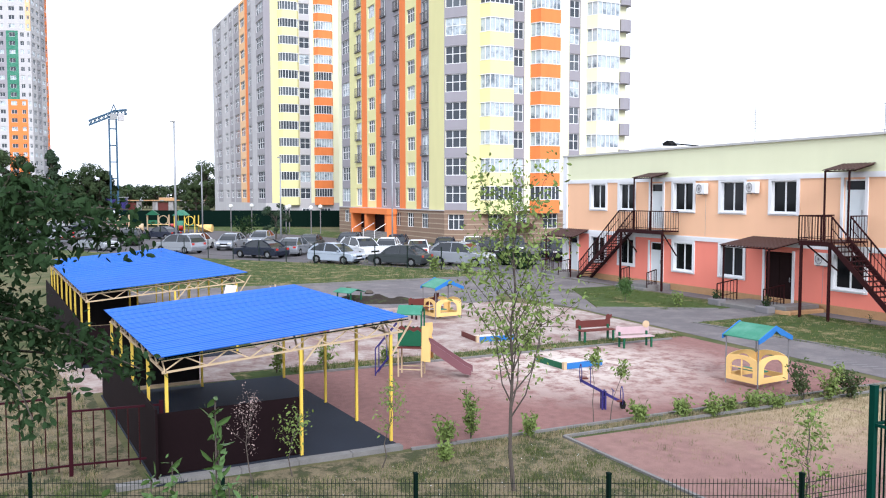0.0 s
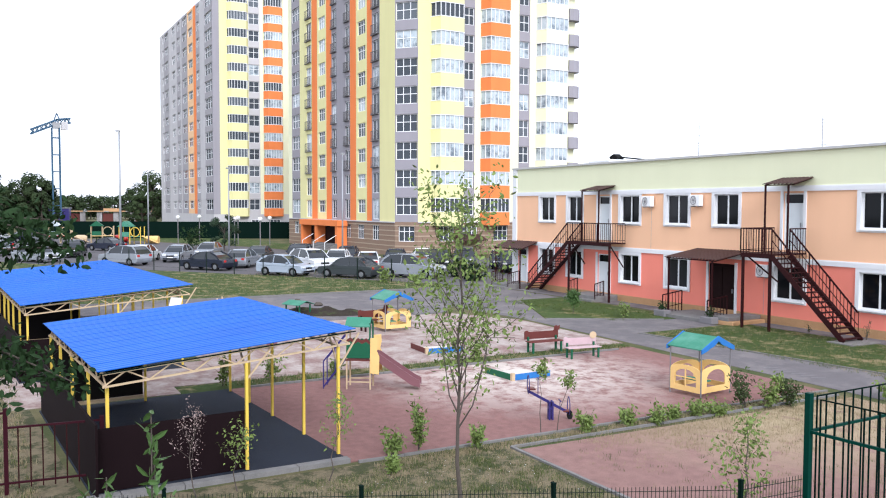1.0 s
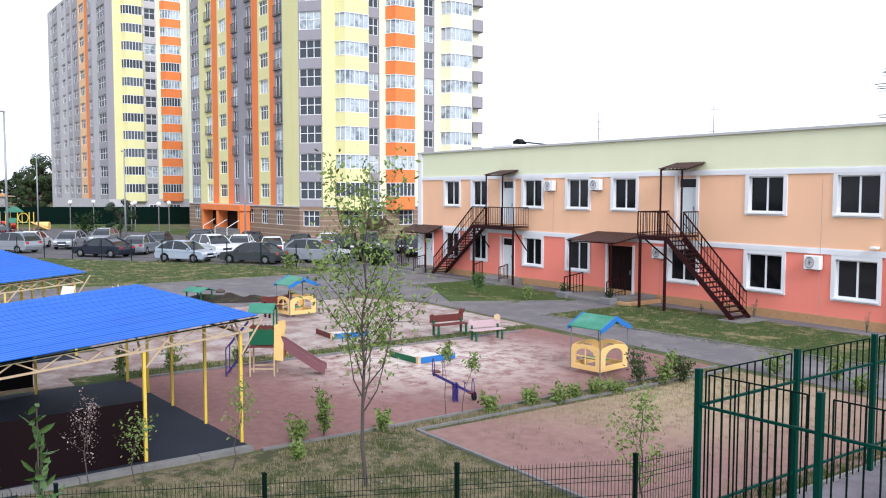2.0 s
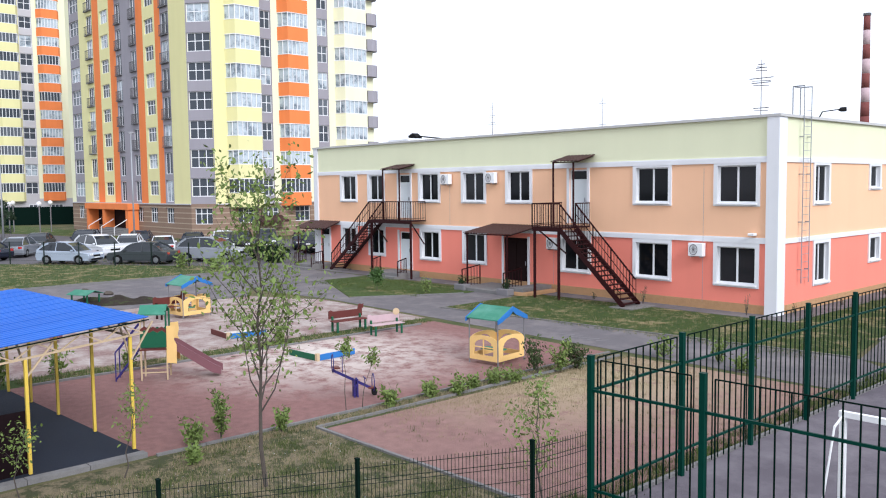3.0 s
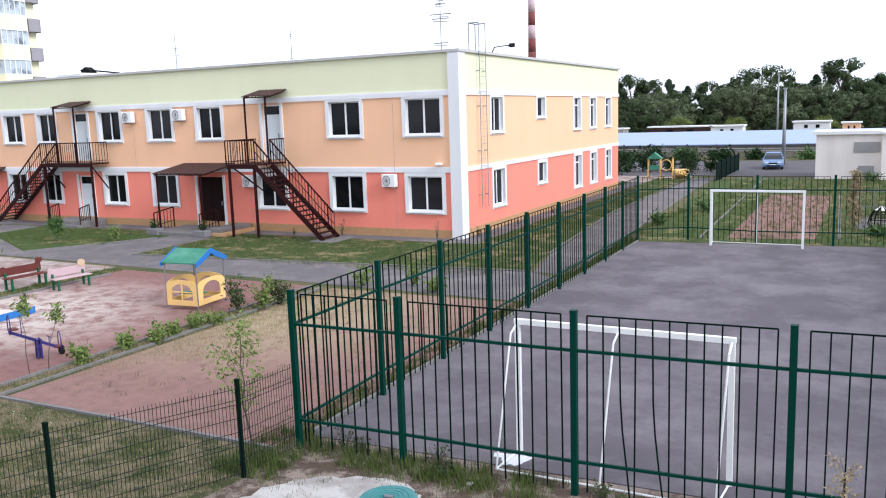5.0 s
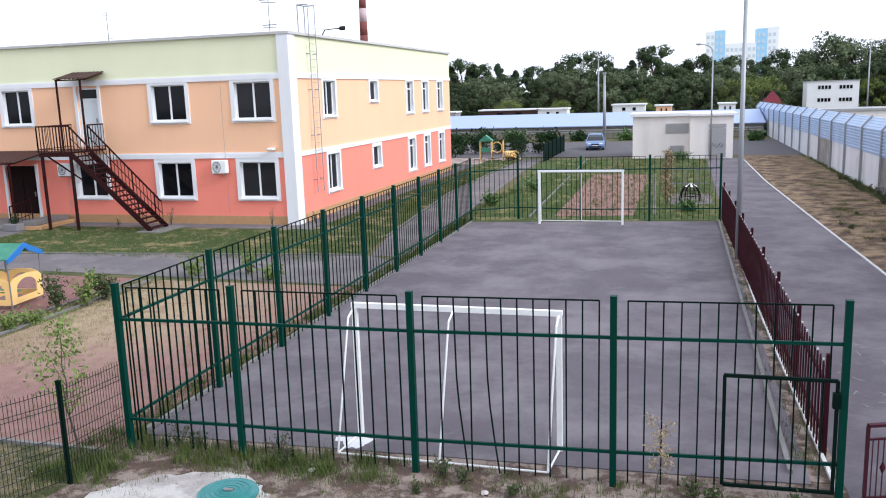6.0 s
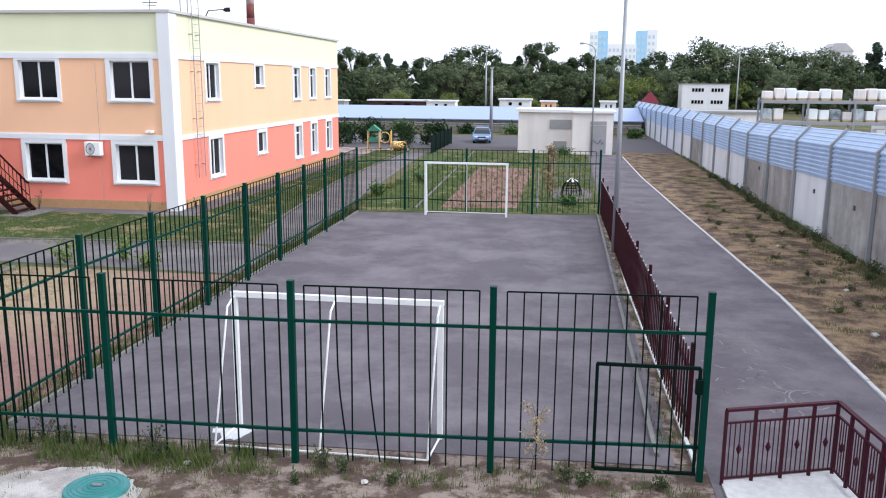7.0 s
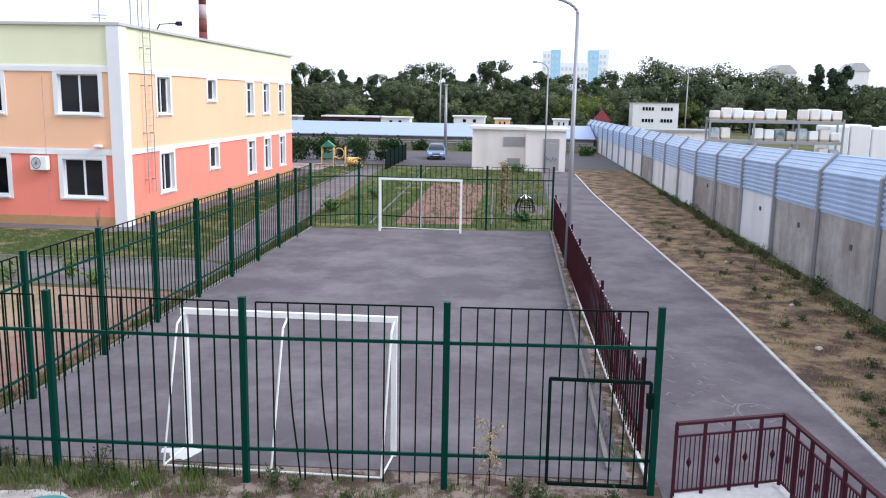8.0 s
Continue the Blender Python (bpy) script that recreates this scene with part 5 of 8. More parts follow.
for yy in (0.02, 0.56):
    part("chute_side", profile(B(), [(1.05, 0.80), (1.3, 0.76), (2.75, 0.13), (3.1, 0.08), (3.1, 0.26), (2.8, 0.36), (1.35, 0.98), (1.05, 1.02)], yy, yy + 0.03), "plum", g)
for yy in (0.02, 0.58):
    bm = beam(B(), (-1.0, yy, 0.05), (-0.05, yy, 0.85), 0.05)
    beam(bm, (-1.0, yy, 0.75), (-0.05, yy, 1.5), 0.04), beam(bm, (-1.0, yy, 0.0), (-1.0, yy, 0.75), 0.04), beam(bm, (-0.5, yy, 0.45), (-0.5, yy, 1.12), 0.03)
    part("ladder_side", bm, "violet", g, "violet steel ladder side")
for k in range(4):
    part("rung", beam(B(), (-0.85 + 0.22 * k, 0.02, 0.18 + 0.185 * k), (-0.85 + 0.22 * k, 0.58, 0.18 + 0.185 * k), 0.04), "violet", g)
for yy in (0.0, 0.62):
    part("foot_rail", beam(B(), (0, yy, 0.2), (1.0, yy, 0.2), 0.03), "truss", g)
twin = copy_thing(g, pose(-28.6, 7.6, 0.016, 0, 0, 57))
for o in list(twin.children):
    if o.name.startswith(("roof_board", "roof_post")):
        bpy.data.objects.remove(o)

g = thing("seesaw", "violet steel seesaw tilted to one side", "seesaw", at=pose(-15.17, 11.98, 0.016, 0, 0, 67) @ Matrix.Diagonal((0.52, 0.72, 0.95, 1)))
part("beam", beam(B(), (-1.05, 0, 0.72), (0.95, 0, 0.12), 0.07), "violet", g)
for xx in (-0.07, 0.07):
    part("stand", box(box(B(), xx - 0.035, xx + 0.035, -0.12, -0.06, 0, 0.46), xx - 0.035, xx + 0.035, 0.06, 0.12, 0, 0.46), "violet", g)
part("stand_plate", cube(-0.1, 0.1, -0.13, 0.13, 0.26, 0.32), "violet", g)
for xx, zz in ((-1.0, 0.72), (0.85, 0.16)):
    bm = B()
    for k in range(14):
        a, b = 2 * math.pi * k / 14, 2 * math.pi * (k + 1) / 14
        tube(bm, (xx - 0.02, 0.16 * math.cos(a), zz + 0.16 + 0.22 * math.sin(a)), (xx - 0.02, 0.16 * math.cos(b), zz + 0.16 + 0.22 * math.sin(b)), 0.022, sides=6)
    part("backrest", bm, "violet", g)
    part("seat", cube(xx, xx + 0.28 * (1 if xx < 0 else -1), -0.13, 0.13, zz + 0.03, zz + 0.06) if xx < 0 else cube(xx - 0.28, xx, -0.13, 0.13, zz + 0.03, zz + 0.06), "ply_brown", g)
    hx = xx + (0.42 if xx < 0 else -0.42)
    part("handle", tube(tube(B(), (hx, 0, zz - 0.1 if xx < 0 else zz + 0.1), (hx, 0, zz + 0.3), 0.018), (hx, -0.16, zz + 0.3), (hx, 0.16, zz + 0.3), 0.018), "violet", g)
part("tyre_stop", tube(B(), (0.88, -0.06, 0.1), (0.88, 0.06, 0.1), 0.12, sides=16), "tyre", g)


def sandbox(m, mats, label):
    g = thing("sandbox", label, "sandbox", "sandboxes", at=m)
    s = 1.35
    for k, (a, b) in enumerate((((0, 0), (s, 0)), ((0, s), (0, 0)))):
        part("side_board", beam(B(), (*a, 0.09), (*b, 0.09), 0.04, 0.17), mats[k], g)
    part("corner_block", cube(-0.05, 0.05, -0.05, 0.05, 0, 0.22), "truss", g)
    bm = bmesh.new()
    bmesh.ops.create_grid(bm, x_segments=16, y_segments=16, size=s / 2 + 0.05, matrix=pose(s / 2 + 0.07, s / 2 + 0.07, 0.0))
    for v in bm.verts:
        r = max(abs(v.co.x - s / 2), abs(v.co.y - s / 2)) / (s / 2)
        v.co.z = 0.07 * max(0.0, 1 - r * r) + 0.025 * noise.noise(v.co * 3) * max(0.0, 1.1 - r) - (0.01 if r > 1 else 0)
    part("sand", bm, "sand", g, "pale scattered sand filling", True)


sandbox(pose(-19.2, 13.62, 0.016, 0, 0, 93), ["ply_blue", "ply_green_dark"], "sandbox with blue and green boards")
sandbox(pose(-24.2, 13.5, 0.016, 0, 0, 86), ["ply_blue", "ply_brown"], "sandbox with blue and brown boards")


def bench(m, back, seat, leg, label, badge=False):
    g = thing("bench", label, "bench", "play area benches", at=m)
    for k in range(3):
        part("seat_slat", cube(0, 1.35, 0.02 + 0.13 * k, 0.13 + 0.13 * k, 0.42, 0.45), seat, g)
    pts = [(0, 0.50), (1.35, 0.50), (1.35, 0.80), (1.24, 0.84), (1.15, 0.78), (0.2, 0.78), (0.1, 0.84), (0, 0.80)]
    part("backrest", profile(B(), pts, 0.44, 0.47), back, g)
    for xx in (0.12, 1.23):
        for yy in (0.06, 0.40):
            part("leg", box(B(), xx - 0.03, xx + 0.03, yy - 0.03, yy + 0.03, 0, 0.42 if yy < 0.3 else 0.60), leg, g)
    if badge:
        bm = B()
        bmesh.ops.create_cone(bm, cap_ends=True, segments=18, radius1=0.14, radius2=0.14, depth=0.03, matrix=pose(1.22, 0.43, 0.86, 90))
        part("badge", bm, "truss", g, "round pale painted disc")
    else:
        part("back_ornament", profile(B(), [(1.18, 0.8), (1.4, 0.8), (1.42, 0.98), (1.34, 0.94), (1.28, 0.99), (1.2, 0.95)], 0.44, 0.47), back, g)


bench(pose(-22.55, 16.6, 0.01, 0, 0, 86) @ Matrix.Diagonal((1, 1, 0.87, 1)), "ply_brown", "ply_brown", "ply_green_dark", "dark red wooden bench on green legs")
bench(pose(-29.7, 13.6, 0.016, 0, 0, 96), "ply_brown", "ply_brown", "iron", "small dark red bench before the further playhouse")
bench(pose(-21.1, 17.1, 0.01, 0, 0, 82) @ Matrix.Diagonal((0.9, 0.9, 0.82, 1)), "pinkish", "pinkish", "ply_green_dark", "faded pink wooden bench with a round disc", True)

g = thing("play_table", "small green-roofed table shelter on posts", "shelter", at=pose(-36.2, 12.6, 0.012, 0, 0, 25) @ Matrix.Diagonal((0.66, 0.66, 0.5, 1)))
for xx, yy in ((0, 0), (1.3, 0), (0, 1.0), (1.3, 1.0)):
    part("post", box(B(), xx - 0.04, xx + 0.04, yy - 0.04, yy + 0.04, 0, 1.0), "ply_green_dark", g)
for s in (0, 1):
    part("roof_board", profile(B(), [(0.5, 1.32), (0.5, 1.36), (-0.25 if not s else 1.25, 1.04), (-0.25 if not s else 1.25, 1.0)], -0.2, 1.5, "x"), "ply_green", g, "faded green roof board")


# ---- mesh and picket fences ----
g = thing("mesh_fence", "dark green welded mesh fence on slim posts", "fence")
MP = [(-13.35, -4.2), (-12.28, -2.03), (-11.22, 0.17), (-10.16, 2.37), (-9.09, 4.57), (-8.03, 6.77), (-6.97, 8.97), (-6.88, 10.05)]
for px, py in MP[:-1]:
    part("post", box(box(B(), px - 0.03, px + 0.03, py - 0.02, py + 0.02, 0, 1.42), px - 0.034, px + 0.034, py - 0.024, py + 0.024, 1.42, 1.44), "green_dark", g)
for a, b in zip(MP, MP[1:]):
    a, b = Vector((*a, 0)), Vector((*b, 0))
    d = (b - a).normalized()
    side = Vector((-d.y, d.x, 0))
    bm = B()
    n = max(4, round((b - a).length / 0.052))
    for k in range(n):
        p = a.lerp(b, (k + 0.5) / n)
        beam(bm, p + Vector((0, 0, 0.05)), p + Vector((0, 0, 1.36)), 0.0055)
    for z in (0.08, 0.28, 0.48, 0.68, 0.88, 1.08, 1.3):
        beam(bm, a + Vector((0, 0, z)), b + Vector((0, 0, z)), 0.007)
    for z in (0.48, 1.08):
        beam(bm, a + side * 0.03 + Vector((0, 0, z + 0.05)), b + side * 0.03 + Vector((0, 0, z + 0.05)), 0.007)
    tagged(part("wire_panel", bm, "wire", g), kind="stuff")

g = thing("wire_fence", "slim dark posts with thin wires along the car park", "fence")
fa, fb = Vector((-49.4, 24.2, 0)), Vector((-82.6, 1.8, 0))
for k in range(16):
    p = fa.lerp(fb, k / 15)
    part("post", beam(B(), p, p + Vector((0, 0, 1.55)), 0.06), "wire", g)
for z in (0.3, 0.75, 1.2, 1.5):
    part("wire", beam(B(), fa + Vector((0, 0, z)), fb + Vector((0, 0, z)), 0.010), "wire", g)

# low fence of dark red bars below the near tree
g = thing("garden_gate", "dark red iron bar gate and fence beside the shelter", "fence")
for (ax, ay), (bx, by), top in (((-15.35, -3.2), (-15.45, 0.75), 1.42), ((-15.45, 0.75), (-15.28, 2.26), 1.16)):
    a, b = Vector((ax, ay, 0)), Vector((bx, by, 0))
    for p in ((a, b) if top > 1.3 else (b,)):
        part("post", box(B(), p.x - 0.035, p.x + 0.035, p.y - 0.035, p.y + 0.035, 0, top + 0.08), "iron_fence", g)
    for z in (0.2, top):
        part("rail", beam(B(), a + Vector((0, 0, z)), b + Vector((0, 0, z)), 0.035), "iron_fence", g)
    n = round((b - a).length / 0.2)
    for k in range(1, n):
        p = a.lerp(b, k / n)
        part("bar", beam(B(), p + Vector((0, 0, 0.1)), p + Vector((0, 0, top)), 0.022), "iron", g)

g = thing("picket_fence", "dark red metal picket fence beside the court", "fence")
pa, pb = Vector((2.56, 11.9, 0)), Vector((2.06, 32.2, 0))
n = 92
for k in range(n):
    p = pa.lerp(pb, k / (n - 1))
    h = 1.34 + random.uniform(-0.012, 0.012)
    pts = [(p.y - 0.045, 0.08), (p.y + 0.045, 0.08), (p.y + 0.045, h - 0.05), (p.y, h), (p.y - 0.045, h - 0.05)]
    part("picket", profile(B(), pts, p.x - 0.008, p.x + 0.008, "x"), "iron_fence", g)
# pale blocks on every other picket stand in for light glinting off the tops
for k in range(0, n, 2):
    p = pa.lerp(pb, k / (n - 1))
    part("glint_cap", cube(p.x - 0.012, p.x + 0.012, p.y - 0.02, p.y + 0.02, 1.335, 1.358), "kerb_white", g, "small pale block standing in for a glint on the picket top")
for z in (0.35, 1.05):
    part("rail", beam(B(), pa + Vector((0.03, 0, z)), pb + Vector((0.03, 0, z)), 0.04), "iron_fence", g)
for k in range(9):
    p = pa.lerp(pb, k / 8)
    part("post", box(B(), p.x + 0.03, p.x + 0.09, p.y - 0.03, p.y + 0.03, 0, 1.42), "iron_fence", g)

# handrail of the entrance steps
g = thing("step_railing", "plum steel stair railing with diamond ornaments", "railing")
RA, RB, RC = Vector((2.86, 10.54, 0)), Vector((4.31, 11.05, 0)), Vector((4.67, 8.2, 0))
for a, b in ((RA, RB), (RB, RC)):
    up = Vector((0, 0, 1))
    part("handrail", beam(B(), a + up * 1.0, b + up * 1.0, 0.06, 0.035), "rail_paint", g)
    part("mid_rail", beam(B(), a + up * 0.83, b + up * 0.83, 0.025), "rail_paint", g)
    part("low_rail", beam(B(), a + up * 0.1, b + up * 0.1, 0.025), "rail_paint", g)
    L = (b - a).length
    n = round(L / 0.066)
    for k in range(n + 1):
        p = a.lerp(b, k / n)
        if k % 6 == 0:
            part("post", beam(B(), p, p + up * 0.99, 0.04), "rail_paint", g)
        else:
            part("baluster", beam(B(), p + up * 0.1, p + up * 0.83, 0.012), "rail_paint", g)
            if k % 6 == 3:
                bm = B()
                bmesh.ops.create_cone(bm, cap_ends=True, segments=4, radius1=0.035, radius2=0.0, depth=0.09, matrix=pose(p.x, p.y, 0.515))
                bmesh.ops.create_cone(bm, cap_ends=True, segments=4, radius1=0.0, radius2=0.035, depth=0.09, matrix=pose(p.x, p.y, 0.425))
                part("diamond", bm, "rail_paint", g)
solid("step_base", slab(B(), [(2.86, 10.60), (4.33, 11.13), (4.40, 11.08), (4.75, 8.2), (2.9, 8.2)], 0.0, 0.035), "kerb_white", "pale concrete landing inside the stair railing", "step", kind="structure")

# ---- concrete wall with blue sheet top ----
g = thing("boundary_wall", "tall concrete wall topped with pale blue profiled sheets", "wall")
wall_x = lambda y: 9.35 - 0.02 * (y - 20)
def bend(y):
    """Height at which the sheets fold back; the wall steps down with the ground."""
    return 3.22 - 0.0255 * min(max(y - 21, 0), 20) - 0.005 * max(y - 41, 0)


def sheet_foot(y):
    return 2.08 - 0.026 * min(max(y - 21, 0), 20) - 0.003 * max(y - 41, 0)


bay_y = [1.3 + 3.93 * k for k in range(25)]
for k, (ya, yb) in enumerate(zip(bay_y, bay_y[1:])):
    xa, xb = wall_x(ya), wall_x(yb)
    slab_ = slab(B(), [(xa, ya + 0.02), (xb, yb - 0.02), (xb + 0.16, yb - 0.02), (xa + 0.16, ya + 0.02)], 0.0, sheet_foot(ya) + 0.05)
    for v in slab_.verts:
        if v.co.z > 1 and v.co.y > (ya + yb) / 2:
            v.co.z = sheet_foot(yb) + 0.05
    part("concrete_panel", slab_, "concrete" if k in (3, 4, 5, 6, 8, 9, 13) else "concrete_pale", g)
    if k in (5, 6, 7, 9):
        part("panel_socket", cube((xa + xb) / 2 - 0.035, (xa + xb) / 2 + 0.02, ya + 1.5, ya + 1.62, 1.28, 1.42), "roofing", g, "small dark recess in the panel")
    bm = B()
    rows = 8
    prof = []
    for j in range(rows):
        f = j / rows
        prof += [(-0.01, f), (-0.01, f + 0.45 / rows), (-0.05, f + 0.62 / rows), (-0.05, f + 0.88 / rows)]
    ring = []
    for xx, yy in ((xa, ya + 0.03), (xb, yb - 0.03)):
        lo, hi = sheet_foot(yy), bend(yy)
        line = [(xx + d, yy, lo + (hi - lo) * f) for d, f in prof] + [(xx - 0.03, yy, hi)]
        for j in range(4):
            line += [(xx - 0.03 + 0.10 * j + 0.055, yy, hi + 0.115 * j + 0.065), (xx - 0.03 + 0.10 * j + 0.055, yy, hi + 0.115 * j + 0.095), (xx - 0.03 + 0.10 * j + 0.10, yy, hi + 0.115 * j + 0.115)]
        ring.append([bm.verts.new(c) for c in line])
    for j in range(len(ring[0]) - 1):
        bm.faces.new((ring[0][j], ring[1][j], ring[1][j + 1], ring[0][j + 1]))
    ob = part("sheet_panel", bm, "blue_sheet", g)
    sol = ob.modifiers.new("thick", 'SOLIDIFY')
    sol.thickness = 0.01
for yy in bay_y:
    xx = wall_x(yy)
    bm = beam(B(), (xx - 0.07, yy, 0), (xx - 0.07, yy, bend(yy) + 0.02), 0.10, 0.12)
    beam(bm, (xx - 0.07, yy, bend(yy)), (xx + 0.36, yy, bend(yy) + 0.52), 0.12, 0.10)
    part("post", bm, "steel", g)


# ---- sheds, sheds' neighbours and the yard beyond ----
g = thing("transformer_shed", "low off-white plastered service shed with metal door", "shed")
part("wall", box(cube(-2.8, 1.0, 60.2, 64.2, 0, 2.85), 1.0, 3.75, 59.5, 64.2, 0, 2.85), "shed", g)
part("roof", box(cube(-3.0, 1.0, 60.0, 64.4, 2.85, 3.05), 1.0, 3.95, 59.3, 64.4, 2.85, 3.0), "trim", g, "pale flat roof slab")
part("metal_door", box(cube(2.2, 3.3, 59.44, 59.5, 0.1, 2.0), 2.2, 3.3, 59.45, 59.5, 2.06, 2.3), "grey_metal", g, "grey metal door with scrawls")
part("vent_grille", cube(-0.6, 0.9, 60.14, 60.2, 1.7, 2.35), "grey_metal", g)
part("low_grille", cube(-0.3, 0.6, 60.14, 60.2, 0.3, 0.85), "grey_metal", g)
bm = B()
for k in range(5):
    tube(bm, (2.35 + 0.16 * k, 59.42, 0.75 + 0.1 * (k % 2)), (2.47 + 0.16 * k, 59.42, 1.05 - 0.12 * (k % 3)), 0.02, sides=5)
part("scrawl", bm, "violet", g)

g = thing("long_shed", "long low concrete-walled shed with pale blue roof", "shed")
part("wall", cube(-75, 7.6, 84.0, 84.3, 0, 1.25), "shed_cream", g)
# darker strip along the wall just below the eave
part("eave_strip", cube(-75, 7.6, 83.8, 83.99, 1.0, 1.12), "steel_dark", g)
for k in range(28):
    part("pier", cube(-74.9 + 3 * k, -74.6 + 3 * k, 83.85, 84.0, 0, 0.98), "shed_cream", g)
for zz in (0.62, 0.84):
    part("pipe", tube(B(), (-75, 83.55, zz), (7.6, 83.55, zz), 0.05), "steel", g, "thin pipe along the wall")
part("roof", profile(B(), [(83.6, 1.2), (83.6, 1.28), (91.5, 2.3), (91.5, 2.2)], -75.2, 7.8, "x"), "blue_pale_roof", g, "pale blue sheet roof")
part("rear_wall", cube(-75, 7.6, 91.0, 91.3, 0, 2.2), "concrete", g)
for xx, w, h, mat in ((-31, 9, 3.2, "concrete"), (-19, 7, 3.4, "awning"), (-12.0, 3.4, 3.35, "trim"), (-3.4, 3.6, 3.9, "trim"), (1.4, 1.7, 3.5, "peach"), (8.2, 1.7, 3.6, "trim")):
    c = thing("site_cabin", "small flat-roofed cabin behind the long shed", "cabin", "yard cabins", at=pose(xx - 4, 99, 0))
    h = 2.07 + 0.5 * (h - 2.07)
    part("wall", cube(0, w, 0, 2.4, 0, h - 0.15), mat, c)
    part("roof", cube(-0.15, w + 0.15, -0.15, 2.55, h - 0.15, h), "trim", c)
    part("window", box(cube(w * 0.3, w * 0.40, -0.03, 0, h - 0.75, h - 0.4), w * 0.62, w * 0.72, -0.03, 0, h - 0.75, h - 0.4), "pane", c)

g = thing("office_block", "white two-storey container office with small dark windows", "building", at=pose(19.2, 148, 0) @ Matrix.Diagonal((0.85, 1, 1.13, 1)))
part("wall", cube(0, 9.0, 0, 5, 0, 4.15), "trim", g)
part("roof", cube(-0.1, 9.1, -0.1, 5.1, 4.15, 4.28), "grey_metal", g)
for zz in (1.35, 3.1):
    for xx in (1.9, 2.5, 3.1, 3.7, 5.6, 6.2, 6.8, 7.4):
        part("window", cube(xx, xx + 0.45, -0.04, 0.0, zz, zz + 0.5), "pane", g)
g = thing("red_roof_hut", "small hut with a red hipped roof", "hut", at=pose(11.7, 122, 0) @ Matrix.Diagonal((0.75, 0.75, 0.9, 1)))
part("wall", cube(-1.5, 1.5, -1.5, 1.5, 0, 2.6), "brick_red", g)
bm = B()
bmesh.ops.create_cone(bm, cap_ends=True, segments=4, radius1=2.1, radius2=0.05, depth=1.6, matrix=pose(0, 0, 3.4, 0, 0, 45))
part("roof", bm, material("red_roof_tiles", (0.16, 0.025, 0.04), 0.8, 0.2, 3, 0.2), g, "dark red hipped roof")

# racks of wrapped pallets behind the wall
g = thing("pallet_rack", "open steel rack stacked with wrapped pallets", "rack", at=pose(14.2, 63.2, 0) @ Matrix.Diagonal((1, 1, 1.21, 1)))
for k in range(4):
    for yy in (0, 1.2):
        part("upright", box(B(), 3.1 * k - 0.06, 3.1 * k + 0.06, yy - 0.06, yy + 0.06, 0, 3.25), "steel", g)
for z in (0.6, 1.75, 2.95):
    for yy in (0, 1.2):
        part("shelf_beam", cube(0, 9.3, yy - 0.05, yy + 0.05, z, z + 0.14), "steel", g)
    part("shelf_deck", cube(0, 9.3, 0.0, 1.2, z + 0.14, z + 0.18), "grey_metal", g)
for z in (0.78, 1.93, 3.13):
    for k in range(12):
        pick = random.Random(int(z * 10) * 50 + k)
        if pick.random() < 0.16:
            continue
        c = thing("wrapped_pallet", "pallet of goods wrapped in pale film", "pallet", "wrapped pallets", at=pose(14.3 + 0.77 * k, 63.3, z * 1.21, 0, 0, pick.uniform(-3, 3)))
        top = pick.uniform(0.62, 0.92)
        part("load", cube(0, 0.62, 0.05, 0.85, 0.12, top, bevel=0.05), pick.choice(["shed", "haze_white", "shed", "pane_pale", "haze_white"]), c)
        part("pallet", box(cube(0, 0.64, 0.05, 0.9, 0.08, 0.12), 0.05, 0.6, 0.1, 0.85, 0, 0.08), "truss", c)
g = thing("wrapped_stack", "long stack of goods under white film", "stack", at=pose(23.5, 66, 0) @ Matrix.Diagonal((1, 1, 1.16, 1)))
for k in range(9):
    part("bale", cube(1.55 * k, 1.55 * k + 1.5, 0, 3, 0, 2.95 + 0.1 * math.sin(k * 2.1), bevel=0.08), "trim", g)
g = thing("low_store", "low grey store building behind the racks", "building", at=pose(12.5, 88, 0))
part("wall", cube(0, 8, 0, 5, 0, 2.0), "shed", g)
part("roof", cube(-0.2, 8.2, -0.2, 5.2, 2.0, 2.2), "grey_metal", g)

# distant white and blue tower among the trees
g = thing("distant_tower", "distant white and bright blue apartment block", "apartment building", at=pose(8.6, 420, 0) @ Matrix.Diagonal((0.96, 1, 1.02, 1)))
for a, b, top, mat in ((0, 4, 28, "haze_white"), (4, 9, 28.5, "haze_blue"), (9, 23, 22.5, "haze_white"), (23, 28, 28.5, "haze_blue"), (28, 33, 29, "haze_white")):
    part("wall", cube(a, b, 0, 10, 0, top), mat, g)
    for s in range(int(top / 3)):
        for k in range(int((b - a) / 2)):
            part("window", kept("dw", lambda: mesh(cube(0, 1.1, -0.1, 0, 0, 1.5), "haze_grey")), None, g).matrix_basis = pose(a + 0.5 + 2 * k, 0, 3 * s + 0.9)
for xx, yy, w, top in ((92, 330, 9, 19.5), (119, 330, 8, 20.5)):
    c = thing("distant_house", "pale distant building above the trees", "building", "distant buildings", at=pose(xx, yy, 0))
    part("wall", cube(0, w, 0, 10, 0, top - 3), "trim", c)
    part("roof", profile(B(), [(-0.5, top - 3), (w + 0.5, top - 3), (w * 0.7, top), (w * 0.3, top)], -0.3, 10.3), "tw_lgrey", c)

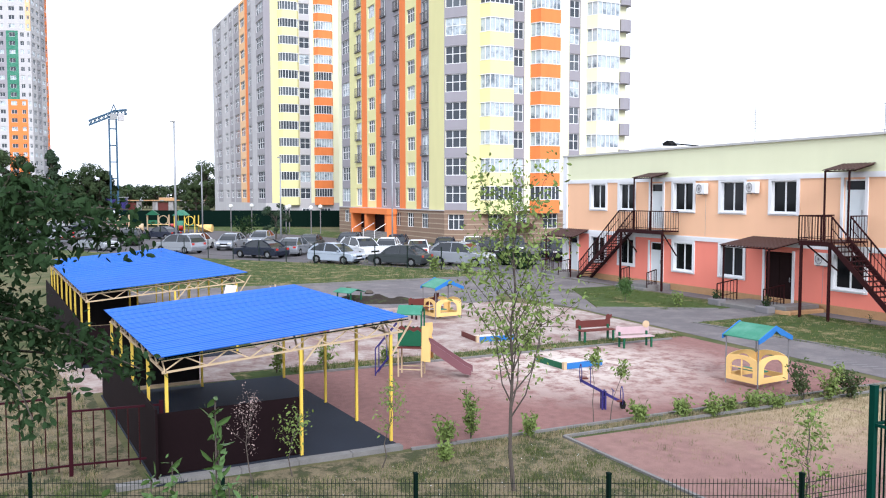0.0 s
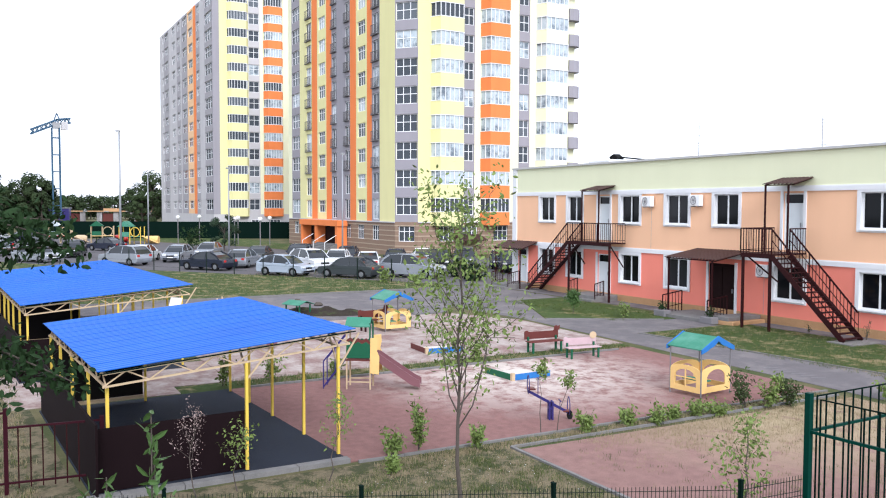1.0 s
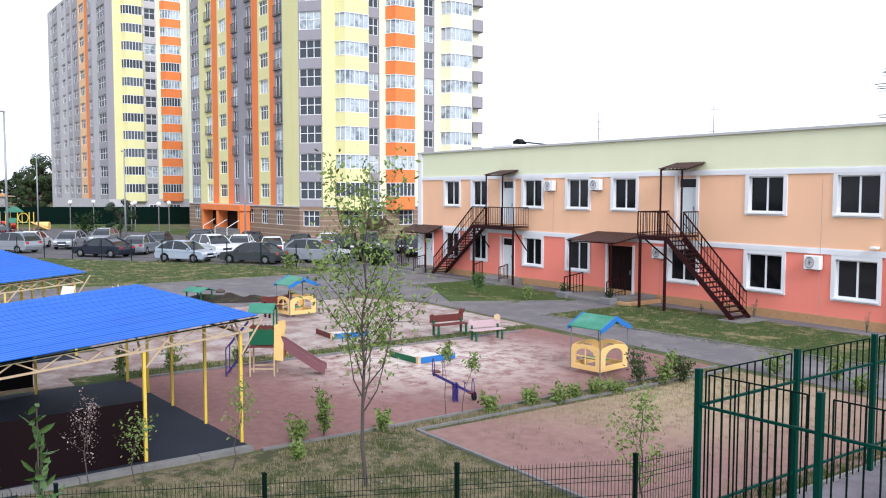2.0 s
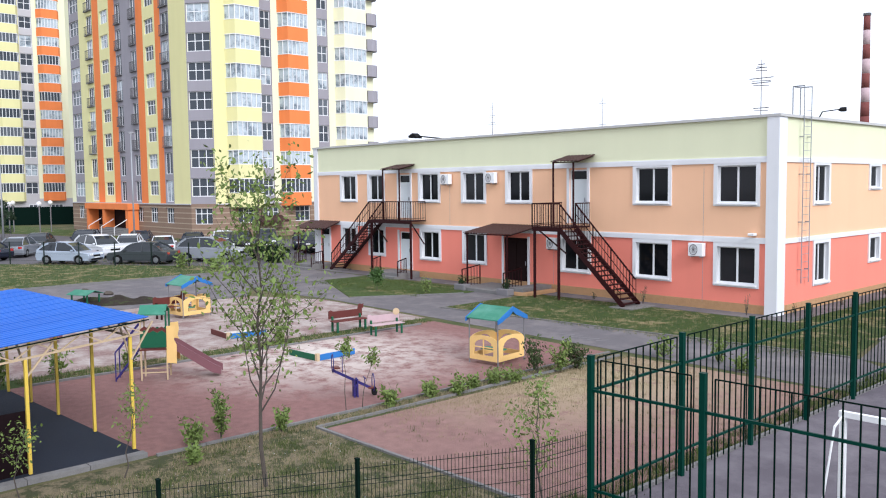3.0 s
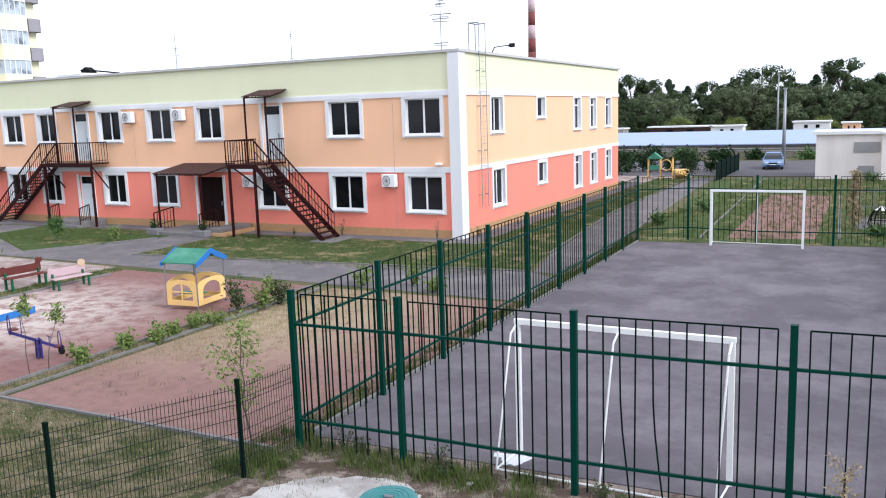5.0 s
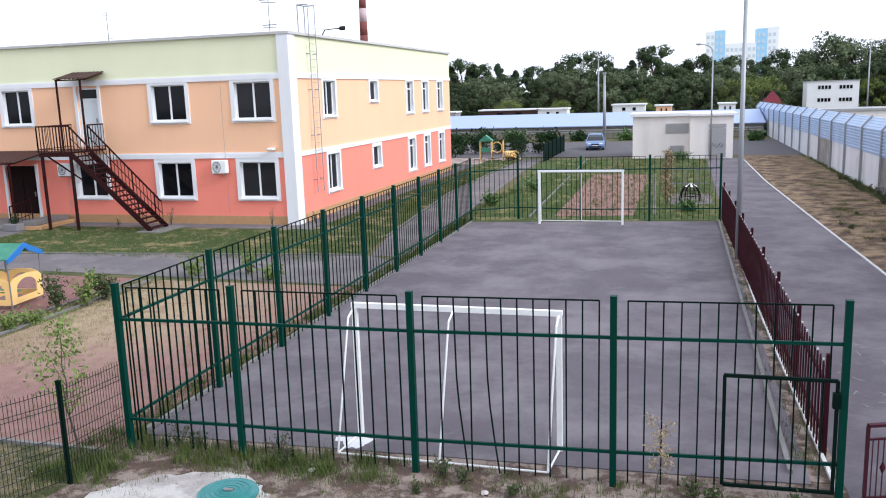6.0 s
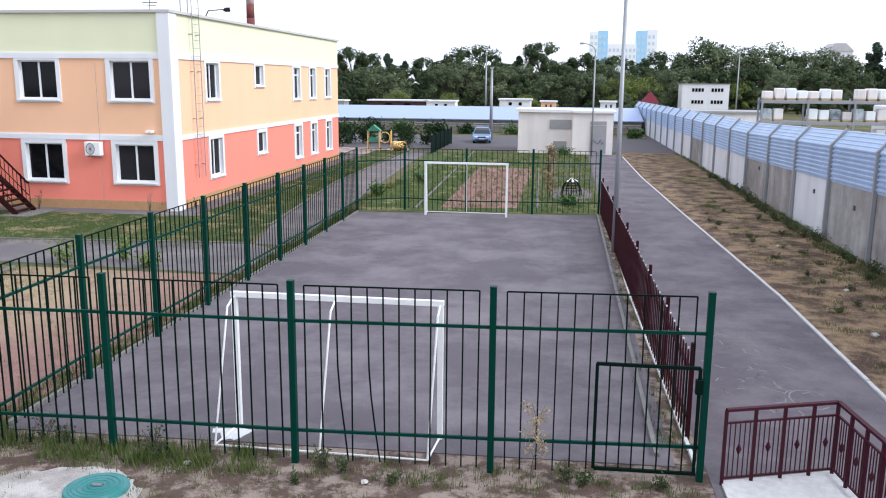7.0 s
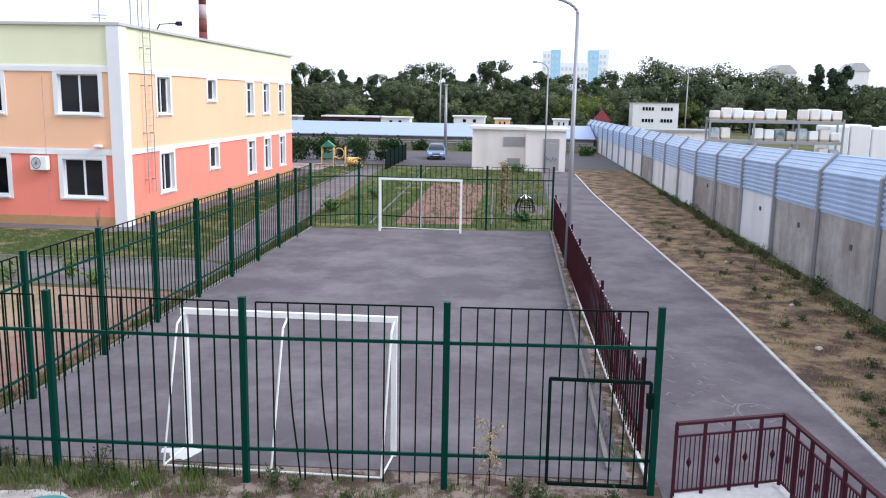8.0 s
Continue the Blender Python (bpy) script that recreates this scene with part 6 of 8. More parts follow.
# striped chimney
g = thing("chimney", "tall brick chimney with red and white bands", "chimney", at=pose(-71.3, 187.1, -2.5) @ Matrix.Diagonal((0.82, 0.82, 1, 1)))
for k in range(14):
    r0, r1 = 1.42 - 0.045 * k, 1.42 - 0.045 * (k + 1)
    z0, z1 = k * 3.0, k * 3.0 + 3.0
    part("band", tube(B(), (0, 0, z0), (0, 0, z1), r0, r1, 20), "pinkish" if k in (8, 10, 12) else "brick_red", g, smooth=True)
part("rim", tube(B(), (0, 0, 42.0), (0, 0, 42.5), 0.95, 0.95, 20), "roofing", g)


def street_lamp(x, y, h, arm=(0, 0), r=0.07, label="tall grey street lamp with a curved arm", head=True):
    g = thing("street_lamp", label, "street lamp", "street lamps", at=pose(x, y, 0))
    part("pole", tube(B(), (0, 0, 0), (0, 0, h), r, r * 0.6, 10), "steel", g, smooth=True)
    if arm != (0, 0):
        bm = B()
        pts = [Vector((arm[0] * (1 - math.cos(f * math.pi / 2)), arm[1] * (1 - math.cos(f * math.pi / 2)), h + 0.55 * math.sin(f * math.pi / 2))) for f in [k / 8 for k in range(9)]]
        for p, q in zip(pts, pts[1:]):
            tube(bm, p, q, r * 0.5, sides=7)
        part("arm", bm, "steel", g, smooth=True)
    if head:
        ax, ay = arm
        z = h + (0.55 if arm != (0, 0) else 0.0)
        part("lamp_head", box(B(), ax - 0.16, ax + 0.16, ay - 0.3, ay + 0.1, z - 0.06, z + 0.05, bevel=0.03), "grey_metal", g)
        part("lens", cube(ax - 0.11, ax + 0.11, ay - 0.24, ay + 0.02, z - 0.085, z - 0.06), "lamp_lens", g)


street_lamp(2.24, 25.2, 7.35, (-1.55, 0.3), 0.085)
street_lamp(2.3, 57.9, 6.9, (-0.9, 0.2), 0.07, "slim grey street lamp near the shed")
street_lamp(-6.0, 73.9, 6.1, (0, 0), 0.16, "concrete lamp post beside the parked car")
street_lamp(19.4, 101, 8.7, (0, 0), 0.09, "slim lamp post behind the wall")
street_lamp(-9.5, 104, 8.2, (0, 0), 0.12, "old pole among the trees")
street_lamp(-76.0, 11.1, 11.4, (0, 0), 0.11, "tall steel lamp post in the car park")
street_lamp(-76.6, 20.6, 8.0, (-1.3, 0.4), 0.09, "slim lamp post at the car park")
street_lamp(-112, 19.5, 9.0, (0.9, 0.6), 0.10, "lamp post by the construction hoarding")
street_lamp(-66.0, 27.5, 9.0, (-1.2, 0.6), 0.08, "slim lamp post before the entrance")
for x_, y_ in ((-98.5, 27.0), (-95.5, 29.2), (-116, 24), (-121, 28), (-108, 30), (-104, 33)):
    g = thing("globe_lamp", "park lamp with a white globe", "lamp", "globe park lamps", at=pose(x_, y_, 0))
    part("pole", tube(B(), (0, 0, 0), (0, 0, 3.3), 0.06), "steel_dark", g)
    bm = B()
    bmesh.ops.create_icosphere(bm, subdivisions=2, radius=0.28, matrix=pose(0, 0, 3.5))
    part("globe", bm, "lamp_lens", g, smooth=True)

# dark green hoarding and building site in the distance
g = thing("site_hoarding", "long dark green hoarding round a building site", "fence")
for k in range(26):
    f0, f1 = k / 26, (k + 1) / 26
    a, b = Vector((-146, 6.0, 0)).lerp(Vector((-125.0, 44.0, 0)), f0), Vector((-146, 6.0, 0)).lerp(Vector((-125.0, 44.0, 0)), f1)
    part("hoarding_panel", beam(B(), (a.x, a.y, 1.3), (b.x, b.y, 1.3), 0.06, 2.6), "green_dark", g)
g = thing("tower_crane", "blue lattice tower crane on the horizon", "crane", at=pose(-213, 16.4, 0))
bm = B()
for sx, sy in ((-0.7, -0.8), (0.7, -0.8), (0.7, 0.8), (-0.7, 0.8)):
    beam(bm, (sx, sy, 0), (sx, sy, 23.0), 0.30)
for k in range(6):
    z = 1.2 + k * 3.9
    for sx in (-0.7, 0.7):
        beam(bm, (sx, -0.8, z), (sx, 0.8, z), 0.2)
    beam(bm, (-0.7, -0.8, z), (0.7, -0.8, z), 0.2), beam(bm, (-0.7, 0.8, z), (0.7, 0.8, z), 0.2)
part("mast", bm, "crane_blue", g)
def lattice(bm, a, b, w, n):
    """A boxed lattice boom from a to b."""
    a, b = Vector(a), Vector(b)
    corner = [Vector((sx * w / 2, 0, sz * w / 2)) for sx, sz in ((-1, -1), (1, -1), (1, 1), (-1, 1))]
    for c in corner:
        beam(bm, a + c, b + c, 0.34)
    for k in range(n):
        p, q = a.lerp(b, k / n), a.lerp(b, (k + 1) / n)
        for c, d in zip(corner, corner[1:] + corner[:1]):
            beam(bm, p + c, q + d, 0.22)
    return bm
part("jib", lattice(B(), (0, -5.2, 21.9), (0, 0.4, 24.4), 1.0, 6), "crane_blue", g)
part("counter_jib", lattice(B(), (0, 0.2, 24.4), (0, 3.2, 24.8), 1.0, 4), "crane_blue", g)
part("apex", beam(beam(B(), (0, -0.4, 24.4), (0, 0.3, 26.4), 0.22), (0, 1.0, 24.6), (0, 0.3, 26.4), 0.22), "crane_blue", g)
part("counterweight", cube(-0.7, 0.7, 1.2, 2.6, 22.6, 24.4), "tw_lgrey", g)
part("cab", cube(-0.8, 0.8, -0.6, 1.0, 22.9, 24.2), "grey_metal", g)
g = thing("unfinished_building", "low unfinished concrete building with yellow formwork", "building site", at=pose(-240, 27, 0, 0, 0, 75) @ Matrix.Diagonal((1.3, 1, 0.55, 1)))
for k in range(9):
    part("pier", cube(3.2 * k - 12, 3.2 * k - 11, 0, 1.0, 0, 6.3), "concrete", g)
for k in range(4):
    part("dark_bay", cube(6.4 * k - 10.9, 6.4 * k - 8.9, 0.4, 0.8, 0, 5.6), "ply_brown", g)
part("floor_slab", cube(-13, 15, -0.3, 9, 6.3, 6.8), "concrete", g)
for k in range(7):
    part("formwork", cube(-13.2 + 4.1 * k, -10.0 + 4.1 * k, -0.5, -0.3, 6.4, 6.9), "plinth", g)
part("formwork", cube(2, 5, 1, 5, 6.8, 8.0), "plinth", g)
g = thing("site_cabin", "blue and white site cabins", "cabin", "yard cabins", at=pose(-236, 12.0, 0, 0, 0, 75))
part("wall", cube(0, 9, 0, 3, 0, 4.4), "violet", g)
part("roof", cube(-0.2, 9.2, -0.2, 3.2, 4.4, 4.6), "grey_metal", g)

g = thing("green_fence", "dark green mesh-clad fence panel behind the lawns", "fence")
for k in range(5):
    part("fence_panel", cube(-8.62, -8.58, 57.6 + 2.0 * k, 59.5 + 2.0 * k, 0.05, 1.25), "green_dark", g)
    part("post", cube(-8.66, -8.54, 59.5 + 2.0 * k, 59.6 + 2.0 * k, 0, 1.33), "green_dark", g)

# far play area: climbing frames at the car park edge and behind the kindergarten
def climbing_frame(m, label, mats):
    g = thing("playground_climber", label, "climbing frame", "far climbing frames", at=m)
    for xx in (0, 1.4, 2.8):
        for yy in (0, 1.4):
            part("post", tube(B(), (xx, yy, 0), (xx, yy, 2.3), 0.06), mats[0], g)
    part("deck", cube(0, 2.8, 0, 1.4, 0.95, 1.02), mats[1], g)
    part("roof", profile(B(), [(-0.2, 2.3), (0.7, 3.0), (1.6, 2.3)], -0.2, 1.6), mats[2], g)
    part("chute", profile(B(), [(2.8, 1.0), (2.8, 1.1), (4.6, 0.25), (4.9, 0.2), (4.9, 0.1)], 0.4, 1.0), mats[3], g)
    bm = B()
    for k in range(12):
        a, b = 2 * math.pi * k / 12, 2 * math.pi * (k + 1) / 12
        tube(bm, (2.1 + 0.6 * math.cos(a), -0.03, 1.6 + 0.6 * math.sin(a)), (2.1 + 0.6 * math.cos(b), -0.03, 1.6 + 0.6 * math.sin(b)), 0.05, sides=6)
    part("ring_panel", bm, mats[0], g)
    part("end_panel", cube(-0.05, 0.0, 0.1, 1.3, 0.2, 1.5), mats[1], g)
    part("side_panel", cube(0.1, 1.3, -0.04, 0.0, 1.05, 1.6), mats[2], g)
    part("tunnel", tube(B(), (3.0, 1.7, 0.55), (4.6, 1.7, 0.55), 0.5, sides=16), mats[3], g)


climbing_frame(pose(-13.3, 58.6, 0.01, 0, 0, 8) @ Matrix.Diagonal((0.58, 0.6, 0.62, 1)), "yellow climbing frame with slide behind the kindergarten", ["ply_orange", "ply_brown", "ply_green", "ply_orange"])
climbing_frame(pose(-122, 8.5, 0, 0, 0, 80), "red and yellow climbing frame with pale roof by the car park", ["truss", "red_light", "pane_pale", "truss"])
climbing_frame(pose(-120, 13.5, 0, 0, 0, 80), "second climbing frame with green and red panels", ["truss", "ply_orange", "ply_green_dark", "red_light"])
climbing_frame(pose(-116, 16.5, 0, 0, 0, 60), "small green-roofed climbing frame", ["yellow", "ply_green", "ply_green", "ply_orange"])

# small play corner behind the court
surface("play_pad", [(0.15, 36.6), (1.95, 36.8), (1.85, 40.4), (0.1, 40.2)], 0.014, "asphalt_old", "grey paved pad under a small climbing dome", "pavement")
g = thing("climbing_dome", "small dark metal climbing dome with a striped cap", "climbing frame", at=pose(0.98, 37.8, 0.014) @ Matrix.Diagonal((0.9, 0.9, 0.85, 1)))
for k in range(6):
    a = math.pi * k / 6
    bm = B()
    arc = [(0.5 * math.cos(q) * math.cos(a), 0.5 * math.cos(q) * math.sin(a), 0.85 * math.sin(q)) for q in [math.pi * j / 10 for j in range(11)]]
    for p, q in zip(arc, arc[1:]):
        tube(bm, p, q, 0.025, sides=5)
    part("hoop", bm, "tyre", g)
for k in range(12):
    a, b = 2 * math.pi * k / 12, 2 * math.pi * (k + 1) / 12
    bm = B()
    bm.faces.new([bm.verts.new(c) for c in ((0, 0, 0.90), (0.3 * math.cos(a), 0.3 * math.sin(a), 0.72), (0.3 * math.cos(b), 0.3 * math.sin(b), 0.72))])
    ob = part("cap_segment", bm, "white_paint" if k % 2 else "tyre", g)
    ob.modifiers.new("thick", 'SOLIDIFY').thickness = 0.02
for z in (0.28, 0.55):
    bm = B()
    r = 0.5 * math.cos(math.asin(z / 0.85))
    for k in range(14):
        a, b = 2 * math.pi * k / 14, 2 * math.pi * (k + 1) / 14
        tube(bm, (r * math.cos(a), r * math.sin(a), z), (r * math.cos(b), r * math.sin(b), z), 0.022, sides=5)
    part("ring", bm, "tyre", g)
g = thing("low_barrier", "low dark metal barrier behind the climbing dome", "barrier")
for k in range(4):
    part("post", box(B(), 0.15 + 0.58 * k, 0.19 + 0.58 * k, 40.5, 40.54, 0, 1.15), "steel_dark", g)
for z in (0.45, 1.12):
    part("rail", beam(B(), (0.15, 40.52, z), (1.93, 40.52, z), 0.04), "steel_dark", g)

# ---- ground details by the court ----
g = thing("manhole", "round teal plastic manhole cover set in pale dusty ground", "manhole cover", at=pose(-4.72, 9.14, 0.02) @ Matrix.Diagonal((0.9, 0.9, 0.6, 1)))
part("rim", tube(B(), (0, 0, -0.04), (0, 0, 0.06), 0.44, 0.42, 28), "manhole", g)
part("lid", tube(B(), (0, 0, 0.06), (0, 0, 0.075), 0.37, 0.36, 28), "manhole", g)
for r in (0.10, 0.17, 0.24, 0.31):
    bm = B()
    for k in range(24):
        a, b = 2 * math.pi * k / 24, 2 * math.pi * (k + 1) / 24
        tube(bm, (r * math.cos(a), r * math.sin(a), 0.08), (r * math.cos(b), r * math.sin(b), 0.08), 0.015, sides=5)
    part("ring_rib", bm, "manhole", g)
part("handle", tube(B(), (-0.06, 0.0, 0.1), (0.07, 0.02, 0.1), 0.03), "steel_dark", g)


def ragged(pts, seed, n=6, amp=0.07):
    """An outline with an uneven broken edge."""
    rng = random.Random(seed)
    out = []
    for (x0, y0), (x1, y1) in zip(pts, pts[1:] + pts[:1]):
        for k in range(n):
            out.append((x0 + (x1 - x0) * k / n + rng.uniform(-amp, amp), y0 + (y1 - y0) * k / n + rng.uniform(-amp, amp)))
    return out


solid("concrete_patch", slab(B(), ragged([(-6.6, 8.3), (-6.3, 9.2), (-5.4, 9.7), (-4.6, 9.6), (-4.2, 9.2), (-4.1, 8.2), (-5.2, 7.8)], 3), 0.0, 0.018), "patch", "rough pale dusty patch round the manhole", "slab", kind="structure")
solid("paint_spill", slab(B(), ragged([(-4.05, 11.05), (-3.75, 11.2), (-3.45, 11.12), (-3.55, 10.85), (-3.75, 10.72), (-3.9, 10.92)], 8, 3, 0.05), 0.0, 0.0235), "spill", "splash of white paint at the goal foot", "paint mark", kind="structure")
for k in range(46):
    rng_ = random.Random(400 + k)
    bm = B()
    bmesh.ops.create_icosphere(bm, subdivisions=1, radius=rng_.uniform(0.02, 0.05))
    for v in bm.verts:
        v.co *= rng_.uniform(0.75, 1.15)
        v.co.z *= 0.6
    solid("clod", bm, "soil", "small brown clod of earth", "clod", "loose clods", at=pose(rng_.uniform(-3.2, 1.8), rng_.uniform(8.9, 9.95), 0.015) if k < 24 else pose(rng_.uniform(6.4, 8.9), rng_.uniform(12, 30), 0.02))
bm = B()
bmesh.ops.create_grid(bm, x_segments=26, y_segments=14, size=1.0)
for v in bm.verts:
    r = math.hypot(v.co.x, v.co.y)
    v.co.x, v.co.y = v.co.x * 2.6, v.co.y * 1.1
    v.co.z = max(-0.02, 0.30 * (1 - r * r) * (0.75 + 0.9 * noise.noise(v.co * 1.6)) + 0.05 * noise.noise(v.co * 5))
solid("soil_mound", bm, "dark_earth", "low heap of dark earth beside the yard road", "soil mound", at=pose(-36.1, 14.2, 0.012, 0, 0, 62), smooth=True)
for x_, y_, s_ in ((-3.95, 10.0, 0.055), (7.0, 17.6, 0.08), (7.6, 21.4, 0.07), (-1.55, 9.86, 0.05), (7.3, 27, 0.07), (-41.0, 14.8, 0.2), (-39.0, 15.2, 0.22)):
    bm = B()
    bmesh.ops.create_icosphere(bm, subdivisions=2, radius=s_, matrix=pose(0, 0, s_ * 0.4))
    for v in bm.verts:
        v.co *= 1 + 0.35 * noise.noise(v.co * (2.2 / s_))
        v.co.z = max(0, v.co.z * 0.6)
    solid("stone", bm, "rim_white" if s_ < 0.2 else "bark", "pale lump lying on the ground", "stone", "loose stones", at=pose(x_, y_, 0.01))
g = thing("chalk_drawing", "faint white chalk scribbles on the footpath", "chalk drawing")
def stroke(*pts):
    bm, rows_ = B(), []
    for k, p in enumerate(pts):
        a, b = Vector(pts[max(k - 1, 0)]), Vector(pts[min(k + 1, len(pts) - 1)])
        d = (b - a).normalized() * 0.011
        rows_.append([bm.verts.new((p[0] + sx * d.y, p[1] - sx * d.x, z)) for sx, z in ((-1, 0.012), (-1, 0.016), (1, 0.016), (1, 0.012))])
    for a, b in zip(rows_, rows_[1:]):
        for q in range(4):
            bm.faces.new((a[q], a[(q + 1) % 4], b[(q + 1) % 4], b[q]))
    bm.faces.new(rows_[0]), bm.faces.new(rows_[-1][::-1])
    part("chalk_stroke", bm, "chalk", g)
stroke(*[(4.75 + 0.30 * math.cos(a), 13.75 + 0.42 * math.sin(a)) for a in [0.5 + 5.0 * k / 10 for k in range(11)]])
stroke((4.6, 18.4), (5.5, 18.6)), stroke((4.4, 23.0), (4.9, 23.1)), stroke((4.5, 28.6), (5.0, 28.7))
scrawl = random.Random(31)
for k in range(34):
    x0, y0 = scrawl.gauss(4.15, 0.42), scrawl.uniform(12.9, 18.2)
    a, ln = scrawl.uniform(0, 3.1), scrawl.uniform(0.06, 0.26)
    stroke((x0, y0), (x0 + ln * math.cos(a), y0 + ln * math.sin(a)), (x0 + ln * math.cos(a) + scrawl.uniform(-0.1, 0.1), y0 + ln * math.sin(a) + scrawl.uniform(-0.1, 0.15)))
for k in range(6):
    stroke((-17.2 + 0.34 * k, 21.6), (-17.02 + 0.34 * k, 22.0))
for x_, y_ in ((-28.0, 27.7), (-25.2, 27.7)):
    g = thing("planter", "small brown planter with a leafy plant", "planter", "entrance planters", at=pose(x_, y_, 0.0))
    part("pot", box(B(), -0.35, 0.35, -0.22, 0.22, 0, 0.3, bevel=0.03), "steel_dark", g)


# ---- cars ----
def car(kind, paint, label, m):
    """A parked car: lofted body with arches, glasshouse, wheels, lamps."""
    L, W, H = {"sedan": (4.5, 1.74, 1.45), "hatch": (4.1, 1.7, 1.48), "suv": (4.5, 1.82, 1.63), "mini": (3.9, 1.75, 1.66)}[kind]
    g = thing("car", label, "car", "parked cars", at=m)
    h = H / 1.45
    belt, sill = 0.86 * h, 0.24
    side = [(-L / 2, 0.42), (-L / 2 + 0.02, 0.62 * h), (-L / 2 + 0.12, 0.76 * h), (-L / 2 + 1.05, belt), (L / 2 - (0.75 if kind == "sedan" else 0.25), belt + 0.06), (L / 2 - 0.05, belt - 0.02), (L / 2, 0.6), (L / 2 - 0.03, 0.36)]
    arches = []
    for cx in (L / 2 - 0.85, -L / 2 + 0.82):
        arches.append([(cx + 0.37 * math.cos(a), 0.31 + 0.37 * math.sin(a)) for a in [math.pi * k / 8 for k in range(9)]])
    under = [(L / 2 - 0.1, sill), (arches[0][0][0], sill)] + arches[0] + [(arches[0][-1][0], sill), (arches[1][0][0], sill)] + arches[1] + [(arches[1][-1][0], sill), (-L / 2 + 0.08, sill)]
    outline = side + under
    bm = B()
    rings = []
    for y, inset in ((-W / 2, 0.05), (-W / 2 + 0.06, 0.0), (W / 2 - 0.06, 0.0), (W / 2, 0.05)):
        rings.append([bm.verts.new((x * (1 - inset * 0.35), y, z + (inset * 0.6 if z < 0.5 else -inset * 0.7))) for x, z in outline])
    n = len(outline)
    for a, b in zip(rings, rings[1:]):
        for k in range(n):
            bm.faces.new((a[k], a[(k + 1) % n], b[(k + 1) % n], b[k]))
    for r in (rings[0], rings[-1]):
        es = [bm.edges.get((r[k], r[(k + 1) % n])) for k in range(n)]
        bmesh.ops.triangle_fill(bm, use_beauty=True, edges=es)
    part("body", bm, paint, g)
    front, rear = -L / 2 + (1.12 if kind == "sedan" else 1.0), L / 2 - {"sedan": 0.5, "hatch": 0.1, "suv": 0.1, "mini": 0.1}[kind]
    roof0, roof1 = front + 0.82, rear - {"sedan": 0.95, "hatch": 0.80, "suv": 0.62, "mini": 0.5}[kind]
    rise = H - belt
    cab = [(front, belt - 0.02), (front + 0.42, belt + 0.58 * rise), (roof0, H - 0.07), (roof0 + 0.4, H - 0.015), ((roof0 + roof1) / 2 + 0.2, H), (roof1, H - 0.06), ((roof1 + rear) / 2 + 0.06, belt + 0.55 * rise), (rear, belt + 0.03)]
    half = lambda z: W / 2 - 0.05 - 0.20 * max(0.0, (z - belt) / rise)
    bm = B()
    left_, right_ = [bm.verts.new((x, -half(z), z)) for x, z in cab], [bm.verts.new((x, half(z), z)) for x, z in cab]
    for k in range(len(cab) - 1):
        bm.faces.new((left_[k], left_[k + 1], right_[k + 1], right_[k]))
    bm.faces.new(left_[::-1]), bm.faces.new(right_), bm.faces.new((left_[0], right_[0], right_[-1], left_[-1]))
    part("glasshouse", bm, "car_glass", g, "dark car windows")
    # painted roof skin and pillars over the glass
    top = cab[2:6]
    bm = B()
    up = [[bm.verts.new((x, s * half(z) * f, z + d)) for x, z in top] for s, f, d in ((-1, 1.02, -0.07), (-1, 0.9, 0.018), (1, 0.9, 0.018), (1, 1.02, -0.07))]
    for a, b in zip(up, up[1:]):
        for k in range(len(top) - 1):
            bm.faces.new((a[k], a[k + 1], b[k + 1], b[k]))
    for k in (0, len(top) - 1):
        bm.faces.new([u[k] for u in up])
    part("roof", bm, paint, g, smooth=True)
    mid = (front + rear) / 2 + 0.05
    for s in (-1, 1):
        for run, t in ((cab[:3], 0.07), (cab[:4:-1], 0.13), (((mid, belt), (mid, H - 0.06)), 0.07)):
            bm = B()
            for (xa, za), (xb, zb) in zip(run, run[1:]):
                beam(bm, (xa, s * (half(za) + 0.004), za), (xb, s * (half(zb) + 0.004), zb), 0.04, t)
            part("pillar", bm, paint, g)
    for cx in (L / 2 - 0.85, -L / 2 + 0.82):
        for s in (-1, 1):
            wob = part("wheel", tube(B(), (cx, s * (W / 2 - 0.2), 0.31), (cx, s * (W / 2 - 0.01), 0.31), 0.31, sides=20), "tyre", g)
            part("rim", tube(B(), (cx, s * (W / 2 - 0.03), 0.31), (cx, s * (W / 2 + 0.004), 0.31), 0.20, 0.17, 12), "rim_grey", wob)
    for s in (-1, 1):
        part("headlight", box(B(), -L / 2 - 0.005, -L / 2 + 0.16, s * W / 2 * 0.62 - 0.16, s * W / 2 * 0.62 + 0.16, 0.58 * h, 0.70 * h, bevel=0.02), "lamp_lens", g)
        part("tail_light", box(B(), L / 2 - 0.1, L / 2 + 0.005, s * W / 2 * 0.72 - 0.13, s * W / 2 * 0.72 + 0.13, 0.66 * h, 0.82 * h, bevel=0.02), "red_light", g)
        part("mirror", box(B(), front + 0.2, front + 0.34, s * (W / 2 + 0.02) - 0.08, s * (W / 2 + 0.02) + 0.08, belt + 0.0, belt + 0.12, bevel=0.02), paint, g)
    part("grille", box(cube(-L / 2 - 0.012, -L / 2 + 0.05, -0.35, 0.35, 0.5 * h, 0.62 * h), -L / 2 - 0.012, -L / 2 + 0.05, -0.6, 0.6, 0.3, 0.4), "tyre", g)
    part("number_plate", cube(-L / 2 - 0.02, -L / 2 + 0.02, -0.26, 0.26, 0.42, 0.5), "frame_white", g)
    return g


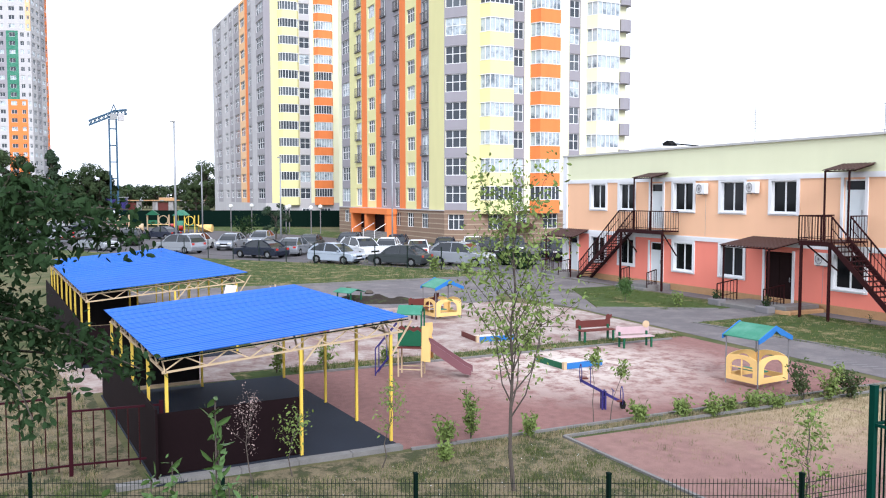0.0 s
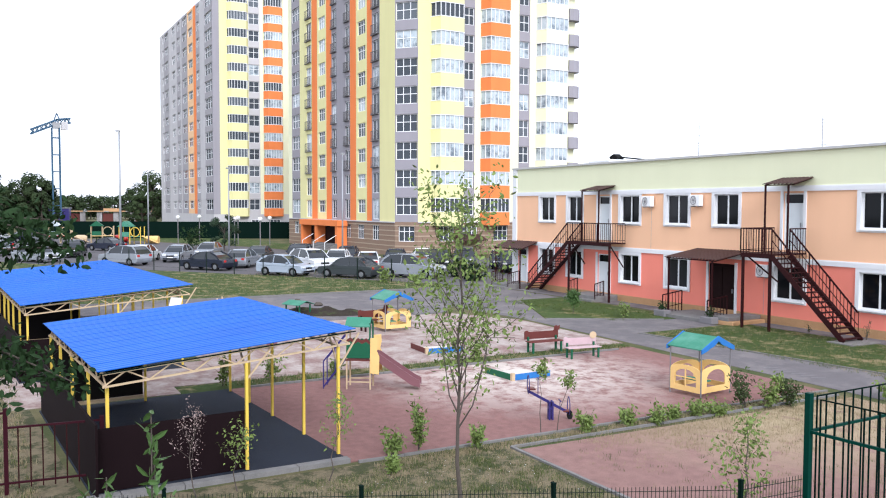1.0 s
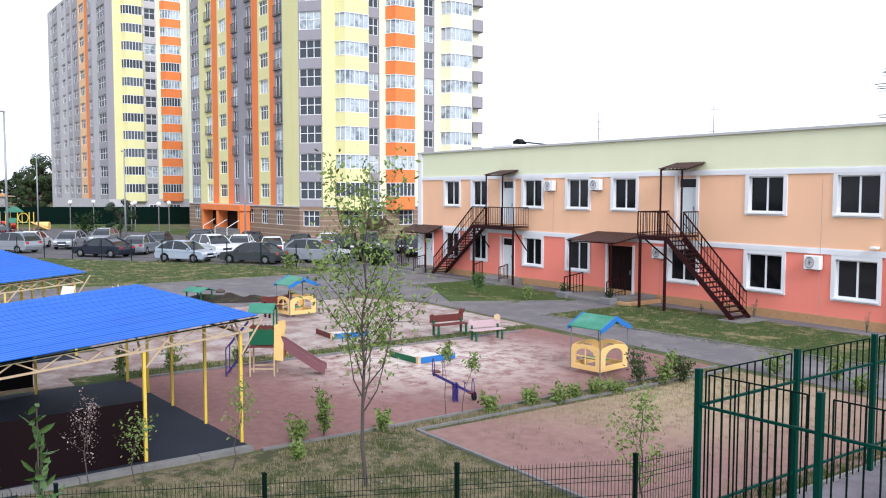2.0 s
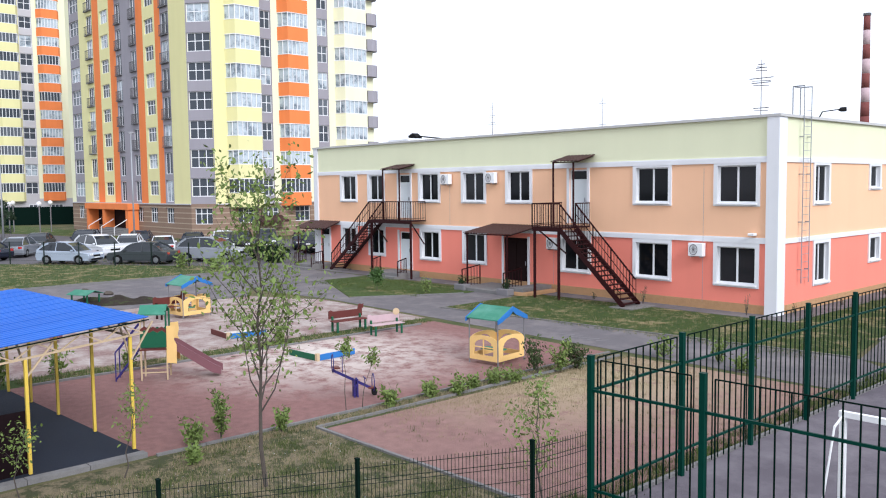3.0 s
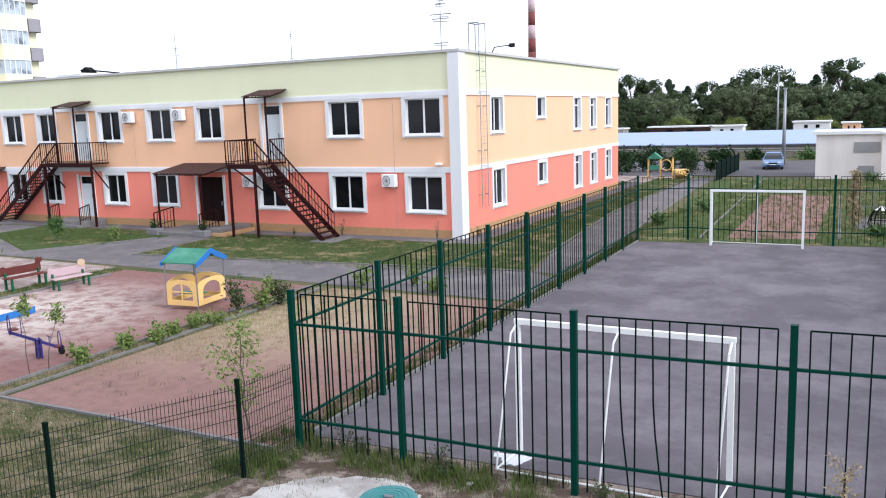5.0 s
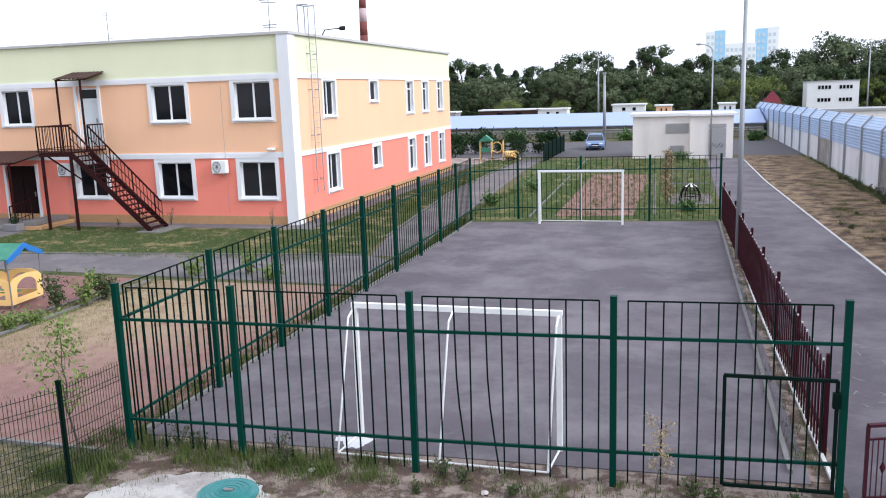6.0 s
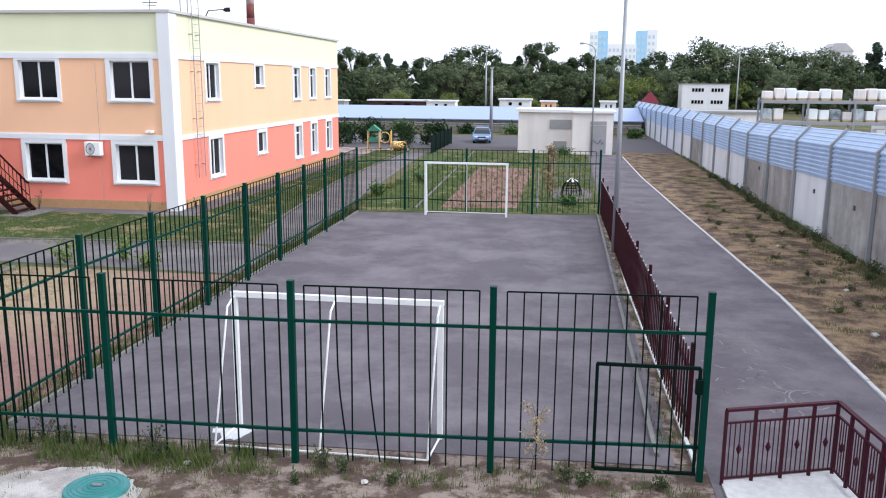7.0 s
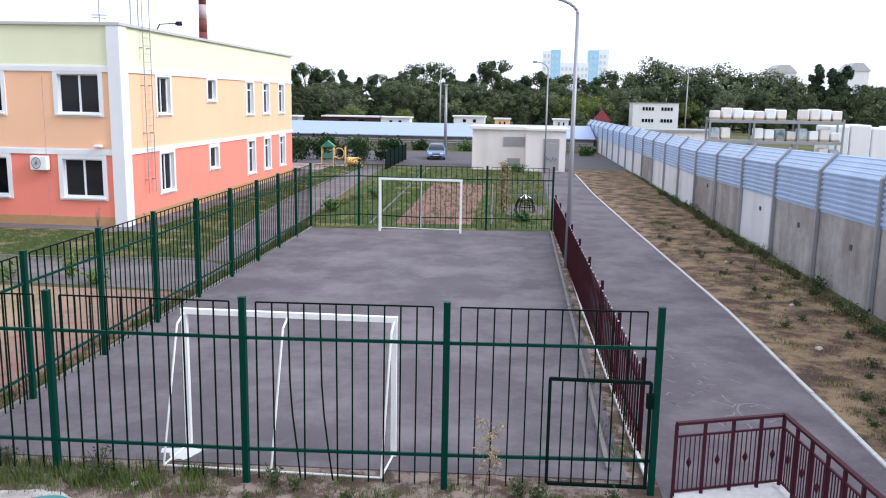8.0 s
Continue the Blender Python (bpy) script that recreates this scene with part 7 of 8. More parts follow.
PAINT = {
    "silver": material("silver_car_paint", (0.33, 0.35, 0.39), 0.25, 0.03, 2, 0.0, metal=0.35),
    "white": material("white_car_paint", (0.66, 0.67, 0.69), 0.25, 0.03, 2, 0.0),
    "navy": material("dark_blue_car_paint", (0.012, 0.016, 0.032), 0.25, 0.05, 2, 0.0),
    "grey": material("dark_grey_car_paint", (0.055, 0.064, 0.070), 0.28, 0.05, 2, 0.0, metal=0.3),
    "red": material("red_car_paint", (0.22, 0.015, 0.02), 0.3, 0.05, 2, 0.0),
    "ice": material("pale_silver_blue_car_paint", (0.40, 0.45, 0.54), 0.25, 0.03, 2, 0.0, metal=0.2),
    "black": material("black_car_paint", (0.008, 0.008, 0.010), 0.2, 0.05, 2, 0.0),
    "blue": material("pale_blue_car_paint", (0.20, 0.30, 0.50), 0.3, 0.05, 2, 0.0, metal=0.3),
}
ROW = math.degrees(math.atan2(23, 33))
MADE = {}
WORDS = {"sedan": "sedan", "hatch": "hatchback", "suv": "off-road car", "mini": "small off-road car"}
for kind, paint, x_, y_, turn in (
        ("sedan", "navy", -64.9, 15.9, ROW), ("hatch", "ice", -57.1, 19.5, ROW + 180), ("sedan", "grey", -53.3, 22.9, ROW), ("suv", "silver", -51.4, 26.8, ROW + 180),
        ("suv", "silver", -73.7, 11.1, ROW), ("sedan", "silver", -80.8, 4.8, ROW + 180),
        ("hatch", "silver", -66.7, 19.2, 325), ("suv", "white", -61.4, 23.0, 188), ("sedan", "white", -63.4, 26.0, 150), ("sedan", "white", -59.5, 27.0, 335),
        ("hatch", "navy", -61.3, 30.2, 150), ("sedan", "white", -62.7, 33.5, 335), ("suv", "black", -57.5, 32.3, 150), ("suv", "grey", -58.8, 35.3, 150),
        ("sedan", "navy", -56.4, 37.3, 150), ("suv", "navy", -53.0, 36.0, 150), ("hatch", "silver", -76.3, 15.9, 150), ("hatch", "silver", -81.0, 19.8, 150), ("hatch", "white", -78.2, 13.4, 330),
        ("suv", "black", -87.6, 8.4, 165), ("sedan", "navy", -98.6, 12.8, ROW), ("sedan", "grey", -106.0, 6.4, 150), ("hatch", "red", -119.7, -1.9, 150),
        ("sedan", "white", -131.0, 2.4, 150), ("sedan", "navy", -134.0, -4.5, ROW + 90), ("hatch", "navy", -127.0, 5.5, ROW + 90), ("sedan", "silver", -93.5, 1.6, ROW),
        ("hatch", "navy", -103.0, 2.0, ROW), ("sedan", "grey", -110.5, 1.5, ROW), ("sedan", "grey", -72.0, 22.0, 150), ("suv", "navy", -70.5, 25.2, 150), ("sedan", "navy", -68.5, 29.0, 150),
        ("sedan", "blue", -6.35, 69.9, 95), ("sedan", "navy", -46.5, 40.5, 10)):
    d_ = math.hypot(x_, y_)
    grow = 0.84 if paint == "blue" else 1.0
    if x_ < -48:
        x_, y_ = x_ * (1 + 0.8 / d_), y_ * (1 + 0.8 / d_)
    m = pose(x_, y_, 0.012, 0, 0, turn) @ Matrix.Diagonal((grow, grow, grow, 1))
    if (kind, paint) in MADE:
        copy_thing(MADE[kind, paint], m)
    else:
        MADE[kind, paint] = car(kind, PAINT[paint], f"parked {paint.replace('navy', 'dark blue').replace('grey', 'dark grey').replace('ice', 'pale silver-blue')} {WORDS[kind]} on the asphalt", m)


# ---- plants ----
def leaves_mesh(points, size, mat, rng, droop=0.4, long=1.7, spread=0.3, outward=None):
    """One mesh of many small folded leaves at the points."""
    n = len(points)
    P = np.asarray(points, float)
    d = rng.normal(size=(n, 3))
    d[:, 2] -= droop
    d /= np.linalg.norm(d, axis=1)[:, None]
    e = rng.normal(size=(n, 3))
    s = np.cross(d, e)
    s /= np.linalg.norm(s, axis=1)[:, None]
    if outward is not None:
        # leaves lie along the surface of their clump, faces outward
        d -= 0.75 * np.sum(d * outward, axis=1)[:, None] * outward
        d /= np.linalg.norm(d, axis=1)[:, None]
        s = np.cross(d, outward + 0.5 * e)
        s /= np.linalg.norm(s, axis=1)[:, None]
        flip = np.sign(np.sum(np.cross(s, d) * outward, axis=1))[:, None]
        s *= np.where(flip == 0, 1, flip)
    k = np.cross(d, s)
    z = size * (1 + spread * rng.normal(size=(n, 1))).clip(0.4, 1.8)
    tip, left, right = P + d * z * long, P + d * z * long * 0.5 + s * z * 0.5 + k * z * 0.12, P + d * z * long * 0.5 - s * z * 0.5 + k * z * 0.12
    if size < 0.08:
        # an oval leaf blade folded along its midrib
        edge = lambda f, w: P + d * z * long * f + s * z * w + k * z * abs(w) * 0.25
        verts = np.stack([P, edge(0.28, 0.36), edge(0.65, 0.34), tip, edge(0.65, -0.34), edge(0.28, -0.36)], 1).reshape(-1, 3)
        faces = [(6 * i, 6 * i + 1, 6 * i + 2, 6 * i + 3) for i in range(n)] + [(6 * i, 6 * i + 3, 6 * i + 4, 6 * i + 5) for i in range(n)]
    else:
        verts = np.stack([P, left, tip, right], 1).reshape(-1, 3)
        faces = [(4 * i, 4 * i + 1, 4 * i + 2) for i in range(n)] + [(4 * i, 4 * i + 2, 4 * i + 3) for i in range(n)]
    me = bpy.data.meshes.new("leaves")
    me.from_pydata(verts.tolist(), [], faces)
    me.materials.append(M[mat])
    if outward is not None:
        # leaves of a clump turn their faces outward, so the clump shades as one rounded mass
        me.polygons.foreach_set("use_smooth", np.ones(len(me.polygons), bool))
        per = len(verts) // n
        lean = outward + 0.3 * rng.normal(size=(n, 3))
        lean /= np.linalg.norm(lean, axis=1)[:, None]
        me.normals_split_custom_set_from_vertices(np.repeat(lean, per, axis=0).tolist())
    return me


def branchy(height, forks, rng, spread=0.35, trunk=0.05, start=0.35, up=0.9, wander=1.0):
    """Trunk and limbs as tapered tubes; also returns places along the limbs for leaves."""
    bm = B()
    spots = []
    p, r = Vector((0, 0, 0)), trunk
    steps = 7
    line = [p.copy()]
    for k in range(steps):
        q = p + Vector((rng.normal() * 0.025 * height * wander, rng.normal() * 0.025 * height * wander, height / steps))
        tube(bm, p, q, r, r * 0.84, 7)
        p, r = q, r * 0.84
        line.append(p.copy())
    for k in range(forks):
        f = start + (0.97 - start) * k / forks
        i = min(steps - 1, int(f * steps))
        base = line[i].lerp(line[i + 1], f * steps - i)
        a = k * 2.4 + rng.uniform(-0.5, 0.5)
        ln = height * spread * (1.15 - 0.6 * f) * rng.uniform(0.8, 1.3)
        d = Vector((math.cos(a), math.sin(a), up * rng.uniform(0.7, 1.3))).normalized()
        b, rr = base, trunk * 0.5 * (1 - 0.6 * f)
        for j in range(4):
            c = b + d * ln / 4
            tube(bm, b, c, rr, rr * 0.7, 5)
            for t in (0.3, 0.7, 1.0):
                spots.append(b.lerp(c, t)) if j else None
            if j in (1, 2):
                tw = (d + Vector(rng.normal(size=3)) * 0.6).normalized()
                tube(bm, c, c + tw * ln * 0.28, rr * 0.5, rr * 0.25, 4)
                spots += [c + tw * ln * 0.14, c + tw * ln * 0.28]
            d = (d + Vector(rng.normal(size=3)) * 0.22 + Vector((0, 0, 0.12))).normalized()
            b, rr = c, rr * 0.7
    spots += line[-2:]
    return bm, spots


def leafy(name, label, category, m, height, forks, per, leaf, seed, mat="leaf", group="", spread=0.35, trunk=0.05, start=0.35, cloud=0.12, up=0.9, droop=0.4, wander=1.0):
    rng = np.random.default_rng(seed)
    g = thing(name, label, category, group, at=m)
    bm, spots = branchy(height, forks, rng, spread, trunk, start, up, wander)
    part("trunk", bm, "bark", g)
    pts = [np.array(s) + rng.normal(size=3) * cloud for s in spots for _ in range(per)]
    ob = new("foliage", leaves_mesh(pts, leaf, mat, rng, droop))
    ob.parent = g
    return g


leafy("young_tree", "slender young linden with sparse fresh leaves", "tree", pose(-11.45, 7.4, 0), 4.75, 26, 8, 0.046, 5, spread=0.37, trunk=0.040, start=0.26, cloud=0.12, up=1.55, wander=0.35)
leafy("sapling", "thin sapling beside the shelter", "tree", pose(-13.5, 5.85, 0), 1.5, 10, 2, 0.036, 6, group="saplings", trunk=0.014, spread=0.3, cloud=0.05, start=0.4)
leafy("sapling", "small leafy sapling by the mesh fence", "tree", pose(-7.35, 9.6, 0), 2.0, 12, 4, 0.036, 7, group="saplings", trunk=0.02, spread=0.30, cloud=0.07)
leafy("sapling", "pinkish budding sapling before the shelter panel", "tree", pose(-13.7, 3.55, 0), 1.5, 14, 2, 0.016, 8, "bud", group="saplings", trunk=0.012, spread=0.3, cloud=0.06)
leafy("sapling", "small green sapling before the shelter panel", "tree", pose(-13.75, 4.25, 0), 1.2, 8, 2, 0.036, 18, group="saplings", trunk=0.012, spread=0.3, cloud=0.06)
leafy("sapling", "bare-stemmed sapling beside the seesaw", "tree", pose(-14.25, 11.05, 0), 1.55, 4, 4, 0.042, 9, "leaf", group="saplings", trunk=0.012, spread=0.16, start=0.8, cloud=0.05)
leafy("sapling", "leaning thin sapling beside the seesaw", "tree", pose(-14.2, 11.45, 0, 0, 14, 60), 1.35, 4, 4, 0.042, 10, "leaf", group="saplings", trunk=0.012, spread=0.16, start=0.75, cloud=0.05)
leafy("sapling", "low sapling on the lawn before the kindergarten", "tree", pose(-30.6, 24.6, 0), 0.95, 9, 9, 0.06, 11, "leaf_shoot", group="saplings", trunk=0.02, spread=0.3, cloud=0.10, start=0.5)
leafy("sapling", "withered brown conifer sapling behind the court", "tree", pose(0.04, 36.7, 0), 2.3, 26, 5, 0.05, 33, "straw", group="saplings", trunk=0.03, spread=0.10, cloud=0.06, start=0.1)
leafy("dry_stalk", "tall dry brown weed by the court fence", "weed", pose(0.5, 10.18, 0), 1.05, 10, 3, 0.022, 12, "straw", trunk=0.008, spread=0.2, cloud=0.03, start=0.25)


def shrub(x_, y_, h, w, seed, mat="leaf", label="low leafy shrub at the kerb", group="kerb shrubs", leaf=0.05, n=170):
    rng = np.random.default_rng(seed)
    g = thing("shrub", label, "shrub", group, at=pose(x_, y_, 0))
    bm, pts = B(), []
    for k in range(9):
        a, t = rng.uniform(0, 6.28), rng.uniform(0.15, 0.75)
        tip = Vector((math.cos(a) * w * t, math.sin(a) * w * t, h * rng.uniform(0.6, 1.05)))
        tube(bm, (0, 0, 0), tip, 0.008, 0.003, 4)
        for j in range(n // 9):
            f = rng.uniform(0.25, 1.0)
            pts.append(np.array(tip * f) + rng.normal(size=3) * w * 0.14)
    part("stem", bm, "bark", g)
    pts = [p if p[2] > 0.03 else np.array((p[0], p[1], 0.03)) for p in pts]
    ob = new("foliage", leaves_mesh(pts, leaf, mat, rng, 0.0))
    ob.parent = g


for k, (x_, y_, h, w) in enumerate(((-13.86, 13.2, 0.38, 0.26), (-13.72, 13.86, 0.38, 0.3), (-13.75, 14.45, 0.3, 0.18), (-13.76, 15.2, 0.42, 0.32), (-13.6, 15.7, 0.34, 0.32), (-13.72, 16.8, 0.85, 0.45), (-13.45, 17.4, 0.8, 0.35), (-13.4, 18.0, 0.65, 0.4), (-13.9, 12.0, 0.4, 0.3), (-14.35, 8.1, 0.95, 0.3), (-14.3, 7.5, 0.55, 0.28), (-13.9, 9.2, 0.5, 0.22), (-13.3, 7.0, 0.3, 0.2))):
    shrub(x_, y_, h * 1.08, w * 1.2, 40 + k, "leaf_weed" if k in (5, 7) else "leaf", n=480 if h > 0.6 else 330)
for k, (x_, y_, h, w) in enumerate(((-22.3, 14.3, 0.6, 0.4), (-22.4, 9.5, 0.5, 0.4), (-22.4, 7.6, 0.9, 0.45), (-22.4, 6.2, 1.0, 0.4), (-28.2, 25.6, 0.7, 0.4), (-12.6, 20.9, 0.6, 0.5), (-11.2, 21.4, 0.7, 0.5), (-10.2, 20.8, 0.4, 0.5))):
    shrub(x_, y_, h, w, 70 + k, label="weedy shrub between the play areas", group="weedy shrubs", leaf=0.06, n=220)
for k, (x_, y_) in enumerate(((-28.0, 27.7), (-25.2, 27.7))):
    shrub(x_, y_, 0.75, 0.3, 90 + k, "leaf_dark", "leafy plant growing in an entrance planter", "planter plants", 0.06)
for k in range(2):
    shrub(-47.0 - 2.6 * k * 0.8, 24.8 - 1.6 * k + 0.4 * (k % 2), 0.7 + 0.5 * ((k * 7) % 3) / 2, 0.8, 100 + k, label="roadside bush at the car park edge", group="roadside bushes", leaf=0.10, n=200)
for k, (x_, y_, h, w, mat) in enumerate(((-100, 22.5, 2.6, 2.4, "leaf_dark"), (-47.8, 29.4, 1.0, 1.3, "leaf_dark"), (-51, 30, 1.2, 1.2, "leaf_dark"), (-18, 81, 1.5, 2.6, "leaf_dark"), (-26, 81, 1.6, 3.0, "leaf_dark"), (-12, 81.5, 1.2, 2.4, "leaf_dark"), (-22, 63, 1.6, 2.0, "leaf_dark"), (-16.5, 62.5, 1.8, 1.8, "leaf_dark"), (-28, 62, 1.8, 2.2, "leaf_dark"), (-10.5, 58, 1.5, 1.2, "leaf_dark"), (0.4, 58.5, 0.6, 0.9, "leaf_shoot"), (-6.3, 41, 0.6, 0.7, "leaf_shoot"), (-7.4, 36, 0.5, 0.6, "leaf_shoot"), (0.9, 34.8, 0.4, 0.6, "leaf_shoot"), (-21, 80.5, 1.1, 2.6, "leaf_dark"), (-15, 81, 1.3, 2.4, "leaf_shoot"), (-9, 81, 0.9, 2.2, "leaf_dark"), (-4.5, 81, 1.0, 2.0, "leaf_shoot"), (-30, 81, 1.4, 2.6, "leaf_dark"), (-34, 81, 1.2, 2.6, "leaf_shoot"), (6.6, 78, 0.9, 1.6, "leaf_shoot"))):
    if y_ > 75:
        shrub(x_, y_, h * 0.62, w * 0.75, 120 + k, mat, "dense low bush before the long shed", "background bushes", 0.15, 620)
    else:
        shrub(x_, y_, h, w, 120 + k, mat, "dense bush near the road", "background bushes", 0.07 if y_ < 60 and x_ > -12 else 0.16, 420)

for k, (x_, y_) in enumerate(((-14.6, 29.45), (-13.3, 30.6), (-13.2, 34.5), (-19.0, 29.3), (-13.2, 39.0), (-21.4, 29.2))):
    shrub(x_, y_, (0.8, 0.45, 0.3)[k % 3], 0.2, 570 + k, "leaf_weed" if k % 2 else "straw", "thin weed growing at the foot of the kindergarten wall", "wall weeds", 0.03, 60)
for k, (x_, y_, h) in enumerate(((-6.2, 10.35, 0.42), (-5.85, 10.3, 0.3), (-4.55, 10.25, 0.4), (-2.2, 10.2, 0.28), (-4.4, 10.1, 0.25), (-1.9, 10.1, 0.2), (-1.2, 9.9, 0.16), (0.95, 10.3, 0.3), (1.15, 10.2, 0.22), (2.1, 10.3, 0.18), (-2.4, 9.7, 0.14))):
    shrub(x_, y_, h, h * 0.8, 580 + k, "leaf_weed", "leafy weed at the foot of the court fence", "fence weeds", 0.028, 110)
pick_ = random.Random(515)
for k in range(44):
    y_ = 11.5 + 36 * (k / 44) ** 1.25
    shrub(9.38 - 0.02 * (y_ - 20) - pick_.uniform(0.30, 0.75), y_ + pick_.uniform(-0.4, 0.4), pick_.uniform(0.16, 0.36), pick_.uniform(0.28, 0.5), 600 + k, "leaf_weed", "low green weed at the foot of the wall", "verge weeds", 0.032, 230)
for k in range(34):
    y_ = 11.0 + 24 * (k / 34) ** 1.2
    shrub(pick_.uniform(6.35, 8.6) - 0.03 * (y_ - 14), y_, pick_.uniform(0.08, 0.22), pick_.uniform(0.14, 0.30), 660 + k, "leaf_weed" if k % 4 else "straw", "small weed on the dry verge" if k % 4 else "small dry straw-coloured weed on the verge", "verge weeds", 0.025, 120)
for k, (x_, y_, h, w) in enumerate(((-19.5, 65.5, 1.5, 1.2), (-18.0, 65.8, 1.6, 1.2), (-16.4, 65.4, 1.5, 1.2), (-14.8, 65.6, 1.6, 1.2), (-13.2, 65.4, 1.4, 1.1), (-11.7, 65.6, 1.5, 1.1), (-10.3, 65.8, 1.3, 1.0), (-15.6, 66.6, 1.8, 1.2), (-12.4, 66.6, 1.7, 1.2))):
    shrub(x_, y_, h, w, 700 + k, "leaf_dark", "dense dark green hedge bush behind the lawns", "hedge bushes", 0.09, 620)

# the tree whose crown hangs close by, and shoots before the shelter
rng = np.random.default_rng(21)
g = thing("near_tree", "leafy dark green tree with hanging boughs", "tree", at=pose(-5.6, -0.25, 0))
bm, spots = B(), []
tube(bm, (0, 0, 0), (0.05, 0.02, 2.6), 0.10, 0.075, 9), tube(bm, (0.05, 0.02, 2.6), (0.0, 0.05, 5.2), 0.075, 0.04, 8)
for k in range(34):
    z0 = 3.92 + 1.05 * k / 34
    a = k * 2.399
    ln = rng.uniform(0.75, 1.35)
    b = Vector((0.03, 0.03, z0))
    d = Vector((math.cos(a), math.sin(a), rng.uniform(-0.2, 0.4))).normalized()
    r = 0.018
    for j in range(5):
        c = b + d * ln / 5
        tube(bm, b, c, r, r * 0.75, 5)
        if j:
            spots += [b.lerp(c, t) for t in (0.25, 0.5, 0.75, 1.0)]
        d = (d + Vector((rng.normal() * 0.15, rng.normal() * 0.15, -0.07))).normalized()
        b, r = c, r * 0.75
part("trunk", bm, "bark", g)
pts = [np.array(s) + rng.normal(size=3) * 0.065 for s in spots for _ in range(20)]
ob = new("foliage", leaves_mesh(pts, 0.034, "leaf_dark", rng, 0.6, 1.7))
ob.parent = g
for k, (x_, y_, h) in enumerate(((-4.55, 1.28, 3.75), (-4.5, 0.62, 3.25), (-4.9, 0.95, 3.2), (-4.3, -0.2, 3.15), (-4.7, 1.05, 3.35), (-4.45, 1.5, 3.1))):
    rng = np.random.default_rng(30 + k)
    g = thing("leafy_shoot", "upright young shoot with broad green leaves", "shrub", "young shoots", at=pose(x_, y_, 0))
    bm, spots = B(), []
    for j in range(4):
        a = rng.uniform(0, 6.28)
        top = Vector((math.cos(a) * 0.16 * j / 3, math.sin(a) * 0.16 * j / 3, h * (1 - 0.07 * j)))
        tube(bm, (0, 0, 0), top, 0.012, 0.004, 6)
        spots += [top * f for f in np.linspace(0.62, 1.0, 26)]
    part("stem", bm, "bark", g)
    pts = [np.array(s) + rng.normal(size=3) * 0.02 for s in spots for _ in range(3)]
    ob = new("foliage", leaves_mesh(pts, 0.043, "leaf_shoot", rng, -0.3, 1.9))
    ob.parent = g


# far trees: a few kinds, copied
def far_tree(label, h, w, seed, lobes, mat="leaf_far", narrow=False, per=260, leaf=0.0185):
    """A crown of many leafy clumps on a trunk, widest below its middle and domed above."""
    rng = np.random.default_rng(seed)
    g = thing("tree", label, "tree", "background trees")
    bm = B()
    tube(bm, (0, 0, 0), (0.1, 0, h * 0.6), 0.022 * h, 0.011 * h, 7)
    pts, out = [], []
    for k in range(lobes):
        f = 0.10 + 0.87 * (k + rng.uniform(0.2, 0.8)) / lobes
        reach = w * math.sqrt(max(0.03, 1 - (abs(f - 0.42) / 0.58) ** 2.6)) * (0.34 if narrow else 1.0)
        a, t = rng.uniform(0, 6.28), math.sqrt(rng.uniform(0.05, 1.0))
        c = np.array((math.cos(a) * reach * t, math.sin(a) * reach * t, h * f * 0.95))
        r = w * rng.uniform(0.15, 0.34) * (0.55 if narrow else 1)
        tube(bm, (0.05, 0, h * min(f * 0.6, 0.58)), Vector(c), 0.006 * h, 0.002 * h, 4)
        q = rng.normal(size=(per, 3))
        q /= np.linalg.norm(q, axis=1)[:, None]
        p = c + q * r * rng.uniform(0.62, 1.08, size=(per, 1)) * (1, 1, 0.85)
        p[:, 2] = p[:, 2].clip(0.15, None)
        pts.append(p)
        out.append(q * 0.9 + (c - np.array((0, 0, h * 0.4))) / np.linalg.norm(c - np.array((0, 0, h * 0.4)) + 1e-6) * 0.5)
    part("trunk", bm, "bark", g)
    out = np.concatenate(out)
    out /= np.linalg.norm(out, axis=1)[:, None]
    ob = new("foliage", leaves_mesh(np.concatenate(pts), h * leaf, mat, rng, 0.1, 1.5, 0.4, out))
    ob.parent = g
    return g


kinds = [far_tree("broad dark green tree in a far tree belt", 10, 3.4, 201, 44), far_tree("rounded grey-green willow in a far tree belt", 10, 4.6, 202, 46, "leaf_willow"),
         far_tree("tall slim poplar in a far tree belt", 12, 3.4, 203, 44, "leaf_conifer", True), far_tree("loose open tree in a far tree belt", 10, 3.3, 204, 34, "leaf_far"),
         far_tree("yellow-green bushy tree before the tree belt", 7, 4.2, 205, 34, "leaf_bright"), far_tree("small dark tree on a distant wooded rise", 10, 4.4, 206, 16, "leaf_far", False, 60, 0.05)]
rng = random.Random(77)
used = set()
rows = []
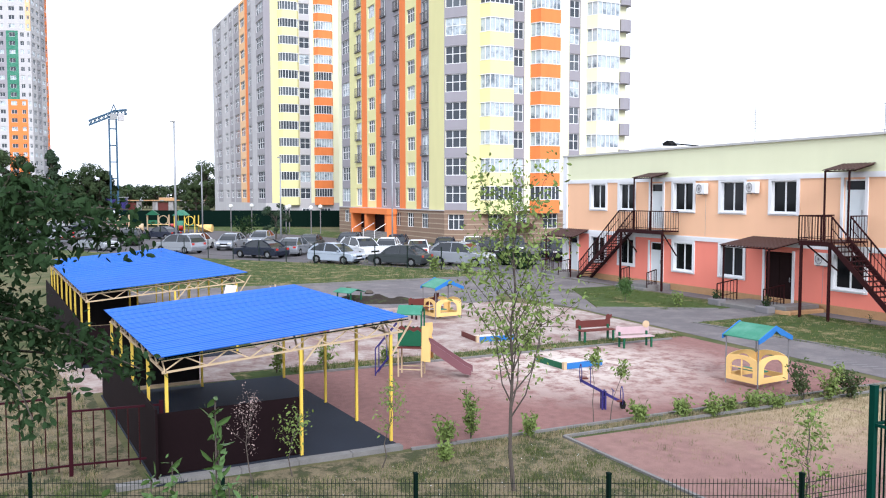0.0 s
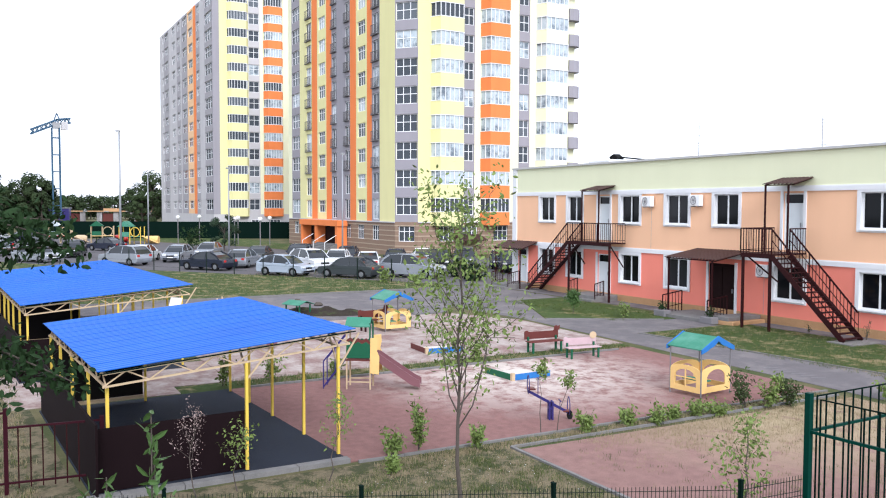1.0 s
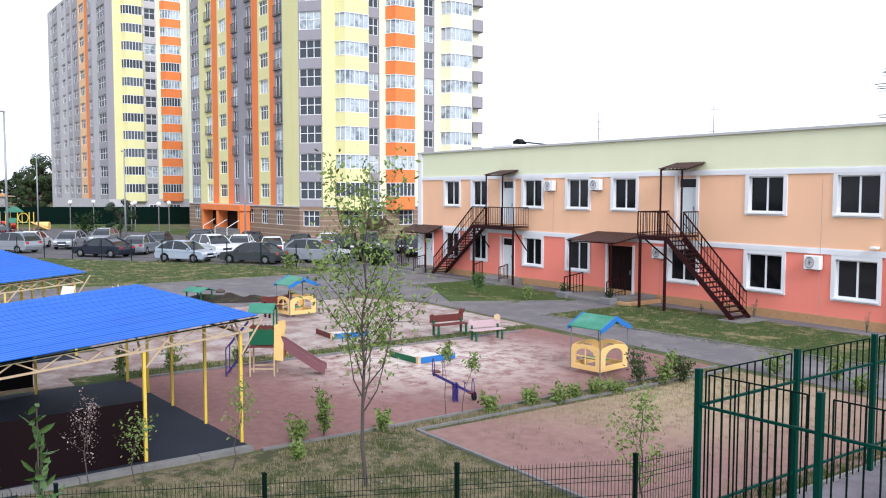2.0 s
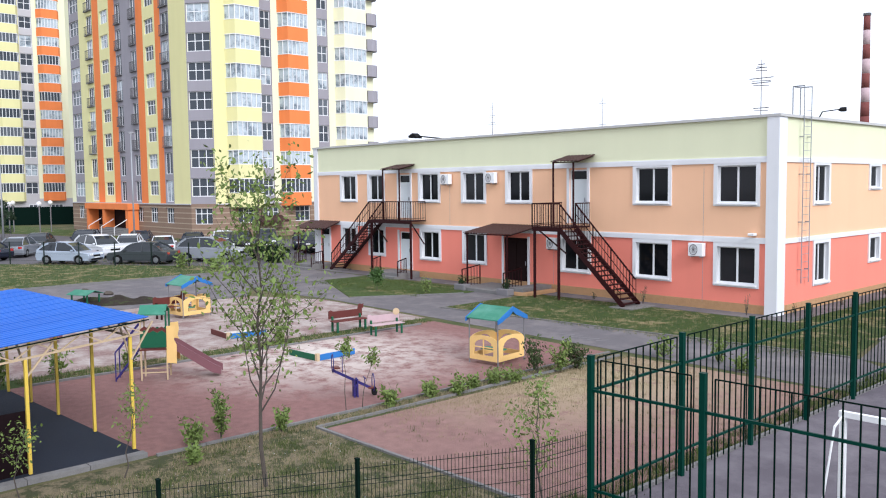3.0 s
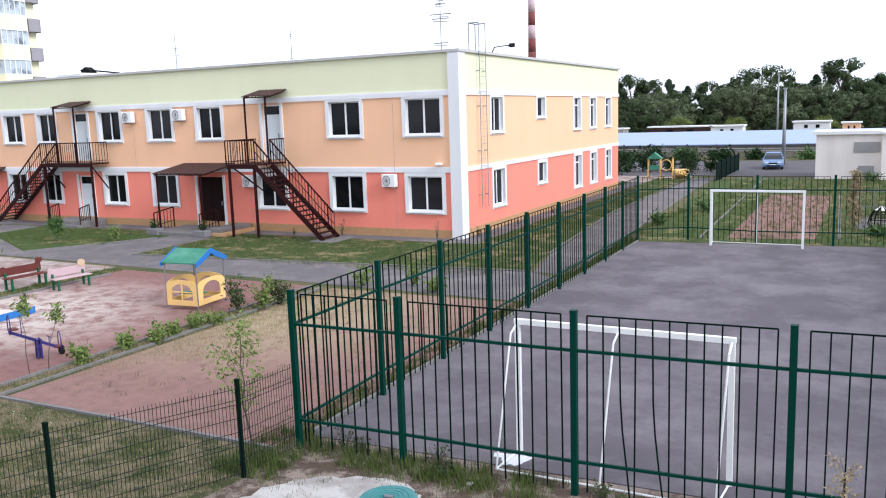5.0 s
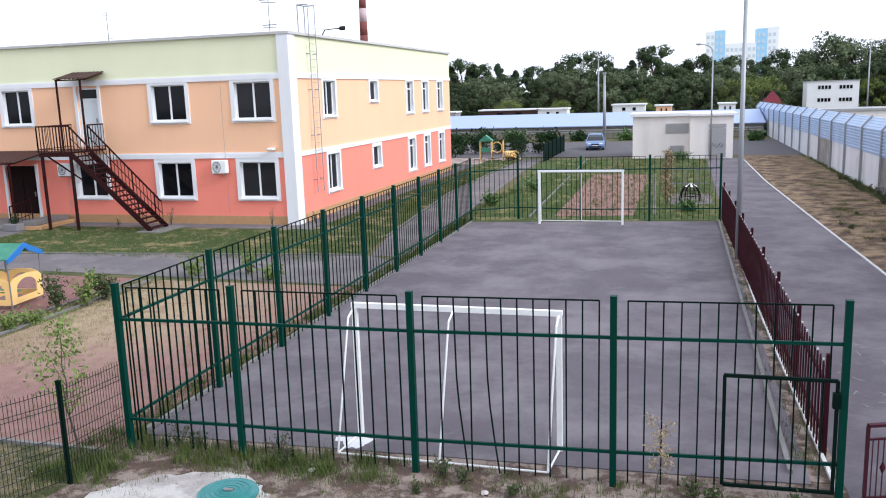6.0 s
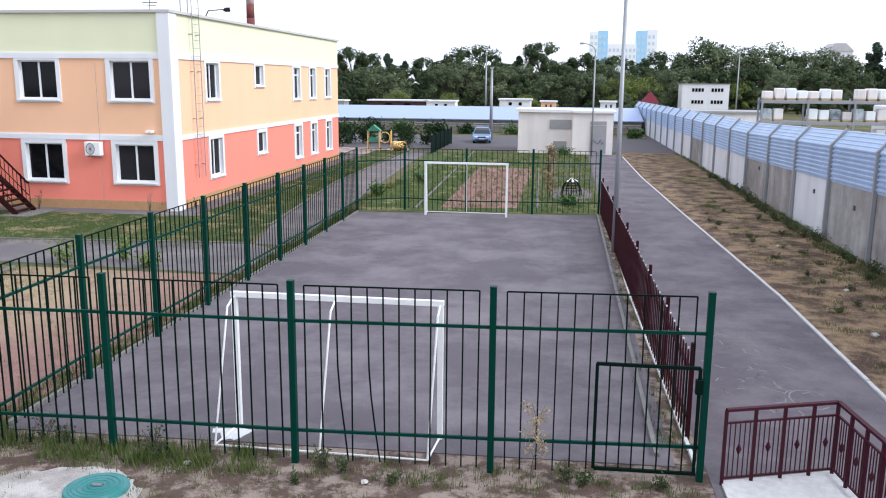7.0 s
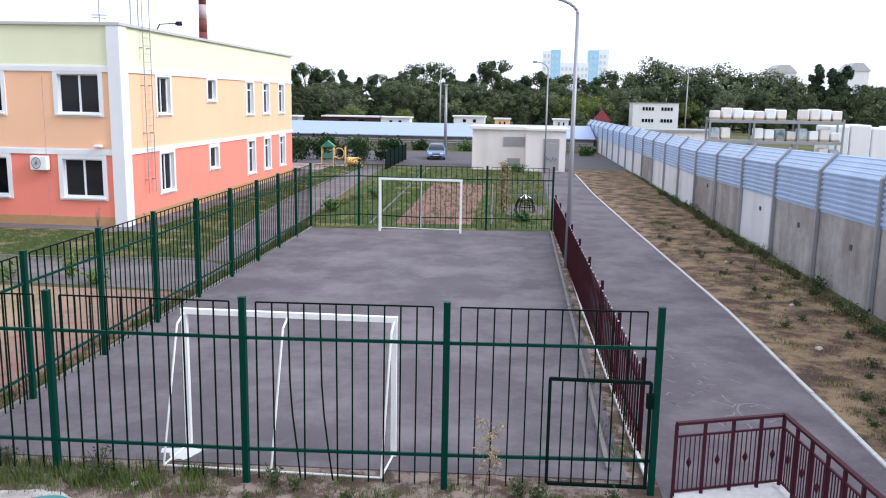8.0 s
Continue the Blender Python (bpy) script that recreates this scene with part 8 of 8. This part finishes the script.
# skyline trees of the belt: east, north, kind, height
for x_, y_, k_, h_ in ((-43.6, 170, 0, 12.0), (-40.5, 173, 0, 10.8), (-36.1, 171, 2, 10.9), (-33.2, 172, 2, 9.4), (-28.9, 173, 0, 10.0), (-25.0, 172, 0, 9.6), (-21.8, 174, 3, 12.1), (-17.2, 174.5, 3, 12.5), (-13.5, 176, 0, 9.0),
                        (-10.2, 175, 2, 10.6), (-5.7, 175, 0, 13.2), (-1.0, 174, 0, 9.2), (3.0, 175, 0, 11.0), (6.0, 176, 0, 9.8), (9.8, 175, 0, 10.5), (14.0, 175, 3, 9.0), (17.6, 174.6, 3, 11.3), (22.0, 174, 1, 10.5), (26.0, 173.6, 1, 13.3),
                        (30.6, 173, 1, 11.8), (34.0, 173, 1, 10.2), (37.4, 171.6, 1, 12.4), (41.5, 170.6, 0, 10.6), (46.0, 169.5, 1, 11.4), (49.5, 168.5, 1, 10.6), (53.0, 167.5, 0, 9.4), (55.3, 166.7, 2, 13.0), (57.9, 165.9, 2, 12.3),
                        (59.6, 165.3, 2, 12.8), (62.8, 164, 0, 9.0), (66.0, 163, 0, 8.8), (70.0, 162, 1, 9.2), (74.0, 161, 0, 9.6), (78.0, 160, 1, 9.0), (82.0, 158, 0, 9.4)):
    rows.append((x_, y_, k_, h_ / (12.0 if k_ == 2 else 10.0)))
# rounded lower crowns before them
for x_, y_, k_, h_ in ((-40.0, 152, 0, 6.4), (-35.9, 146, 0, 5.5), (-29.7, 147, 1, 6.6), (-25.0, 150, 0, 6.5), (-21.0, 149, 1, 7.6), (-17.0, 149.3, 1, 8.8), (-13.0, 150, 1, 7.6), (-8.5, 151, 0, 6.4), (-3.1, 150, 1, 6.3), (1.8, 150, 1, 6.7), (5.8, 150, 1, 6.2),
                        (19.5, 158, 1, 7.6), (24.5, 160, 0, 7.2), (35.5, 152, 1, 6.8), (41.0, 152, 0, 7.0), (47.0, 150, 1, 7.2), (53.0, 148, 0, 6.8), (58.5, 148, 1, 7.4), (64.0, 146, 0, 7.0), (70.0, 144, 1, 7.2)):
    rows.append((x_, y_, k_, h_ / 10.0))
for x_, y_, h_ in ((9.0, 148, 5.8), (12.3, 147, 6.1), (15.4, 149, 5.8), (-27.0, 135, 3.4), (-18.5, 134, 3.2), (-6.0, 134, 3.0), (30.5, 160, 5.6)):
    rows.append((x_, y_, 4, h_ / 7.0))
for k in range(34):
    rows.append((-48 + 3.6 * k, 163 + rng.uniform(-3, 3), rng.choice((0, 0, 1)), rng.uniform(0.70, 0.86)))
for k in range(26):
    rows.append((-46 + 4.6 * k, 139 + rng.uniform(-3, 3), rng.choice((0, 1, 0)), rng.uniform(0.30, 0.42)))
# clump west of the towers, and the wooded rise beyond the building site
for x_, y_, k_, h_ in ((-214.5, -6.5, 0, 16.0), (-218, -10, 0, 14.0), (-216, -3.5, 0, 10.6), (-217, -0.6, 0, 10.2), (-214.6, 3.3, 2, 16.4), (-217, 5.0, 0, 10.0), (-214.5, 6.6, 0, 9.6), (-214.4, 8.9, 3, 11.2), (-214.3, 11.4, 3, 12.8), (-214.2, 13.2, 3, 11.6),
                        (-218, 10.5, 0, 10.0), (-217, 14.5, 0, 8.6), (-211.4, 37.3, 3, 13.6), (-211.8, 35.0, 3, 11.0)):
    rows.append((x_, y_, k_, h_ / (12.0 if k_ == 2 else 10.0)))
for k in range(60):
    rows.append((-345 + rng.uniform(-12, 12), -25 + 1.7 * k, 5, rng.uniform(0.86, 0.98)))
for x_, y_, k_, s_ in rows:
    if 15 < x_ < 32 and 130 < y_ < 156:
        continue
    m = pose(x_, y_, 0, 0, 0, rng.uniform(0, 360)) @ Matrix.Diagonal((s_ * rng.uniform(0.9, 1.15), s_ * rng.uniform(0.9, 1.15), s_, 1))
    if k_ in used:
        copy_thing(kinds[k_], m @ Matrix.Diagonal([1 / v for v in kinds[k_].scale] + [1]))
    else:
        used.add(k_)
        kinds[k_].matrix_basis = m
g = far_tree("small dark spruce at the car park", 4.2, 1.6, 210, 22, "leaf_conifer")
g.matrix_basis = pose(-92.8, 24.3, 0)


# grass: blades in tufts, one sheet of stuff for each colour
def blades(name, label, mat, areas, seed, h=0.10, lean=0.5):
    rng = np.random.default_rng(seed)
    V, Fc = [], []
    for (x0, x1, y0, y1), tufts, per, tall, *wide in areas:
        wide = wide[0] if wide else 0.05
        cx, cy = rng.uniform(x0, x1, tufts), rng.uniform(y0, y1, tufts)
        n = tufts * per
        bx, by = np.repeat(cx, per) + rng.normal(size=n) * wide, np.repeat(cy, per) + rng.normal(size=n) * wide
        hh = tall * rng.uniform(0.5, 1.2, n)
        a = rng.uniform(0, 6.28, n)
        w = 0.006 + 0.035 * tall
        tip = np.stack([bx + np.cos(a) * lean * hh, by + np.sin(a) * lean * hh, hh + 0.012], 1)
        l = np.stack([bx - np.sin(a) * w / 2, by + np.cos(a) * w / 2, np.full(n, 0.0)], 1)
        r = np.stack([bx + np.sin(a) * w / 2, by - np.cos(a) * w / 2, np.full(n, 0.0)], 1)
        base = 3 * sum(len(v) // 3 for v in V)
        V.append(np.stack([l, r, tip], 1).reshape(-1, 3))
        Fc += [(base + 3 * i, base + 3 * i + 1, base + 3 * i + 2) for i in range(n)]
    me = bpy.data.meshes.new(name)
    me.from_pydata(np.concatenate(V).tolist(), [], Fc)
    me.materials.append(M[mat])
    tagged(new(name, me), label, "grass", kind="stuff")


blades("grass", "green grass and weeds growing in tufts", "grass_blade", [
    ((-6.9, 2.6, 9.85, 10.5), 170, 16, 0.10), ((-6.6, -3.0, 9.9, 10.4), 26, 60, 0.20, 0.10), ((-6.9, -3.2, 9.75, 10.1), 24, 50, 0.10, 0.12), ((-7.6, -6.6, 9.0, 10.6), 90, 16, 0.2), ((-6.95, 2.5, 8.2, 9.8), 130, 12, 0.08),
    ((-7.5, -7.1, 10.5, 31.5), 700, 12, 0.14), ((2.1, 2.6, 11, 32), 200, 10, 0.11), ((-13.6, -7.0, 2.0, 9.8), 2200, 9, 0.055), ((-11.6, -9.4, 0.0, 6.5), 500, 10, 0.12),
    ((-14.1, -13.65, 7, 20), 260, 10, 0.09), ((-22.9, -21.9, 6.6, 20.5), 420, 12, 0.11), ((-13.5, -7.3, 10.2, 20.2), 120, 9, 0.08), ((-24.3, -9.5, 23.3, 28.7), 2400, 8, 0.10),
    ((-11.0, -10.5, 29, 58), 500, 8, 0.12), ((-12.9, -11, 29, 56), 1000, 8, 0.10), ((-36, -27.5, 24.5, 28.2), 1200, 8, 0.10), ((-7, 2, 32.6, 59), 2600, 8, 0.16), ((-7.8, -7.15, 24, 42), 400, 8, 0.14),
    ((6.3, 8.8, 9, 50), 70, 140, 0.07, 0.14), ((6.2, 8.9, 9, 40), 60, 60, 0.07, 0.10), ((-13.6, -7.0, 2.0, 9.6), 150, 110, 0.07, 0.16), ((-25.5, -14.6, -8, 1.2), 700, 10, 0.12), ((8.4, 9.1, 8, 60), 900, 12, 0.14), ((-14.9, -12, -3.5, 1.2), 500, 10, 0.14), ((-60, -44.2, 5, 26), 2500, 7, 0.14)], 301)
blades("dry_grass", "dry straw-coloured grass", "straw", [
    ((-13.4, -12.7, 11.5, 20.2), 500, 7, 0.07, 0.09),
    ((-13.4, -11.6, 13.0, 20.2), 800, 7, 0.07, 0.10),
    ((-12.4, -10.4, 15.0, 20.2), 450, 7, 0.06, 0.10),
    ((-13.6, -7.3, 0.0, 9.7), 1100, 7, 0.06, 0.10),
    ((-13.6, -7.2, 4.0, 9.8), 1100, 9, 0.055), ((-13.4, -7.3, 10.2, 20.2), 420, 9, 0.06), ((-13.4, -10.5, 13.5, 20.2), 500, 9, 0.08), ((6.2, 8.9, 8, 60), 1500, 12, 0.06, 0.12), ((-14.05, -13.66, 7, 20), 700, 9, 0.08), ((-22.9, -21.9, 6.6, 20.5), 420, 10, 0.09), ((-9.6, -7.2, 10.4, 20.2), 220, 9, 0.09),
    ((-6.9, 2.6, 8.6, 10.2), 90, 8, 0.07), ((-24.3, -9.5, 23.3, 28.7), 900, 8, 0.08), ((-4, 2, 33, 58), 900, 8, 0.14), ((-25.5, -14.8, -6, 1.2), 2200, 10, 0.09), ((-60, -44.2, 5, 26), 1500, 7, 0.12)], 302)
rng = np.random.default_rng(330)
flowers = new("clover_flowers", leaves_mesh(np.stack([rng.uniform(-13.4, -7.2, 420), rng.uniform(2.5, 9.6, 420), rng.uniform(0.03, 0.07, 420)], 1), 0.012, "frame_white", rng, 0.0, 1.2))
tagged(flowers, "tiny white clover flowers scattered in the grass", "flowers", kind="stuff")
